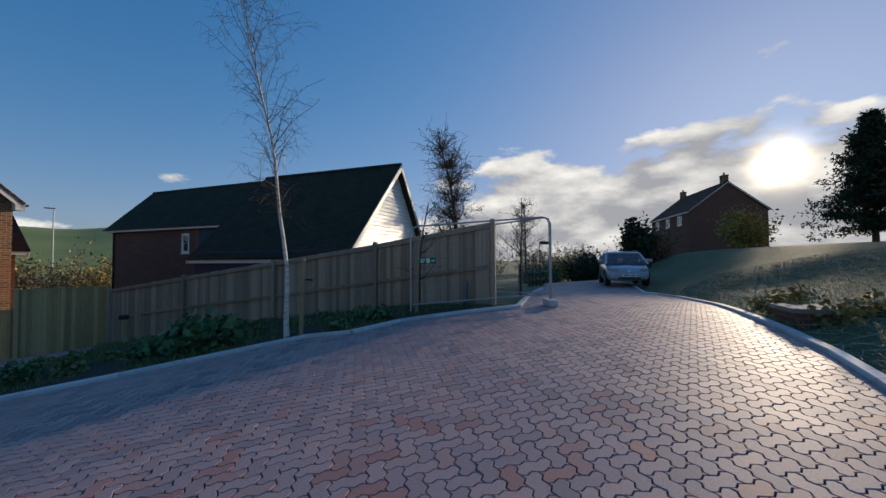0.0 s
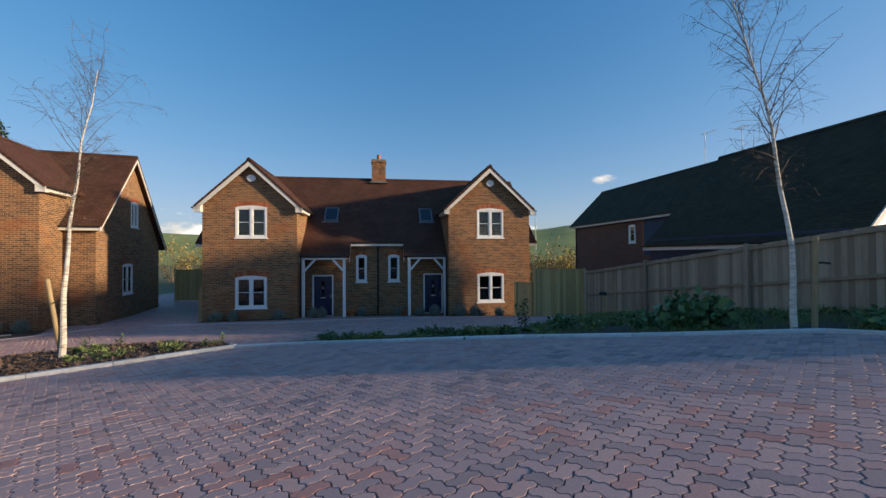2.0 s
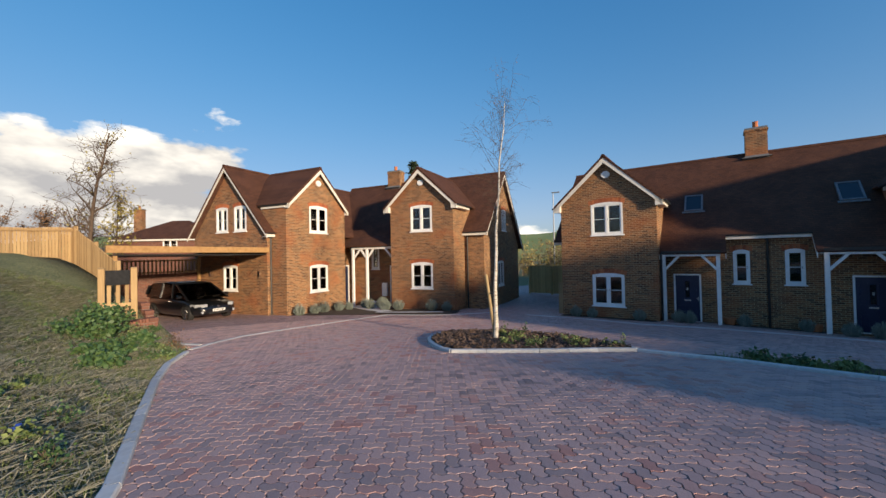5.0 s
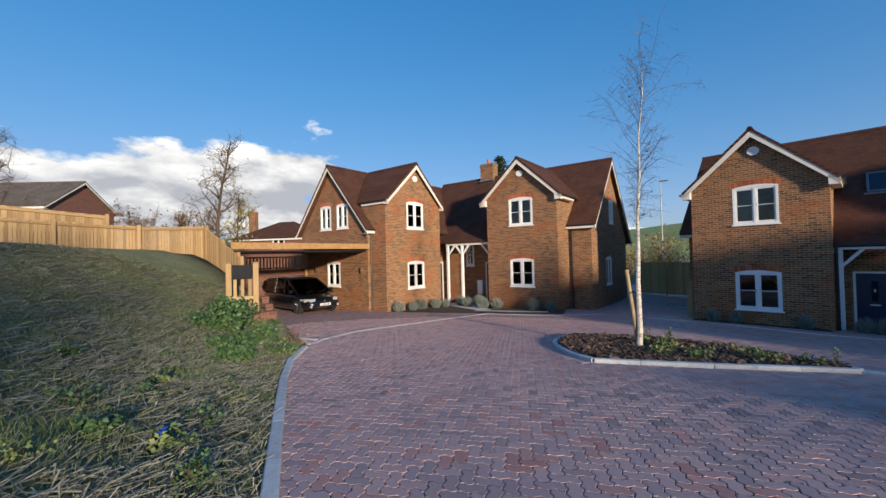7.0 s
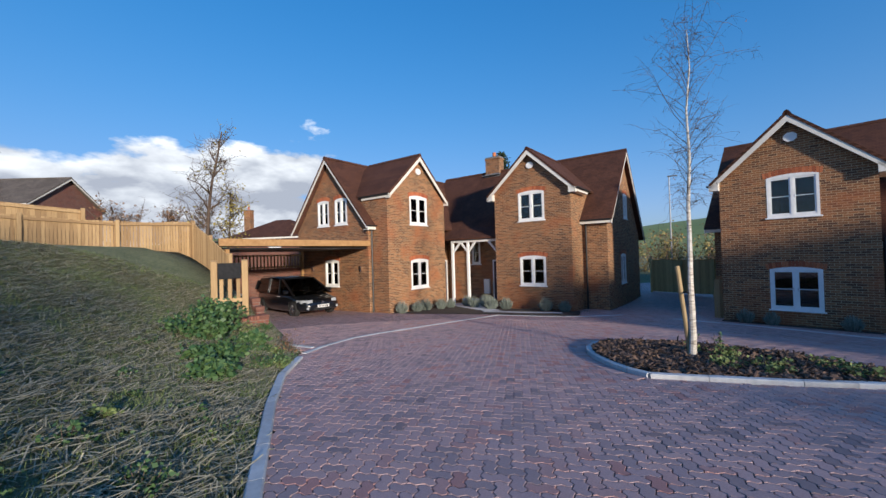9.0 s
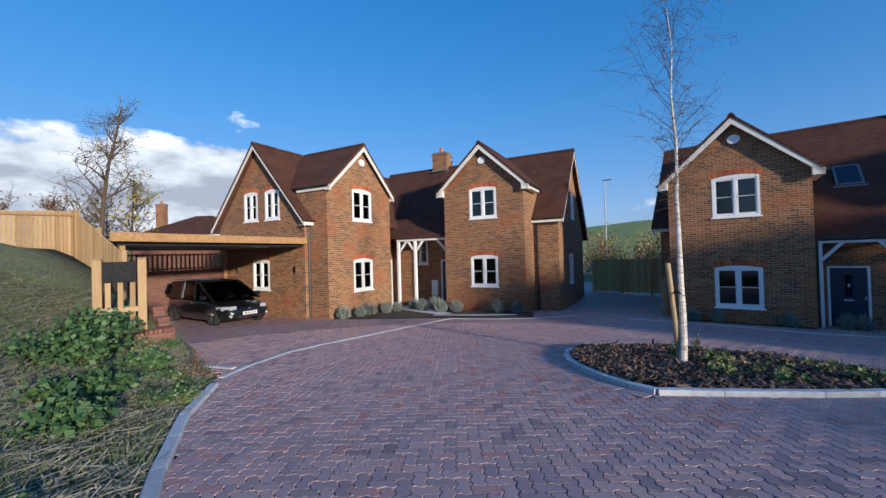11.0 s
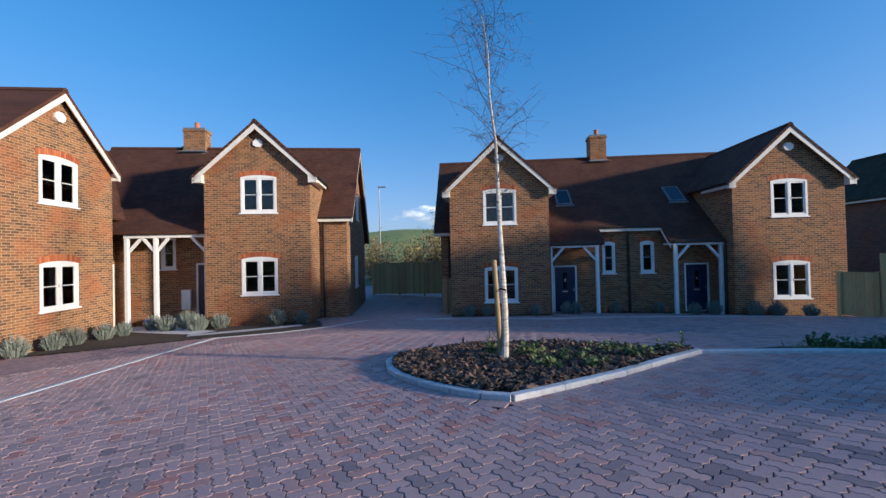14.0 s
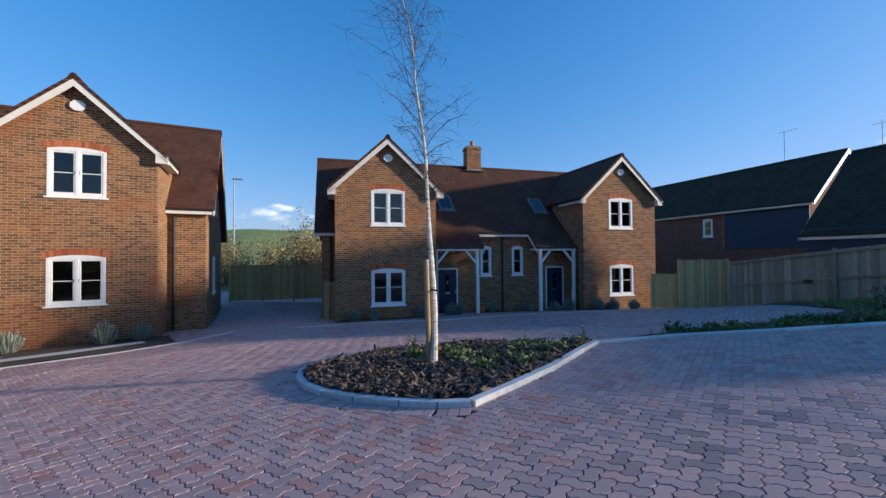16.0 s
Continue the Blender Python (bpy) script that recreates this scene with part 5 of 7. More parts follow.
# ---- fences ----
def board_fence(name, pts, tops, h, material, label, board=0.125, side=1, rails=3, post=True, cap=False, base=None, post_h=0.06, gap=0.004, pickets=False, closer=1):
    """A timber fence through plan points with a top height at each; every board, rail and post is a piece. side: which way the rails show."""
    f = empty(name, ID, label, "fence")
    for k, ((ax, ay), (bx, by)) in enumerate(zip(pts, pts[1:])):
        L = math.hypot(bx - ax, by - ay)
        ux, uy = (bx - ax) / L, (by - ay) / L
        nx, ny = -uy * side, ux * side
        ta, tb = tops[k], tops[k + 1]
        n = max(1, round(L / board))
        for i in range(n):
            s0, s1 = L * i / n + gap / 2, L * (i + 1) / n - gap / 2
            z0, z1 = ta + (tb - ta) * s0 / L, ta + (tb - ta) * s1 / L
            jit = 0.02 * math.sin(i * 12.9 + k) if pickets else 0.0
            bm = bmesh.new()
            th = 0.018
            A = [(ax + ux * s0, ay + uy * s0), (ax + ux * s1, ay + uy * s1), (ax + ux * s1 - nx * th, ay + uy * s1 - ny * th), (ax + ux * s0 - nx * (th + 0.008), ay + uy * s0 - ny * (th + 0.008))]
            zt = [z0 + jit, z1 + jit, z1 + jit, z0 + jit]
            if pickets:
                zt = [(z0 + z1) / 2 + jit] * 4
            lo = [bm.verts.new((x, y, t - h)) for (x, y), t in zip(A, zt)]
            up = [bm.verts.new((x, y, t)) for (x, y), t in zip(A, zt)]
            bm.faces.new(lo)
            bm.faces.new(up[::-1])
            for q in range(4):
                bm.faces.new([lo[q], up[q], up[(q + 1) % 4], lo[(q + 1) % 4]])
            part("board", bm, material, f)
        for r in range(rails):
            dz = -0.10 - (h - 0.35) * r / max(1, rails - 1)
            bm = bmesh.new()
            o = 0.035
            beam(bm, (ax + nx * o, ay + ny * o, ta + dz), (bx + nx * o, by + ny * o, tb + dz), 0.06, 0.085)
            part("rail", bm, material, f)
        if cap:
            bm = bmesh.new()
            beam(bm, (ax, ay, ta + 0.012), (bx, by, tb + 0.012), 0.07, 0.03)
            part("capping", bm, material, f)
    if post:
        for (x, y), t in zip(pts, tops):
            (cx, cy), (dx, dy) = pts[0], pts[-1]
            L = math.hypot(dx - cx, dy - cy)
            ox, oy = -(dy - cy) / L * side * 0.06, (dx - cx) / L * side * 0.06
            bm = bmesh.new()
            box(bm, -0.06, 0.06, -0.06, 0.06, t - h - 0.35, t + post_h, pose(x + ox, y + oy, 0, 0, 0, math.degrees(math.atan2(dy - cy, dx - cx))), bev=0.01)
            part("post", bm, material, f)
    return f


board_fence("timber_fence", [(6.85, 8.4), (5.15, 11.74), (2.82, 14.46), (0.45, 17.89), (-1.95, 21.1)],
            [3.06, 2.58, 2.08, 1.56, 1.02], 2.4, OLD_FENCE, "weathered grey featheredge fence sloping down beside the bed", side=1)
board_fence("timber_fence", [(-5.45, 21.0), (-4.5, 20.5)], [0.42, 0.42], 1.7, GREEN_FENCE, "low green treated timber panel beside the house", rails=0, side=-1, cap=True)
board_fence("timber_gate", [(-4.40, 20.44), (-3.3, 20.8), (-2.1, 21.2)], [1.12, 1.12, 1.12], 2.4, GREEN_FENCE, "green treated timber side gate closing the garden", rails=0, side=-1, cap=True)
board_fence("timber_gate", [(-30.4, 19.2), (-28.6, 20.1), (-26.9, 20.95), (-25.2, 21.8)], [0.92, 0.92, 0.92, 0.92], 2.25, GREEN_FENCE, "pair of closed timber drive gates between the houses", rails=0, side=-1, cap=True)
board_fence("bin_screen", [(-20.0, 13.75), (-19.45, 14.1)], [0.35, 0.35], 1.7, NEW_FENCE, "short timber bin screen against the brick wall", board=0.11, gap=0.02, rails=2, side=1, post=False)
LF = [(-19.7, -5.6), (-21.7, -6.9), (-23.8, -8.3)]
board_fence("picket_fence", LF, [1.95, 2.7, 3.45], 2.5, NEW_FENCE, "new close-boarded larch fence climbing the bank", board=0.10, gap=0.012, rails=2, side=-1, pickets=True)
board_fence("picket_fence", [(-23.8, -8.3), (-22.2, -10.2), (-20.6, -12.1), (-19.0, -14.0)], [3.45, 3.35, 3.45, 3.6], 1.9, NEW_FENCE, "new larch fence along the top of the bank", board=0.10, gap=0.012, rails=2, side=1, pickets=True)
board_fence("panel_fence", [(-23.0, -11.8), (-19.0, -16.0), (-15.0, -20.2), (-11, -24)], [3.9, 4.25, 4.6, 4.9], 2.6, NEW_FENCE, "tall pale timber boundary fence behind the bank", board=0.14, rails=3, side=1)


def temp_fence(p, q, za, zb, label, h=1.98):
    """A galvanised temporary fence panel on a concrete foot."""
    f = empty("temporary_fence", pose(p[0], p[1], za), label, "fence")
    d = Vector((q[0] - p[0], q[1] - p[1], zb - za))
    u = d.normalized()
    up = Vector((0, 0, 1))
    bm = bmesh.new()
    r = 0.16
    loop = [Vector((0, 0, 0.0)), up * (h - r), up * (h - r * 0.3) + u * r * 0.3, up * h + u * r, up * h + d - u * r, up * (h - r * 0.3) + d - u * r * 0.3, up * (h - r) + d, d]
    tube(bm, loop, 0.021, 8)
    part("frame_tube", bm, GALV, f)
    for z in (0.15,):
        bm = bmesh.new()
        tube(bm, [up * z, up * z + d], 0.019, 8)
        part("rail", bm, GALV, f)
    g = Geo()
    n = int(d.length / 0.09)
    for k in range(1, n):
        o = d * (k / n)
        g.limb([o + up * 0.15, o + up * h], 0.0016, 0.0016, 3)
    for k in range(1, 10):
        g.limb([up * (0.15 + k * 0.18), up * (0.15 + k * 0.18) + d], 0.0016, 0.0016, 3)
    g.make("wire_mesh", GALV, f)
    return f, d


tf, td = temp_fence((4.75, 8.95), (7.55, 7.20), grade(4.75, 8.95) + 0.10, grade(7.55, 7.2) + 0.14, "galvanised temporary fence panel across the road's edge")
bm = bmesh.new()
box(bm, -0.11, 0.11, -0.32, 0.32, -0.14, 0.02, pose(td.x, td.y, td.z, 0, 0, -35), bev=0.02)
part("concrete_foot", bm, KERB, tf)
bm = bmesh.new()
beam(bm, td * 0.99 + Vector((0, 0, 1.35)), td * 0.93 + Vector((0, 0, 1.37)), 0.10, 0.07)
part("coupler", bm, BLACK, tf)
temp_fence((7.62, 7.22), (7.25, 9.2), grade(7.62, 7.22) + 0.14, grade(7.25, 9.2) + 0.10, "second temporary fence panel folded back to the fence")


def exit_sign():
    s = empty("exit_sign", pose(5.08, 8.72, 2.0, 0, 0, -32), "green rectangular fire exit sign on the mesh panel", "sign")
    bm = bmesh.new()
    box(bm, -0.19, 0.19, -0.035, -0.027, 0, 0.15)
    part("plate", bm, SIGN_GREEN, s)
    bm = bmesh.new()
    box(bm, -0.165, -0.06, -0.039, -0.035, 0.085, 0.115)
    box(bm, -0.165, -0.08, -0.039, -0.035, 0.035, 0.065)
    box(bm, -0.03, 0.05, -0.039, -0.035, 0.02, 0.13)
    box(bm, 0.075, 0.14, -0.039, -0.035, 0.065, 0.085)
    prism(bm, [(0.13, 0.045), (0.175, 0.075), (0.13, 0.105)], "y", -0.039, -0.035)
    part("markings", bm, WHITE, s, "white lettering bars and arrow")


exit_sign()


def spare_feet():
    s = empty("fence_foot", pose(6.35, 8.95, grade(6.35, 8.95) + 0.02, 0, 24, 40), "grey slotted plastic fence foot leaning on the fence", "fence foot")
    bm = bmesh.new()
    for k in range(5):
        box(bm, -0.12, 0.12, -0.03, 0.03, 0.13 * k, 0.13 * k + 0.05)
    box(bm, -0.12, -0.08, -0.03, 0.03, 0, 0.62)
    box(bm, 0.08, 0.12, -0.03, 0.03, 0, 0.62)
    part("slotted_body", bm, LEAD, s)


spare_feet()


def bollard(x, y, h, label, head=True):
    z = grade(x, y)
    b = empty("bollard_light", pose(x, y, z), label, "bollard")
    bm = bmesh.new()
    box(bm, -0.06, 0.06, -0.06, 0.06, -0.1, h, bev=0.008)
    part("post", bm, TIMBER_POST, b)
    if head:
        bm = bmesh.new()
        box(bm, -0.17, 0.08, -0.085, 0.085, h - 0.04, h + 0.10, bev=0.02)
        part("lamp_head", bm, BLACK, b, "black lamp head")


bollard(-1.1, 16.6, 0.80, "short timber bollard with black lamp head")
bollard(-0.75, 16.4, 1.25, "taller thin timber marker post in the bed", head=False)
bm = bmesh.new()
tube(bm, [(0, 0, -0.1), (0, 0, 0.75), (0, 0, 0.80), (0, 0, 0.95)], [0.055, 0.055, 0.062, 0.05], 12)
lb = empty("path_light", pose(9.4, 10.0, 1.0), "black cylindrical path light by the road", "bollard")
part("body", bm, BLACK, lb)


# ---- carport, low wall, sign ----
def carport():
    """Flat oak-framed roof from the house's side to the fence; x runs away from the house, y to the back."""
    c = empty("carport", pose(-26.19, -0.92, 0, 0, 0, -48), "flat-roofed oak carport beside the brick house", "carport")
    bm = bmesh.new()
    box(bm, 0.0, 7.4, 0.0, 0.09, 2.32, 2.60, bev=0.01)
    part("front_beam", bm, OAK, c)
    for k in range(8):
        bm = bmesh.new()
        box(bm, 0.45 + k * 0.9, 0.52 + k * 0.9, -0.02, 0.0, 2.38, 2.50)
        part("joist_end", bm, TIMBER_POST, c)
    bm = bmesh.new()
    box(bm, 0.05, 7.2, 0.0, -1.6, 2.50, 2.54)
    box(bm, 0.05, 5.9, -1.6, -5.9, 2.50, 2.54)
    part("roof_deck", bm, LEAD, c)
    bm = bmesh.new()
    box(bm, 0.05, 7.15, -0.12, -1.6, 2.20, 2.26)
    box(bm, 0.05, 5.85, -1.6, -5.85, 2.20, 2.26)
    part("soffit", bm, BLACK, c)
    for x, y in ((7.05, -0.1), (5.75, -5.7), (0.2, -5.7)):
        bm = bmesh.new()
        box(bm, x - 0.07, x + 0.07, y - 0.07, y + 0.07, -1.4, 2.2, bev=0.01)
        part("post", bm, OAK, c)
    for k in range(27):
        bm = bmesh.new()
        box(bm, 0.3 + k * 0.2, 0.38 + k * 0.2, -5.78, -5.75, 1.25, 2.05)
        part("slat", bm, NEW_FENCE, c)
    for z in (1.3, 1.95):
        bm = bmesh.new()
        box(bm, 0.2, 5.7, -5.75, -5.70, z, z + 0.08)
        part("slat_rail", bm, NEW_FENCE, c)
    return c


CAR_M = pose(-26.19, -0.92, 0, 0, 0, -48)
carport()
bw = empty("brick_wall", pose(-26.19, -0.92, 0, 0, 0, -48), "low red brick retaining wall beside the drive", "wall")
bm = bmesh.new()
box(bm, 7.45, 7.67, 2.8, -6.0, -1.3, 0.02)
box(bm, 7.67, 9.4, 2.58, 2.8, -1.3, -0.05)
box(bm, 0.1, 5.9, -6.2, -5.98, -1.6, 1.25)
part("wall_body", bm, BRICK_NB, bw)
bm = bmesh.new()
for k in range(110):
    box(bm, 7.43, 7.69, 2.82 - k * 0.079, 2.82 - k * 0.079 - 0.07, 0.02, 0.115)
for k in range(21):
    box(bm, 7.72 + k * 0.079, 7.72 + k * 0.079 + 0.07, 2.56, 2.82, -0.05, 0.045)
part("brick_coping", bm, COPING, bw)

ew = empty("brick_wall", pose(-17.85, -4.05, 0, 0, 0, 207), "stepped red brick garden wall end with brick coping", "wall")
bm = bmesh.new()
for x0, x1, top in ((0.0, 0.5, 0.04), (0.5, 1.0, 0.24), (1.0, 1.6, 0.46)):
    box(bm, x0, x1, -0.11, 0.11, -0.8, top)
box(bm, 0.0, 0.22, 0.11, 0.95, -0.8, 0.04)
part("wall_body", bm, BRICK_NB, ew)
for x0, top in ((0.0, 0.04), (0.5, 0.24), (1.0, 0.46)):
    for k in range(6):
        bm = bmesh.new()
        box(bm, x0 + k * 0.083, x0 + k * 0.083 + 0.072, -0.125, 0.125, top, top + 0.10, bev=0.006)
        part("coping_brick", bm, COPING, ew)
for k in range(10):
    bm = bmesh.new()
    box(bm, -0.015, 0.235, 0.14 + k * 0.083, 0.212 + k * 0.083, 0.04, 0.14, bev=0.006)
    part("coping_brick", bm, COPING, ew)


def notice():
    n = empty("notice_board", pose(-18.1, -5.05, 0, 0, 0, 14), "blank dark slate notice board on two timber posts", "sign")
    for y in (-0.40, 0.40):
        bm = bmesh.new()
        box(bm, -0.07, 0.07, y - 0.085, y + 0.085, -0.6, 1.75, bev=0.012)
        prism(bm, [(-0.07, 1.75), (0, 1.79), (0.07, 1.75)], "y", y - 0.085, y + 0.085)
        part("post", bm, NEW_FENCE, n)
    bm = bmesh.new()
    box(bm, 0.08, 0.11, -0.30, 0.30, 1.24, 1.70, bev=0.004)
    part("board", bm, SLATE_SIGN, n, "blank dark slate panel")
    for y in (-0.22, 0.0, 0.22):
        bm = bmesh.new()
        box(bm, -0.02, 0.02, y - 0.05, y + 0.05, 0.1, 1.24)
        part("slat", bm, NEW_FENCE, n)
    bm = bmesh.new()
    box(bm, 0.02, 0.06, -0.36, 0.36, 0.55, 0.66)
    part("rail", bm, NEW_FENCE, n)


notice()
bm = bmesh.new()
box(bm, -0.55, 0.55, -0.35, 0.35, 0, 1.0, bev=0.03)
box(bm, -0.58, 0.58, -0.38, 0.38, 1.0, 1.06, bev=0.02)
st = empty("garden_store", CAR_M @ pose(5.4, -3.9, grade(-26, -7.6)), "pale storage box under the carport", "storage box")
part("box_body", bm, SOFFIT, st)


# ---- cars ----
def car(name, m, L, W, H, paint, label, lift=0.20, van=True):
    """A parked car lofted from cross-sections; x points to its front."""
    c = empty(name, m @ Matrix.Scale(1 / PLAN, 4), label, "car")
    L, W, H = L * PLAN, W * PLAN, H * PLAN
    hl = L / 2
    # stations: x, bottom, belt height, half width
    st = [(-hl, 0.42, 0.72, 0.60), (-hl + 0.08, 0.30, 0.92, 0.80), (-hl + 0.5, 0.22, 0.97, 0.96), (-hl * 0.3, 0.20, 0.95, 1.0), (hl * 0.25, 0.20, 0.93, 1.0), (hl * 0.48, 0.21, 0.92, 0.99), (hl * 0.62, 0.22, 0.86, 0.98), (hl - 0.40, 0.24, 0.76, 0.94), (hl - 0.12, 0.28, 0.64, 0.84), (hl, 0.36, 0.52, 0.62)]
    bm = bmesh.new()
    rings = []
    for x, zb, zt, w in st:
        hw = w * W / 2
        h = zt - zb
        prof = [(0, zb), (hw * 0.85, zb), (hw * 0.97, zb + h * 0.2), (hw, zb + h * 0.5), (hw * 0.985, zb + h * 0.8), (hw * 0.93, zb + h * 0.95), (hw * 0.75, zt + 0.015), (0, zt + 0.035)]
        ring = [(y, z) for y, z in prof] + [(-y, z) for y, z in prof[-2:0:-1]]
        rings.append([bm.verts.new((x, y, z)) for y, z in ring])
    for a, b in zip(rings, rings[1:]):
        n = len(a)
        for i in range(n):
            f = bm.faces.new([a[i], a[(i + 1) % n], b[(i + 1) % n], b[i]])
            f.smooth = True
    bm.faces.new(rings[0])
    bm.faces.new(rings[-1][::-1])
    part("body", bm, paint, c)
    # cabin
    xr = -hl + 0.06 if van else -hl + 0.35
    prof = [(xr, 0.95), (xr + 0.16, H - 0.22), (xr + 0.42, H - 0.06), (-hl * 0.22, H), (hl * 0.02, H - 0.025), (hl * 0.13, H - 0.08), (hl * 0.66, 0.90)]
    bm = bmesh.new()
    sides = []
    for s in (1, -1):
        row = []
        for x, z in prof:
            inw = 0.955 - 0.20 * max(0, (z - 0.9) / (H - 0.9))
            row.append(bm.verts.new((x, s * inw * W / 2, z)))
        sides.append(row)
    bm.faces.new(sides[0])
    bm.faces.new(sides[1][::-1])
    for k in range(len(prof) - 1):
        f = bm.faces.new([sides[0][k], sides[1][k], sides[1][k + 1], sides[0][k + 1]])
    part("glazing", bm, CAR_GLASS, c, "dark car glass")
    bm = bmesh.new()
    rp = prof[1:6]
    up, lo = [], []
    for x, z in rp:
        w = (0.955 - 0.20 * (z - 0.9) / (H - 0.9)) * W / 2 + 0.004
        up.append([bm.verts.new((x, q * w, z + 0.022 - 0.02 * abs(q) ** 3)) for q in (-1, -0.5, 0, 0.5, 1)])
    for a, b in zip(up, up[1:]):
        for i in range(4):
            f = bm.faces.new([a[i], a[i + 1], b[i + 1], b[i]])
            f.smooth = True
    ret = bmesh.ops.extrude_face_region(bm, geom=list(bm.faces))
    for v in [e for e in ret["geom"] if isinstance(e, bmesh.types.BMVert)]:
        v.co.z -= 0.05
    part("roof_panel", bm, paint, c)

    def side_pt(x, z, s, off=0.006):
        return Vector((x, s * ((0.955 - 0.20 * max(0, (z - 0.9) / (H - 0.9))) * W / 2 + off), z))
    for s in (1, -1):
        for a, b, wd in (((hl * 0.66, 0.91), (hl * 0.13, H - 0.07), 0.08), ((hl * 0.10, 0.93), (hl * 0.02, H - 0.05), 0.08), ((-hl * 0.36, 0.94), (-hl * 0.38, H - 0.05), 0.10), ((xr + 0.08, 0.94), (xr + 0.24, H - 0.16), 0.16)):
            bm = bmesh.new()
            beam(bm, side_pt(*a, s), side_pt(*b, s), 0.03, wd, up=(0, s, 0))
            part("pillar", bm, paint, c)
    wx = (hl - 0.88, -hl + 0.80)
    for x in wx:
        for s in (1, -1):
            w = new("wheel")
            w.parent = c
            T = pose(x, s * (W / 2 - 0.10), 0.32, 90, 0, 0)
            bm = bmesh.new()
            prof = [(0.20, -0.10), (0.30, -0.105), (0.32, -0.08), (0.325, 0.0), (0.32, 0.08), (0.30, 0.105), (0.20, 0.10)]
            rr = [[bm.verts.new(T @ Vector((r * math.cos(q), r * math.sin(q), z))) for r, z in prof] for q in (2 * math.pi * i / 24 for i in range(24))]
            for i in range(24):
                for j in range(7):
                    bm.faces.new([rr[i][j], rr[(i + 1) % 24][j], rr[(i + 1) % 24][(j + 1) % 7], rr[i][(j + 1) % 7]])
            part("tyre", bm, RUBBER, w)
            bm = bmesh.new()
            zf = -s * 0.085
            for q in range(10):
                a = 2 * math.pi * q / 10
                beam(bm, (0.03 * math.cos(a), 0.03 * math.sin(a), zf), (0.205 * math.cos(a), 0.205 * math.sin(a), zf), 0.03, 0.02, M=T)
            tube(bm, [(0, 0, zf - 0.02), (0, 0, zf + 0.02)], 0.045, 10, M=T)
            pts = [(0.205 * math.cos(2 * math.pi * i / 24), 0.205 * math.sin(2 * math.pi * i / 24), zf) for i in range(25)]
            tube(bm, pts, 0.014, 5, cap=False, M=T)
            part("rim", bm, CHROME, w, "silver multi-spoke alloy rim")
            bm = bmesh.new()
            tube(bm, [(0, 0, zf + s * 0.03), (0, 0, zf + s * 0.04)], 0.2, 16, M=T)
            part("brake_disc", bm, BLACK, w)
            bm = bmesh.new()
            ring = [(x + 0.37 * math.cos(a), s * (W / 2 - 0.008), 0.33 + 0.37 * math.sin(a)) for a in (math.pi * i / 10 for i in range(11))]
            tube(bm, ring, 0.022, 5)
            part("wheel_arch", bm, BLACK, c)
    for s in (1, -1):
        bm = bmesh.new()
        prism(bm, [(hl - 0.62, s * W * 0.475), (hl - 0.30, s * W * 0.455), (hl - 0.085, s * W * 0.36), (hl - 0.08, s * W * 0.24), (hl - 0.3, s * W * 0.30)], "z", 0.60, 0.735)
        part("headlight", bm, LAMP_GLASS, c, "clear headlight")
        bm = bmesh.new()
        tube(bm, [(hl - 0.10, s * W * 0.36, 0.40), (hl - 0.035, s * W * 0.36, 0.40)], 0.055, 12)
        part("fog_light", bm, LAMP_GLASS, c)
        bm = bmesh.new()
        box(bm, hl * 0.44, hl * 0.53, s * (W / 2) - 0.02, s * (W / 2) + s * 0.19, 0.98, 1.12, bev=0.03)
        part("wing_mirror", bm, paint, c)
        for x in (hl * 0.0, -hl * 0.5):
            bm = bmesh.new()
            box(bm, x, x + 0.16, s * (W / 2 - 0.005), s * (W / 2 + 0.03), 0.80, 0.83, bev=0.006)
            part("door_handle", bm, paint, c)
    bm = bmesh.new()
    box(bm, hl - 0.06, hl + 0.012, -0.42, 0.42, 0.30, 0.40, bev=0.015)
    part("lower_grille", bm, BLACK, c)
    bm = bmesh.new()
    for k in range(4):
        box(bm, hl - 0.10 + k * -0.02, hl - 0.045 - k * 0.02, -0.36 + 0.02 * k, 0.36 - 0.02 * k, 0.53 + 0.035 * k, 0.55 + 0.035 * k)
    part("upper_grille", bm, CHROME, c)
    bm = bmesh.new()
    tube(bm, [(hl - 0.06, 0, 0.60), (hl - 0.03, 0, 0.60)], 0.06, 14)
    part("badge", bm, CHROME, c, "plain round chrome badge")
    bm = bmesh.new()
    box(bm, hl + 0.002, hl + 0.02, -0.26, 0.26, 0.41, 0.52)
    pl = part("number_plate", bm, PLATE, c, "white number plate")
    bm = bmesh.new()
    for k in range(7):
        y = -0.21 + k * 0.06 + (0.02 if k > 3 else 0)
        box(bm, hl + 0.0205, hl + 0.022, y, y + 0.038, 0.43, 0.50)
    part("plate_characters", bm, BLACK, pl)
    for s in (1, -1):
        bm = bmesh.new()
        tube(bm, [(hl * 0.1, s * W * 0.36, H + 0.03), (-hl * 0.3, s * W * 0.37, H + 0.05), (-hl * 0.78, s * W * 0.36, H + 0.0)], 0.016, 6)
        part("roof_rail", bm, BLACK, c)
    bm = bmesh.new()
    for y in (-0.45, 0.2):
        beam(bm, (hl * 0.645, y, 0.945), (hl * 0.54, y + 0.5, 1.055), 0.015, 0.015)
    part("wipers", bm, BLACK, c)
    for y in (-0.38, 0.38):
        bm = bmesh.new()
        box(bm, 0.0, 0.14, y - 0.22, y + 0.22, 0.62, 1.18, bev=0.04)
        box(bm, 0.02, 0.10, y - 0.12, y + 0.12, 1.18, 1.36, bev=0.04)
        part("seat", bm, BLACK, c)
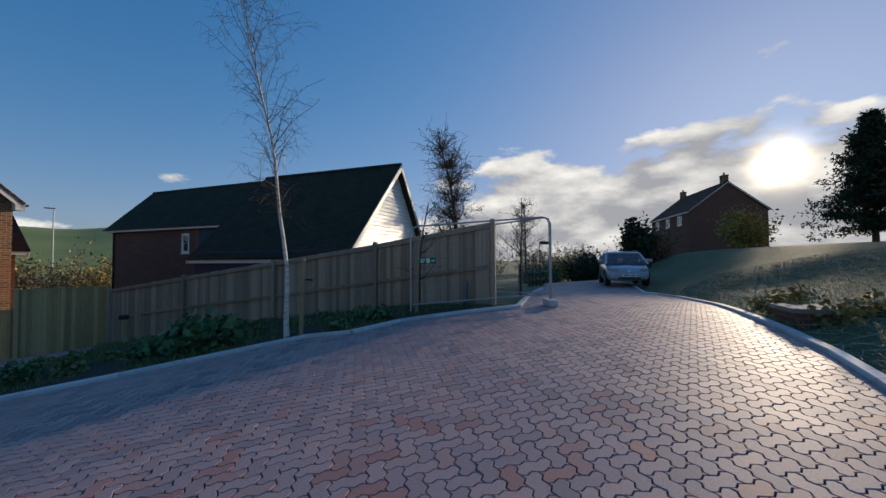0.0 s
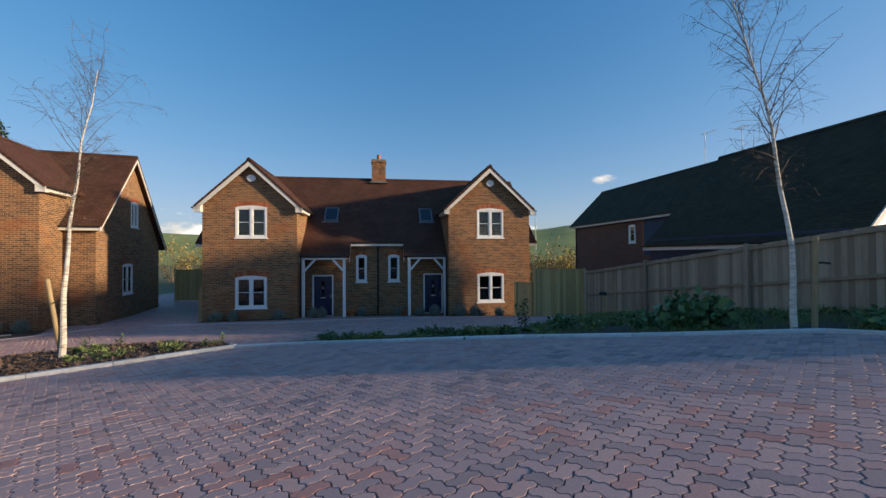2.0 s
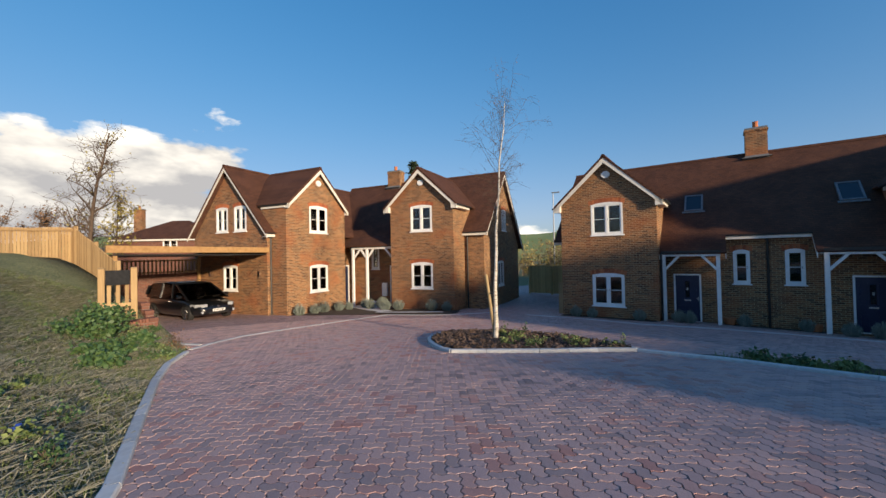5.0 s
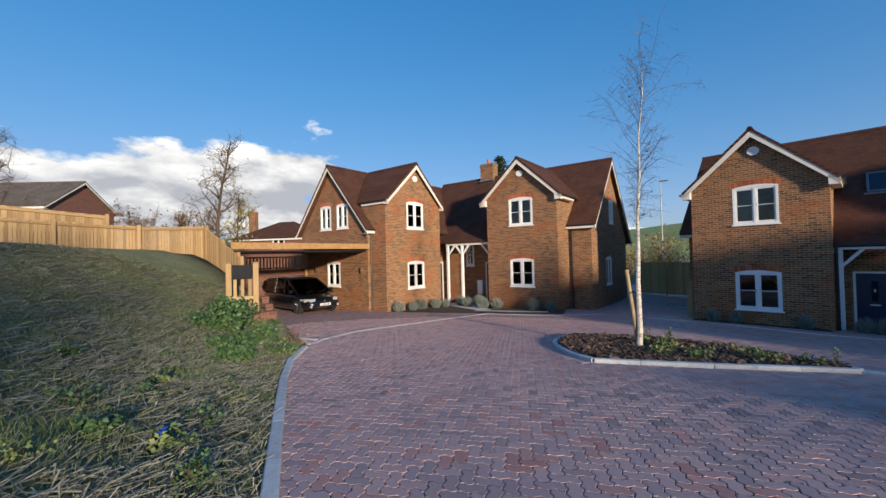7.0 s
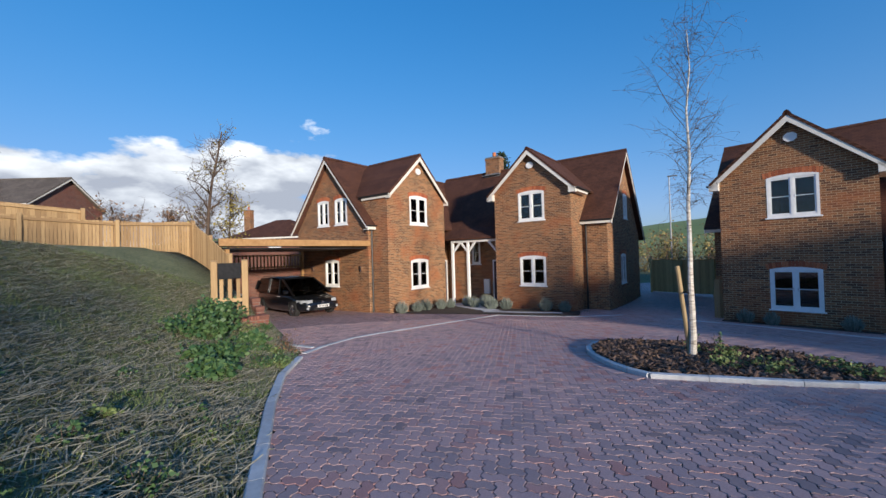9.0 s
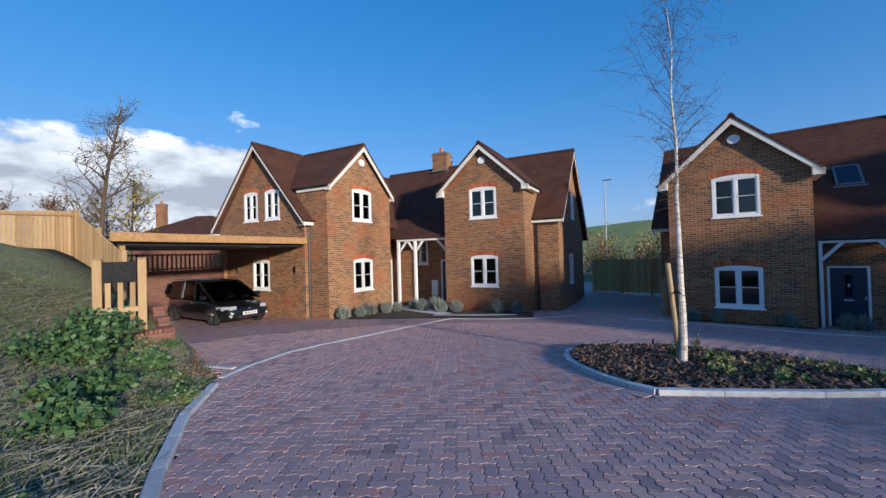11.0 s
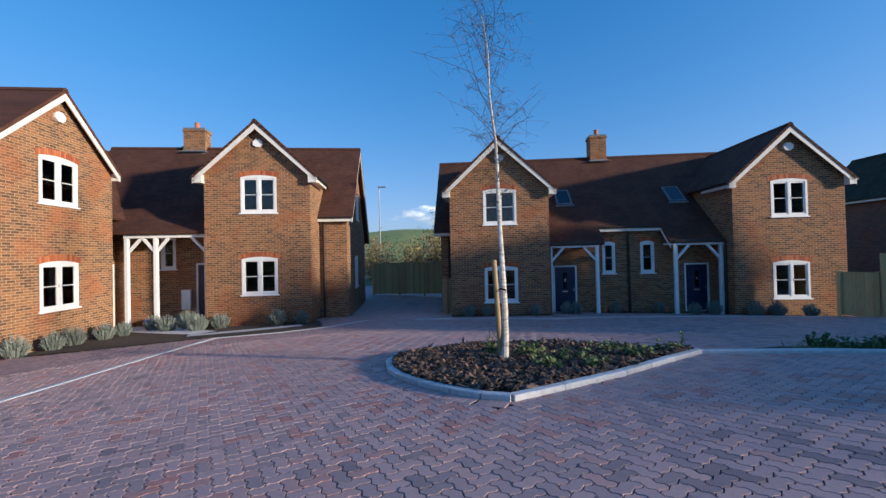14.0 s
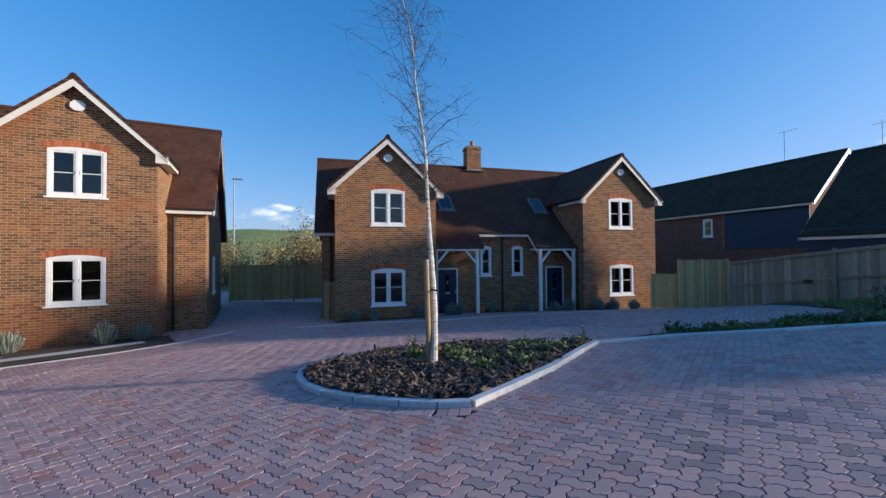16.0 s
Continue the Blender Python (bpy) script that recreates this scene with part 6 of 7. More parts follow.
    return c


CAR_GLASS = glass_mat("car_glass", (0.45, 0.50, 0.50))
cx, cy = -27.3, -4.8
car("parked_car", pose(cx, cy, grade(cx + 0.5, cy + 0.5), 0, 0, 37), 5.4, 2.12, 1.88, CAR_BLACK, "glossy black people carrier parked under the carport")
sx, sy = 19.0, 12.3
car("parked_car", pose(sx, sy, grade(sx, sy) + 0.02, 0, 0, 219), 4.6, 1.92, 1.66, CAR_SILVER, "silver hatchback parked at the kerb of the road", van=False)


# ---- neighbouring houses: a tall roof with a white boarded gable, and a long block behind ----
def neighbour():
    h = empty("house", pose(8.55, 16.3, 0, 0, 0, 125), "dark-roofed house with a white weatherboarded gable behind the fence", "house")
    zr, ef, zf, eb, zk, L = 6.45, 4.25, 2.22, -2.6, 2.9, 7.95
    box_part(h, "wall", NAVY_CLAD, 0.45, L - 0.2, ef - 0.45, ef - 0.2, -1.5, zf + 0.3, label="dark blue boarded wall")
    box_part(h, "wall", BRICK_NB, 0.45, L - 0.2, eb + 0.2, eb + 0.45, -1.5, zk + 0.3)
    for x in (0.45, L - 0.45):
        bm = bmesh.new()
        prism(bm, [(eb + 0.45, -1.5), (ef - 0.45, -1.5), (ef - 0.45, zf + 0.35), (0, zr - 0.25), (eb + 0.45, zk + 0.45)], "x", x, x + 0.25)
        part("wall", bm, NAVY_CLAD, h)
    n = 36
    for k in range(n):
        z = 0.4 + k * 0.165
        if z > zr - 0.35:
            break
        f = (zr - 0.25 - z)
        a = max(eb + 0.3, -f * 2.6 / (zr - zk))
        b = min(ef - 0.3, f * ef / (zr - zf))
        bm = bmesh.new()
        prism(bm, [(0.45, z), (0.405, z), (0.435, z + 0.18), (0.45, z + 0.18)], "y", a, b)
        part("weatherboard", bm, WHITE, h)
    roof_slab("roof", h, ID, 0.12, L, ef, zf, 0, zr, TILE_NB)
    roof_slab("roof", h, ID, 0.12, L, eb, zk, 0, zr, TILE_NB)
    ridge_tiles(h, ID, 0.12, L, 0, zr, TILE_NB)
    barge(h, ID, [(ef, zf), (0, zr), (eb, zk)], 0.08, 0.12, drop=0.24)
    barge(h, ID, [(ef, zf), (0, zr), (eb, zk)], L, L + 0.04, drop=0.2)
    eave_board(h, pose(0, 0, 0, 0, 0, 180), -L + 0.05, -0.15, -ef + 0.02, zf - 0.03, back=0.2)
    gutter(h, pose(0, 0, 0, 0, 0, 180), -L, -0.1, -ef, zf + 0.02)
    bm = bmesh.new()
    tube(bm, [(6.9, -0.1, zr - 0.1), (6.9, -0.1, zr + 1.25)], 0.013, 6)
    for k in range(6):
        tube(bm, [(6.66 + k * 0.1, -0.3, zr + 1.1), (6.66 + k * 0.1, 0.1, zr + 1.1)], 0.006, 4)
    tube(bm, [(6.6, -0.1, zr + 1.1), (7.25, -0.1, zr + 1.1)], 0.008, 4)
    part("aerial", bm, GALV, h, "thin rooftop television aerial")
    return h


def far_block():
    """The long block past the tall roof: brick to the north, navy boarding to the south; x runs along it, y faces the court."""
    h = empty("house", pose(4.21, 26.15, 0, 0, 0, 124.5), "long dark-roofed house, part brick and part navy boarding", "house")
    L, ze, zr, D = 14.3, 4.42, 7.68, 3.05
    B = pose(0, 0, 0, 0, 0, 180)
    wall_part(h, B, -L + 0.25, -5.28, -1.8, [(-L, ze + 0.1), (-5, ze + 0.1)], [(-6.77, -6.05, 2.66, 3.92)], material=BRICK_NB)
    wall_part(h, B, -5.28, -0.25, -1.8, [(-5.3, ze + 0.1), (0, ze + 0.1)], material=BRICK_NB)
    window(h, pose(6.41, 0, 2.66, 0, 0, 180), 0.72, 1.31, lights=1, rise=0.05, lintel=False)
    for k in range(15):
        bm = bmesh.new()
        z = 1.75 + k * 0.18
        prism(bm, [(0.0, z), (0.045, z), (0.018, z + 0.195), (0.0, z + 0.195)], "x", 0.25, 5.2)
        part("weatherboard", bm, NAVY_CLAD, h)
    box_part(h, "corner_brick", RED_BRICK, 5.2, 5.34, 0.0, 0.02, 1.7, ze, label="red brick edge strip")
    for x in (0.25, L - 0.5):
        bm = bmesh.new()
        prism(bm, [(-0.3, -1.8), (-2 * D + 0.3, -1.8), (-2 * D + 0.3, ze), (-D, zr - 0.25), (-0.3, ze)], "x", x, x + 0.25)
        part("wall", bm, BRICK_NB, h)
    box_part(h, "wall", BRICK_NB, 0.5, L - 0.5, -2 * D, -2 * D + 0.3, -1.8, ze)
    roof_slab("roof", h, ID, -0.1, L + 0.25, 0.3, ze, -D, zr, TILE_NB)
    roof_slab("roof", h, ID, -0.1, L + 0.25, -2 * D - 0.3, ze, -D, zr, TILE_NB)
    ridge_tiles(h, ID, -0.1, L + 0.25, -D, zr, TILE_NB)
    for x in (-0.14, L + 0.25):
        for pts in ([(0.3, ze), (-D, zr)], [(-2 * D - 0.3, ze), (-D, zr)]):
            bm = bmesh.new()
            (p, z0), (q, z1) = pts
            prism(bm, [(p, z0 - 0.02), (q, z1 - 0.02), (q, z1 - 0.26), (p, z0 - 0.22)], "x", x, x + 0.04)
            part("bargeboard", bm, WHITE, h)
    eave_board(h, B, -L - 0.2, 0.05, -0.32, ze - 0.03, back=0.3)
    gutter(h, B, -L - 0.2, 0.05, -0.32, ze)
    pipe(h, B, -L + 0.45, -0.07, -1.4, ze - 0.1)
    bm = bmesh.new()
    tube(bm, [(3.2, -D, zr - 0.1), (3.2, -D, zr + 2.1)], 0.02, 6)
    for k in range(5):
        tube(bm, [(2.5 + k * 0.2, -D - 0.3, zr + 2.0), (2.5 + k * 0.2, -D + 0.3, zr + 2.0)], 0.008, 4)
    tube(bm, [(2.4, -D, zr + 2.0), (3.5, -D, zr + 2.0)], 0.01, 4)
    part("aerial", bm, GALV, h, "thin rooftop television aerial")
    return h


neighbour()
far_block()


def plain_house(x, y, z, rot, w, d, eave, ridge, label, wall=BRICK_NB, roof=TILE_X, chim=(0.85,), wins=(), hip=False):
    """A simple gabled house; ridge along x."""
    h = empty("house", pose(x, y, z, 0, 0, rot), label, "house")
    holes = [(a, a + ww, b, b + hh) for a, b, ww, hh in wins]
    wall_part(h, pose(0, -d / 2, 0), -w / 2, w / 2, -1.5, [(-w / 2, eave), (w / 2, eave)], holes, material=wall)
    for a, b, ww, hh in wins:
        window(h, pose(a + ww / 2, -d / 2, b), ww, hh + 0.04, lights=2, rise=0.04, lintel=False)
    box_part(h, "wall", wall, -w / 2, w / 2, d / 2 - 0.3, d / 2, -1.5, eave)
    if hip:
        for s in (-1, 1):
            a, b = sorted((s * w / 2, s * (w / 2 - 0.3)))
            box_part(h, "wall", wall, a, b, -d / 2 + 0.3, d / 2 - 0.3, -1.5, eave)
        bm = bmesh.new()
        o = 0.35
        base = [bm.verts.new(q) for q in ((-w / 2 - o, -d / 2 - o, eave - 0.15), (w / 2 + o, -d / 2 - o, eave - 0.15), (w / 2 + o, d / 2 + o, eave - 0.15), (-w / 2 - o, d / 2 + o, eave - 0.15))]
        top = [bm.verts.new((s * (w - d) / 2, 0, ridge)) for s in (-1, 1)]
        for q in ((base[0], base[1], top[1], top[0]), (base[2], base[3], top[0], top[1]), (base[1], base[2], top[1]), (base[3], base[0], top[0]), base[::-1]):
            bm.faces.new(q)
        part("roof", bm, roof, h)
        eave_board(h, ID, -w / 2 - 0.3, w / 2 + 0.3, -d / 2 - 0.36, eave - 0.17)
        for f in chim:
            chimney(h, ID, w / 2 * f, 0, eave, ridge + 1.5)
        return h
    for s in (-1, 1):
        bm = bmesh.new()
        a, b = sorted((s * w / 2, s * (w / 2 - 0.3)))
        prism(bm, [(-d / 2 + 0.3, -1.5), (d / 2 - 0.3, -1.5), (d / 2 - 0.3, eave), (0, ridge - 0.2), (-d / 2 + 0.3, eave)], "x", a, b)
        part("wall", bm, wall, h)
    for s in (-1, 1):
        roof_slab("roof", h, ID, -w / 2 - 0.3, w / 2 + 0.3, s * (d / 2 + 0.35), eave - 0.15, 0, ridge, roof)
    ridge_tiles(h, ID, -w / 2 - 0.3, w / 2 + 0.3, 0, ridge, roof)
    for x0 in (-w / 2 - 0.3, w / 2 + 0.26):
        barge(h, ID, [(-d / 2 - 0.35, eave - 0.15), (0, ridge), (d / 2 + 0.35, eave - 0.15)], x0, x0 + 0.04, drop=0.2)
    eave_board(h, ID, -w / 2 - 0.3, w / 2 + 0.3, -d / 2 - 0.33, eave - 0.17)
    for f in chim:
        chimney(h, ID, w / 2 * f, 0, ridge, ridge + 1.0)
    return h


plain_house(69.5, 29.0, 3.6, 225, 15.5, 10.0, 5.5, 9.5, "brick house on the rise, dark against the low sun", chim=(-0.9, 0.9), wins=((-5.7, 3.6, 1.6, 1.4), (-1.0, 3.6, 1.6, 1.4), (3.7, 3.6, 1.6, 1.4)))
plain_house(-46.5, -33.5, 3.9, 80.3, 14, 7.0, 3.0, 5.6, "low bungalow with a shallow grey-brown roof behind the fence", roof=TILE_GREY, chim=(), wins=((-3.5, 1.4, 1.5, 1.0), (1.0, 1.4, 1.5, 1.0)))
plain_house(-58.9, -11.5, 0.0, 70, 10, 8.0, 4.6, 6.9, "brick house with a red tiled roof beyond the carport", roof=TILE_X, chim=(-0.98,), wins=((0.4, 3.2, 1.6, 1.2),), hip=True)

# ---- trees and hedges farther off ----
bare_tree(13.2, 18.3, 0.6, 9.6, 5, "upright birch with sparse brown leaves behind the fence", LEAF_BRN, 1500, 0.17, 0.085, first=0.2, dense=1.8)
bare_tree(14.5, 15.0, 0.9, 5.0, 6, "thin bare young tree behind the mesh panel", None, 0, 0.4)
bare_tree(17.5, 17.5, 0.9, 5.2, 7, "thin bare young tree beyond the fence's end", None, 0, 0.4)
bare_tree(-30.5, -10.4, 1.3, 9.2, 8, "bare spindly tree behind the carport", LEAF_YEL, 160, 0.33, 0.14)
bare_tree(-31.5, -9.4, 1.2, 5.6, 9, "young tree with yellow-green leaves behind the fence", LEAF_YEL, 700, 0.45, 0.13)
bare_tree(-21.3, -14.6, 2.4, 5.4, 10, "bare young tree by the boundary fence", None, 0, 0.32)
bare_tree(-33.0, -13.0, 1.5, 4.2, 14, "broad brown leafless bush behind the fence", LEAF_BRN, 900, 0.85, 0.12, first=0.1, dense=1.5)
bare_tree(-36.0, -12.0, 1.5, 4.6, 15, "broad brown leafless bush beyond the fence", LEAF_BRN, 600, 0.85, 0.12, first=0.1, dense=1.5)
bare_tree(-29.0, -14.2, 1.6, 3.8, 16, "tangled bare hedge bush behind the fence", LEAF_BRN, 500, 0.9, 0.12, first=0.1, dense=1.5)
conifer(-63.0, 20.0, -1.5, 19.3, 4.6, 4, "dark conifer rising behind the roofs", 5200)
for k, (x, y, hh, r) in enumerate(((37.5, 6.0, 8.6, 3.4), (39.4, 3.0, 11.4, 4.6))):
    conifer(x, y, land(x, y), hh, r, 60 + k, "tall dark conifer on the bank against the sun", 21000, fine=0.72)
for k, (x, y, r, hh) in enumerate(((28.5, 16.8, 0.95, 3.7),)):
    bush("clipped_tree", x, y, land(x, y), r, r, hh, 80, CONIFER, "round clipped evergreen tree by the road", 4200, 0.34, "tree", stems=40)
for k, (x, y, rx, hh, m, lab) in enumerate(((30, 21.5, 2.2, 2.6, CONIFER, "dark evergreen hedge beside the road"), (34, 25.5, 2.4, 2.6, CONIFER, "dark evergreen hedge beside the road"), (31.5, 27.5, 2.0, 2.4, LEAF_YEL, "yellowing shrub at the road's bend"),
                                      (28, 25.5, 1.8, 2.2, LEAF, "green shrub at the road's bend"), (38, 28, 2.6, 3.4, LEAF_BRN, "brown hedge at the end of the road"), (33.5, 18.5, 2.2, 3.0, LEAF_BRN, "brown shrub below the house on the rise"),
                                      (37.5, 13.0, 2.0, 3.2, LEAF_YEL, "yellowing tree below the house on the rise"), (22.5, 20.6, 1.2, 1.3, LEAF, "low green shrub on the verge"), (19.5, 18.4, 0.9, 1.0, LEAF, "low green shrub on the verge"))):
    bush("hedge_shrub", x, y, land(x, y) - 0.1, rx, rx, hh, 300 + k, m, lab, 2200, 0.22, "hedge", stems=26)


def woodland(name, spots, seed, mats, label, size=0.21):
    """A far belt of leafless scrub, as one mesh for each leaf colour."""
    rng = random.Random(seed)
    tw = Geo()
    lf = [Geo() for _ in mats]
    for x, y, r, hh in spots:
        z = grade(x, y) - 0.4
        c = rng.randrange(len(mats))
        tips = []
        for k in range(15):
            a, q = rng.uniform(0, 6.283), rng.uniform(0.15, 1)
            end = Vector((x + r * q * math.cos(a), y + r * q * math.sin(a), z + hh * rng.uniform(0.55, 1.0) * (1.1 - 0.4 * q)))
            st = Vector((x + r * 0.2 * math.cos(a), y + r * 0.2 * math.sin(a), z))
            pts = [st.lerp(end, w / 4) + Vector((rng.gauss(0, 0.08), rng.gauss(0, 0.08), 0)) for w in range(5)]
            tw.limb(pts, 0.05, 0.012, 3)
            tips += pts[1:]
            for w in range(6):
                s = wander(rng, pts[rng.randint(1, 4)], Vector((rng.gauss(0, 1), rng.gauss(0, 1), rng.gauss(0.6, 0.6))), hh * 0.28, 3, 0.15)
                tw.limb(s, 0.016, 0.006, 3)
                tips += s[1:]
        for k in range(820):
            p = rng.choice(tips) + Vector((rng.gauss(0, 0.22), rng.gauss(0, 0.22), rng.gauss(0, 0.2)))
            lf[c if rng.random() < 0.8 else rng.randrange(len(mats))].leaf(p, size * rng.uniform(0.6, 1.5), rng, 0.1, 0.7)
    top = empty(name, ID, label, "woodland", kind="stuff")
    tw.make("branches", PALE_TWIG, top)
    for g, m in zip(lf, mats):
        g.make("leaves", m, top)


PALE_TWIG = noisy("grey_brown_twig", (0.12, 0.09, 0.06), (0.22, 0.17, 0.115), 6, 0.85, 0.0)
LEAF_OLV = noisy("olive_scrub_leaf", (0.19, 0.155, 0.05), (0.37, 0.29, 0.095), 4, 0.8, 0.0, island=0.7)
rng = random.Random(77)
spots = []
for k in range(34):
    a, d = radians(rng.uniform(108, 142)), rng.uniform(38, 62)
    spots.append((-10 + d * math.cos(a), -1 + d * math.sin(a), rng.uniform(2, 3.6), rng.uniform(4.0, 6.6)))
woodland("scrub_woodland", spots, 21, [LEAF_OLV, LEAF_OLV, LEAF_BRN], "brown and olive autumn scrub beyond the gates")
spots = []
for k in range(26):
    a, d = radians(rng.uniform(88, 110)), rng.uniform(44, 60)
    spots.append((0 + d * math.cos(a), 1 + d * math.sin(a), rng.uniform(1.8, 3.0), rng.uniform(3.2, 5.2)))
spots.append((-4.5, 42, 1.6, 3.4))
woodland("scrub_hedgerow", spots, 22, [LEAF_BRN, LEAF_OLV, LEAF_YEL], "brown scrub hedgerow beyond the gardens")
spots = []
for k in range(22):
    a, d = radians(rng.uniform(28, 66)), rng.uniform(48, 75)
    spots.append((d * math.cos(a), d * math.sin(a), rng.uniform(2, 3.4), rng.uniform(3.5, 6)))
woodland("scrub_woodland", spots, 23, [LEAF_BRN, LEAF_OLV], "hazy brown trees at the end of the road")
spots = []
for k in range(22):
    a, d = radians(rng.uniform(178, 236)), rng.uniform(48, 75)
    spots.append((-8 + d * math.cos(a), d * math.sin(a), rng.uniform(2, 3.4), rng.uniform(5, 8)))
woodland("scrub_woodland", spots, 24, [LEAF_BRN, LEAF_OLV], "brown trees beyond the fence and bungalow")


def hills():
    """Low downland on the horizon."""
    verts, faces = [], []
    na, nr = 120, 14
    for i in range(na + 1):
        a = radians(40 + 200 * i / na)
        for j in range(nr + 1):
            f = j / nr
            d = 110 + 700 * f
            top = 46 + 16 * noise.noise(Vector((math.cos(a) * 2.3, math.sin(a) * 2.3, 0.4))) + 6 * noise.noise(Vector((math.cos(a) * 9, math.sin(a) * 9, 1.4)))
            env = smooth((i / na) / 0.18) * smooth((1 - i / na) / 0.25)
            z = -3 + top * env * smooth(f * 1.25)
            verts.append((-8 + d * math.cos(a), d * math.sin(a), z))
    for i in range(na):
        for j in range(nr):
            b = i * (nr + 1) + j
            faces.append((b, b + nr + 1, b + nr + 2, b + 1))
    ob = raw("backdrop", verts, faces, DOWNLAND)
    for p in ob.data.polygons:
        p.use_smooth = True
    tagged(ob, "green and brown downland hills on the horizon", "hill", kind="structure")


DOWNLAND = noisy("downland_field", (0.115, 0.18, 0.036), (0.25, 0.30, 0.085), 0.12, 0.95, 0.0, wear=0.7)
hills()


def lamp_post(x, y, z, h, rot):
    p = empty("street_lamp", pose(x, y, z, 0, 0, rot), "thin grey steel street lamp beyond the gardens", "street lamp")
    bm = bmesh.new()
    tube(bm, [(0, 0, 0), (0, 0, h)], [0.09, 0.05], 8)
    part("column", bm, GALV, p)
    bm = bmesh.new()
    box(bm, -0.15, 0.75, -0.12, 0.12, h - 0.03, h + 0.09, bev=0.02)
    part("lantern", bm, LEAD, p)


lamp_post(-40.6, 30.0, -2, 11.2, 40)
lamp_post(-11.2, 60.0, -3, 11.0, 200)


# ---- plants and small things ----
def local(m, u, v):
    p = m @ Vector((u, v, 0))
    return p.x, p.y


HB, HA = semi_house.matrix_world.copy(), corner_house.matrix_world.copy()
T1 = HA @ pose(-5.04, -2.70, 0, 0, 0, 90)
places = [(T1, u, v, r) for u, v, r in ((-2.15, -0.25, 0.30), (-1.1, -0.35, 0.27), (-0.3, -0.3, 0.32), (0.9, -0.4, 0.3), (1.7, -0.5, 0.26), (2.9, -0.9, 0.33), (3.3, -1.9, 0.36), (2.7, -2.4, 0.38), (3.6, -2.8, 0.34), (4.1, -1.3, 0.30), (2.2, -1.8, 0.33))]
places += [(HA, u, v, r) for u, v, r in ((-1.3, -0.3, 0.33), (0.9, -0.2, 0.34), (1.9, -0.2, 0.28), (-1.9, -0.9, 0.33))]
places += [(HB, u, v, r) for u, v, r in ((-1.5, -0.15, 0.26), (-0.7, -0.2, 0.24), (1.4, -0.15, 0.26), (2.9, 0.55, 0.28), (3.3, 0.6, 0.27), (5.3, 1.3, 0.25), (7.3, 1.35, 0.25), (8.4, 0.5, 0.26), (9.2, 0.5, 0.3), (10.5, -0.15, 0.3), (11.3, -0.2, 0.3), (12.6, -0.2, 0.26))]
for k, (m, u, v, r) in enumerate(places):
    x, y = local(m, u, v)
    lavender(x, y, grade(x, y) + 0.02, r * 1.25, 500 + k)
for nm, m, (u0, u1, v0, v1) in (("strip_bed_1", HB, (-2.25, 2.1, -0.4, 0.27)), ("strip_bed_2", HB, (4.6, 7.75, 1.05, 1.94)), ("strip_bed_3", HB, (9.95, 14.45, -0.4, 0.27))):
    sheet("planting_bed", [local(m, *q) for q in ((u0, v0), (u1, v0), (u1, v1), (u0, v1))], grade, SOIL, "narrow soil strip along the brick wall", "flower bed", step=0.5, dz=0.012, rough=0.02)
sheet("path", [local(HA, *q) for q in ((-5.9, 1.9), (-5.9, 0.6), (-4.4, -0.5), (-2.6, -1.6), (-1.4, -2.2), (-0.9, -1.5), (-2.5, -0.5), (-3.2, 1.9))], grade, KERB, "pale concrete slab path to the doors", "path", step=0.6, dz=0.05)
sheet("path", [(-24.75, 4.75), (-24.2, 4.5), (-23.15, 6.2), (-22.45, 7.9), (-22.95, 8.1), (-23.75, 6.5)], grade, KERB, "pale concrete slab strip along the lavender bed", "path", step=0.6, dz=0.05)
for u, v in ((-5.0, 1.6), (-4.2, 1.55)):
    x, y = local(HA, u, v)
    rb = empty("recycling_box", pose(x, y, grade(x, y) + 0.06, 0, 0, 40), "blue plastic recycling box in the porch", "box")
    bm = bmesh.new()
    prism(bm, [(-0.26, 0), (0.26, 0), (0.3, 0.3), (-0.3, 0.3)], "y", -0.18, 0.18)
    part("box_body", bm, BLUE_PLASTIC, rb)
for k, (u, v) in enumerate(((4.78, 1.45), (7.55, 1.5))):
    x, y = local(HB, u, v)
    pt = empty("flower_pot", pose(x, y, grade(x, y)), "terracotta planter standing by the porch post", "pot")
    bm = bmesh.new()
    tube(bm, [(0, 0, 0), (0, 0, 0.3), (0, 0, 0.32)], [0.18, 0.25, 0.24], 14)
    part("pot_body", bm, RED_BRICK, pt)


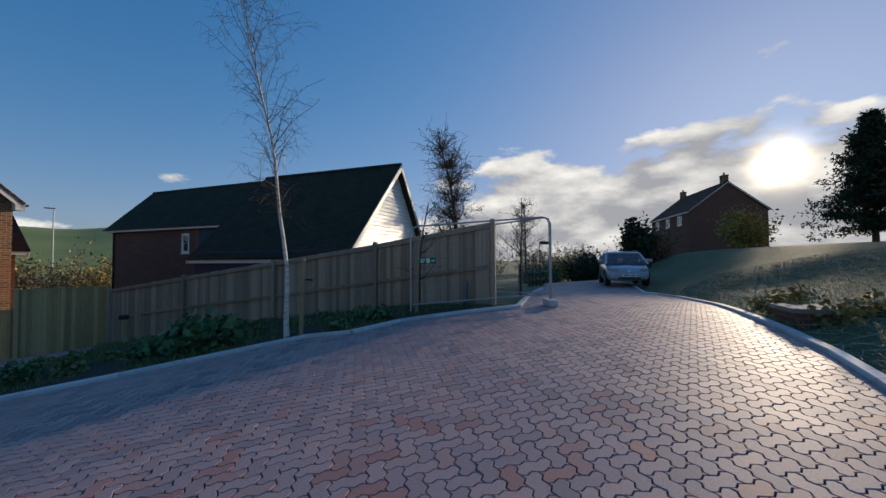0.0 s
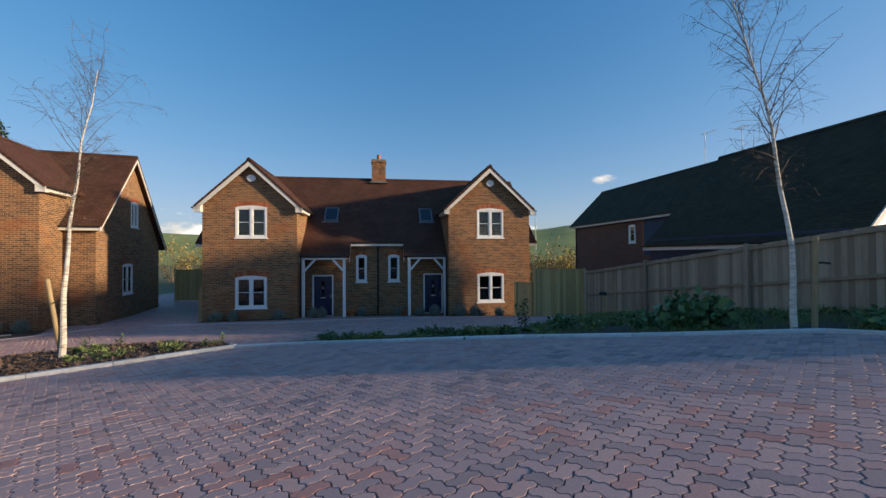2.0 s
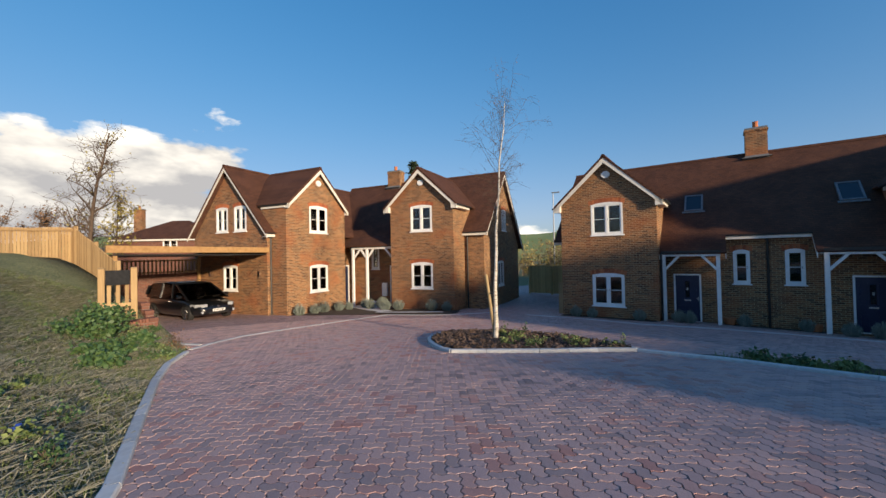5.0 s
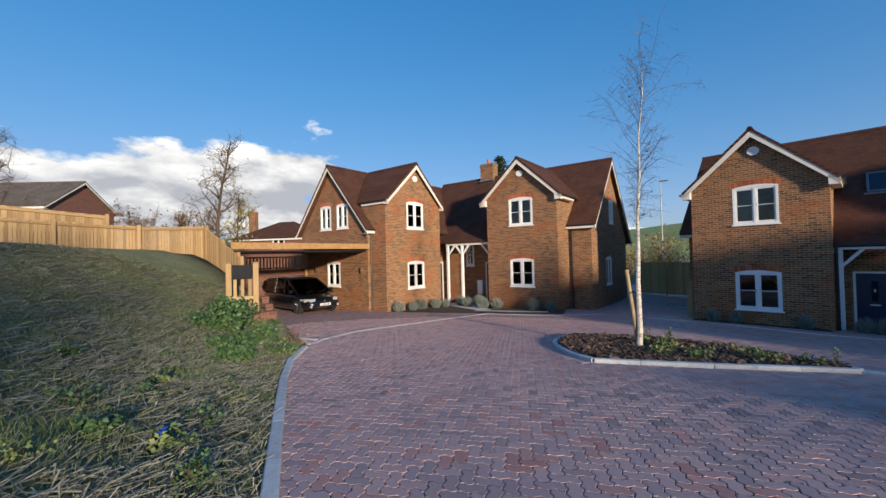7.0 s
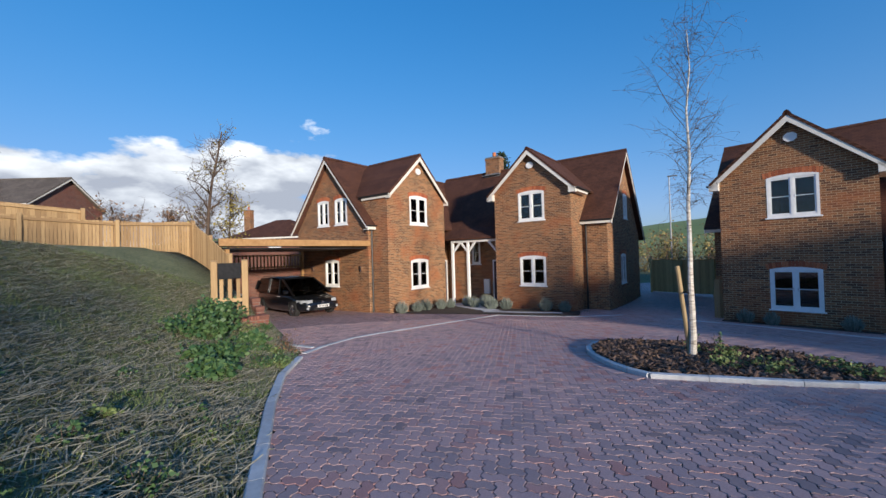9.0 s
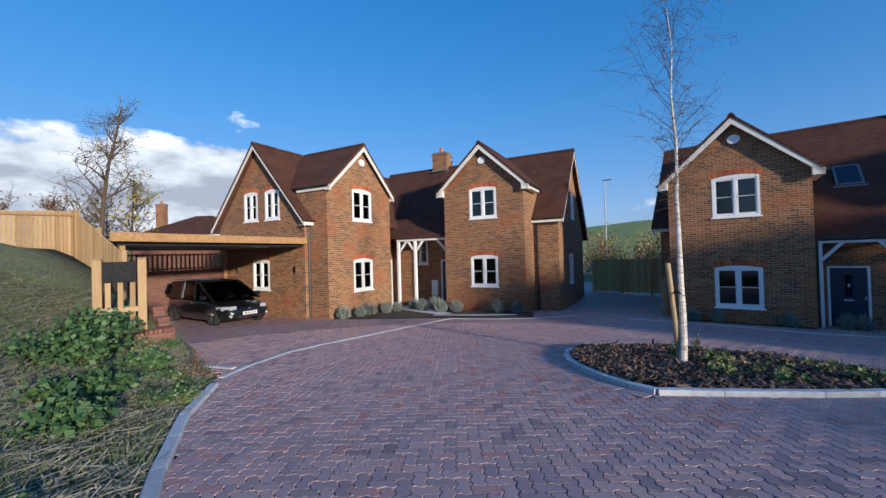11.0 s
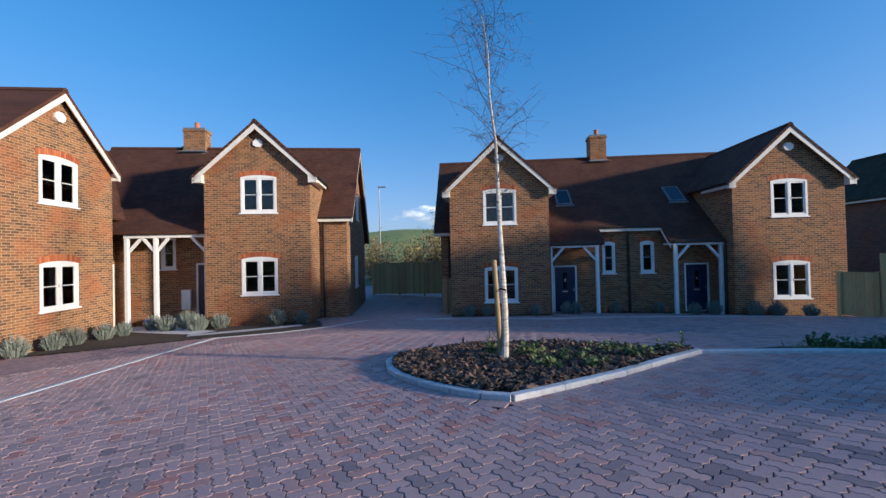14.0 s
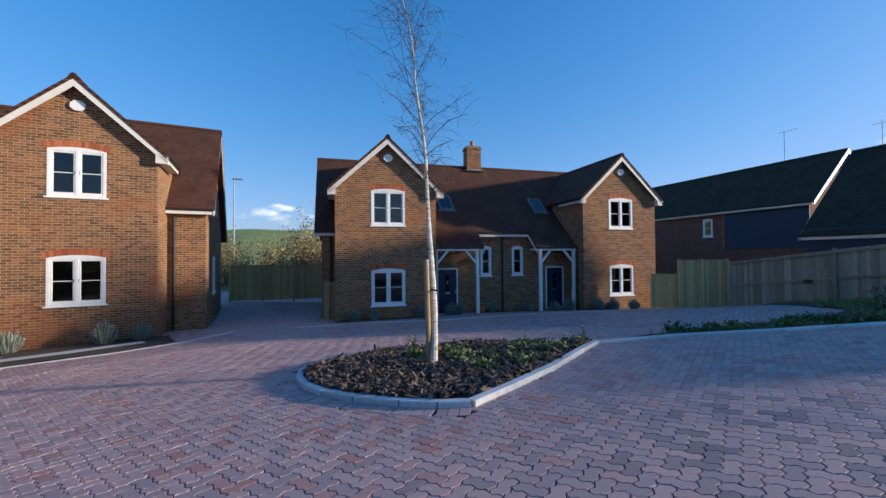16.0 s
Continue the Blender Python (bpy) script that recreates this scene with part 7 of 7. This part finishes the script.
# bank: turf, straw and weeds
def turf():
    rng = random.Random(31)
    g, dry = Geo(), Geo()
    n = 0
    tries = 0
    while n < 190000 and tries < 1200000:
        tries += 1
        if rng.random() < 0.84:
            x, y = rng.uniform(-19.5, 1.0), rng.uniform(-13.5, -0.6)
        else:
            x, y = rng.uniform(1.0, 19), rng.uniform(-5, 8)
        if not inside(x, y, LAWN):
            continue
        d = seg_dist(x, y, LAWN_EDGE)
        if d < 0.08 or rng.random() > 1.15 - d / 18:
            continue
        n += 1
        z = bank(x, y) - 0.03 - (0.10 if d < 0.9 else 0.0) * (1 - d / 0.9)
        tuft = noise.noise(Vector((x * 0.9, y * 0.9, 7.0)))
        p = Vector((x, y, z))
        if rng.random() < 0.44 - 0.40 * tuft:
            a = rng.uniform(0, 6.283)
            l = rng.uniform(0.05, 0.24)
            u = Vector((math.cos(a) * l, math.sin(a) * l, rng.uniform(-0.01, 0.05)))
            s = Vector((-math.sin(a), math.cos(a), 0.3)) * rng.uniform(0.003, 0.006)
            q = p + Vector((0, 0, rng.uniform(0.04, 0.08)))
            b = len(dry.v)
            dry.v += [q - u - s, q - u + s, q + u + s, q + u - s]
            dry.f.append((b, b + 1, b + 2, b + 3))
        else:
            g.blade(p, rng.uniform(0.05, 0.13) * (1.0 + 0.7 * max(0, tuft)), rng.uniform(0.006, 0.014), rng, 0.9)
    for gg, m, nm, lab in ((g, GRASS, "grass", "short rough green grass on the bank"), (dry, DRYGRASS, "mown_straw", "dry mown straw lying on the bank")):
        tagged(gg.make(nm, m, None), lab, "grass", kind="stuff")


turf()


def bed_grass():
    """Rough grass over the soil of the bed by the fence."""
    rng = random.Random(57)
    g = Geo()
    n = 0
    while n < 14000:
        x, y = rng.uniform(-9, 7), rng.uniform(7.4, 19.6)
        if not inside(x, y, BED) or seg_dist(x, y, NORTH_KERB) < 0.09 or noise.noise(Vector((x * 0.8, y * 0.8, 2.0))) < -0.12:
            continue
        n += 1
        g.blade(Vector((x, y, grade(x, y) - 0.01)), rng.uniform(0.06, 0.20), rng.uniform(0.008, 0.018), rng, 0.8)
    tagged(g.make("grass", GRASS, None), "rough green grass in the bed by the fence", "grass", kind="stuff")


bed_grass()
rng = random.Random(44)
for k in range(64):
    x = rng.uniform(-17.5, -4.5)
    j = rng.random() ** 1.6 * 2.6 + 0.2
    ex = -2.0 if x > -9 else -2.55
    y = ex - 0.1 - j + (0.35 if x > -7 else 0)
    if not inside(x, y, LAWN) or seg_dist(x, y, LAWN_EDGE) < 0.2:
        continue
    near = seg_dist(x, y, LAWN_EDGE)
    bush("weed_plant", x, y, bank(x, y) - 0.10, rng.uniform(0.14, 0.34), rng.uniform(0.14, 0.34), rng.uniform(0.10, 0.32), 700 + k, LEAF if rng.random() < 0.7 else GRASS, "leafy green weeds in the rough bank edge", 420, rng.uniform(0.035, 0.06), "weed", stems=10)
for k, (x, y, r, h) in enumerate(((-16.5, -4.9, 0.7, 0.85), (-15.5, -4.9, 0.65, 0.75), (-17.3, -5.3, 0.5, 0.6), (-15.8, -3.9, 0.35, 0.4), (-14.0, -4.0, 0.5, 0.45), (-12.8, -3.7, 0.45, 0.4))):
    bush("weed_bush", x, y, bank(x, y) - 0.1, r, r, h, 800 + k, LEAF, "tall dark green nettle clump beside the brick wall", 1700, 0.10, "bush", stems=20)
bush("twiggy_weed", -15.6, -2.95, bank(-15.6, -2.95) - 0.05, 0.3, 0.3, 0.55, 820, LEAF_BRN, "dead brown weed stems by the drive edging", 120, 0.05, "weed", stems=16)
for k, (x, y, r) in enumerate(((8.6, 2.6, 0.4), (9.6, 3.3, 0.45), (10.3, 3.9, 0.4), (11.0, 3.6, 0.4), (9.2, 2.2, 0.35))):
    bush("weed_plant", x, y, bank(x, y) - 0.08, r, r, 0.4, 840 + k, LEAF_OLV, "sunlit yellow-green weeds beside the kerb", 260, 0.10, "weed", stems=9)
pit = empty("manhole_box", pose(8.9, 2.95, bank(8.9, 2.95) - 0.25, 0, 0, 35), "low brick chamber with a concrete cover beside the kerb", "manhole")
box_part(pit, "brick_sides", BRICK_NB, -0.4, 0.4, -0.3, 0.3, 0, 0.35)
box_part(pit, "cover", CONCRETE, -0.45, 0.45, -0.35, 0.35, 0.35, 0.42)
lit = empty("litter_bag", pose(-8.6, -3.0, bank(-8.6, -3.0) + 0.03), "crumpled scrap of blue plastic on the bank", "litter")
bm = bmesh.new()
prism(bm, [(0, 0), (0.09, 0.03), (0.12, 0.10), (0.04, 0.07), (-0.02, 0.09)], "y", -0.02, 0.03)
part("scrap", bm, BLUE_PLASTIC, lit)

# ---- clay block pavers in herringbone, last ----
PAV_W, PAV_ANG = 0.1230, radians(68)
PC, PS = math.cos(PAV_ANG), math.sin(PAV_ANG)
WALK_LINE = [(8, 6), (0.3, 1.0), (-2.7, -0.3), (-7, -1.2), (-10.4, -1.2), (-12, 1)]
HOUSES = []
for ob, rects in ((semi_house, [(-2.9, 15.2, 1.9, 11), (-2.3, 2.2, 0.2, 2), (9.9, 14.5, 0.2, 2)]), (corner_house, [(-13, 3.55, 1.9, 10.5), (-2.2, 2.25, 0.2, 2), (-13, -6.4, -5.5, 6), (-6.6, -5.25, -5.2, -0.25)])):
    HOUSES.append((ob.matrix_world.inverted(), rects))


RING = ISLAND[12:] + ISLAND[:8]


def paved(x, y):
    for (ax, ay), (bx, by) in zip(RING, RING[1:]):
        dx, dy = bx - ax, by - ay
        L = math.hypot(dx, dy)
        if -0.02 < ((x - ax) * dx + (y - ay) * dy) / (L * L) < 1.02 and abs((x - ax) * dy - (y - ay) * dx) / L < 0.255:
            return False
    if not (-36 < x < 24 and -13 < y < 24) or inside(x, y, LAWN) or inside(x, y, ISLAND) or inside(x, y, BED) or inside(x, y, BED_A) or not inside(x, y, court_poly):
        return False
    for m, rects in HOUSES:
        p = m @ Vector((x, y, 0))
        for a, b, c, d in rects:
            if a < p.x < b and c < p.y < d:
                return False
    return True


ZIG = 0.12


def zig_edge(a, b, flip):
    """Three points along a wavy unit edge from lattice point a towards b."""
    dx, dy = b[0] - a[0], b[1] - a[1]
    nx, ny = (0, 1) if abs(dx) > 0.5 else (1, 0)
    out = []
    for t in (0.0, 0.32, 0.68):
        s = t if (dx + dy) > 0 else 1 - t
        o = 0.0 if t == 0 else (ZIG if abs(s - 0.32) < 0.01 else -ZIG)
        out.append((a[0] + dx * t + nx * o, a[1] + dy * t + ny * o))
    return out


def outline(kind):
    loop = [(0, 0), (1, 0), (2, 0), (2, 1), (1, 1), (0, 1)] if kind == 0 else [(0, 0), (1, 0), (1, 1), (1, 2), (0, 2), (0, 1)]
    pts = []
    for k in range(6):
        pts += zig_edge(loop[k], loop[(k + 1) % 6], 0)
    cx = sum(p[0] for p in pts) / len(pts)
    cy = sum(p[1] for p in pts) / len(pts)
    return [(p[0] - cx, p[1] - cy) for p in pts], (cx, cy)


def inset(pts, d):
    out = []
    n = len(pts)
    for k in range(n):
        (ax, ay), (bx, by), (cx, cy) = pts[k - 1], pts[k], pts[(k + 1) % n]
        e1, e2 = Vector((bx - ax, by - ay)).normalized(), Vector((cx - bx, cy - by)).normalized()
        n1, n2 = Vector((-e1.y, e1.x)), Vector((-e2.y, e2.x))
        m = (n1 + n2)
        m = m / max(m.length_squared * 0.5, 0.4)
        out.append((bx + m.x * d, by + m.y * d))
    return out


SHAPES = []
for kd in (0, 1):
    pts, mid = outline(kd)
    SHAPES.append(([(p[0] * PAV_W, p[1] * PAV_W) for p in inset(pts, 0.058)], [(p[0] * PAV_W, p[1] * PAV_W) for p in inset(pts, 0.022)], mid))

near_v, near_f, far_v, far_f = [], [], [], []
picked = []
rng = random.Random(5)


def world_xy(u, v):
    return PC * u - PS * v - 8.0, PS * u + PC * v + 6.0


for i in range(-int(30 / PAV_W), int(30 / PAV_W)):
    for j in range(-int(32 / PAV_W), int(32 / PAV_W)):
        k = (i - j) % 4
        if k == 0:
            kd = 0
        elif k == 3:
            kd = 1
        else:
            continue
        top, low, mid = SHAPES[kd]
        u, v = (i + mid[0]) * PAV_W, (j + mid[1]) * PAV_W
        x, y = world_xy(u, v)
        if not (-36 < x < 24 and -13 < y < 24) or not paved(x, y):
            continue
        d = seg_dist(x, y, WALK_LINE)
        z = grade(x, y) + rng.uniform(-0.0015, 0.0015)
        if d > 22:
            if d > 40:
                continue
        if d < 2.6 and -9.5 < x < -2 and len(picked) < 300 and y > 0.6:
            picked.append((kd, x, y, z))
            continue
        gx, gy = (grade(x + 0.1, y) - grade(x - 0.1, y)) * 5, (grade(x, y + 0.1) - grade(x, y - 0.1)) * 5
        tx, ty = gx + rng.uniform(-0.008, 0.008), gy + rng.uniform(-0.008, 0.008)
        if d < 10:
            b = len(near_v)
            n = len(top)
            for px, py in top:
                wx, wy = PC * px - PS * py, PS * px + PC * py
                near_v.append((x + wx, y + wy, z + wx * tx + wy * ty))
            for px, py in low:
                wx, wy = PC * px - PS * py, PS * px + PC * py
                near_v.append((x + wx, y + wy, z - 0.013 + wx * tx + wy * ty))
            near_f.append(tuple(range(b, b + n)))
            near_f += [(b + (q + 1) % n, b + q, b + n + q, b + n + (q + 1) % n) for q in range(n)]
        else:
            hx, hy = (0.965, 0.465) if kd == 0 else (0.465, 0.965)
            b = len(far_v)
            for sx, sy in ((-1, -1), (1, -1), (1, 1), (-1, 1)):
                px, py = sx * hx * PAV_W, sy * hy * PAV_W
                wx, wy = PC * px - PS * py, PS * px + PC * py
                far_v.append((x + wx, y + wy, z + wx * tx + wy * ty))
            far_f.append((b, b + 1, b + 2, b + 3))
for nm, v, f in (("pavers", near_v, near_f), ("far_pavers", far_v, far_f)):
    ob = raw(nm, v, f, PAVER, court)
    tagged(ob, "worn reddish zigzag clay block pavers", kind="stuff")
ring_v, ring_f = [], []
for (ax, ay), (bx, by) in zip(RING, RING[1:]):
    L = math.hypot(bx - ax, by - ay)
    n = max(1, round(L / 0.118))
    ux, uy = (bx - ax) / L, (by - ay) / L
    ox, oy = (uy, -ux) if not inside((ax + bx) / 2 + uy * 0.2, (ay + by) / 2 - ux * 0.2, ISLAND) else (-uy, ux)
    for k in range(n):
        b = len(ring_v)
        for d0, dz, i0 in ((0.0, 0.0, 0.005), (-0.003, -0.012, 0.002)):
            for s0, r0 in ((k / n * L + i0, 0.075), ((k + 1) / n * L - i0, 0.075), ((k + 1) / n * L - i0, 0.31 + d0), (k / n * L + i0, 0.31 + d0)):
                x, y = ax + ux * s0 + ox * r0, ay + uy * s0 + oy * r0
                ring_v.append((x, y, grade(x, y) + 0.004 + dz))
        ring_f += [(b, b + 1, b + 2, b + 3)] + [(b + q, b + 4 + q, b + 4 + (q + 1) % 4, b + (q + 1) % 4) for q in range(4)]
ob = raw("edge_pavers", ring_v, ring_f, PAVER, court)
tagged(ob, "curved soldier course of red pavers round the island kerb", kind="stuff")
piece = []
for kd in (0, 1):
    top, low, mid = SHAPES[kd]
    n = len(top)
    me = bpy.data.meshes.new("paver")
    me.from_pydata([(p[0], p[1], 0) for p in top] + [(p[0], p[1], -0.013) for p in low], [], [tuple(range(n))] + [((q + 1) % n, q, n + q, n + (q + 1) % n) for q in range(n)])
    me.materials.append(PAVER)
    piece.append(me)
for kd, x, y, z in picked:
    ob = new("paver", piece[kd])
    gx, gy = (grade(x + 0.1, y) - grade(x - 0.1, y)) * 5, (grade(x, y + 0.1) - grade(x, y - 0.1)) * 5
    nrm = Vector((-gx, -gy, 1)).normalized()
    ob.matrix_world = Matrix.Translation((x, y, z)) @ Vector((0, 0, 1)).rotation_difference(nrm).to_matrix().to_4x4() @ Matrix.Rotation(PAV_ANG, 4, "Z")
    ob.parent = court

# ---- the plan is brought to metres ----
for me in bpy.data.meshes:
    me.transform(Matrix.Scale(PLAN, 4))
for ob in scene.objects:
    if ob.type in {"MESH", "EMPTY"}:
        ob.location = ob.location * PLAN
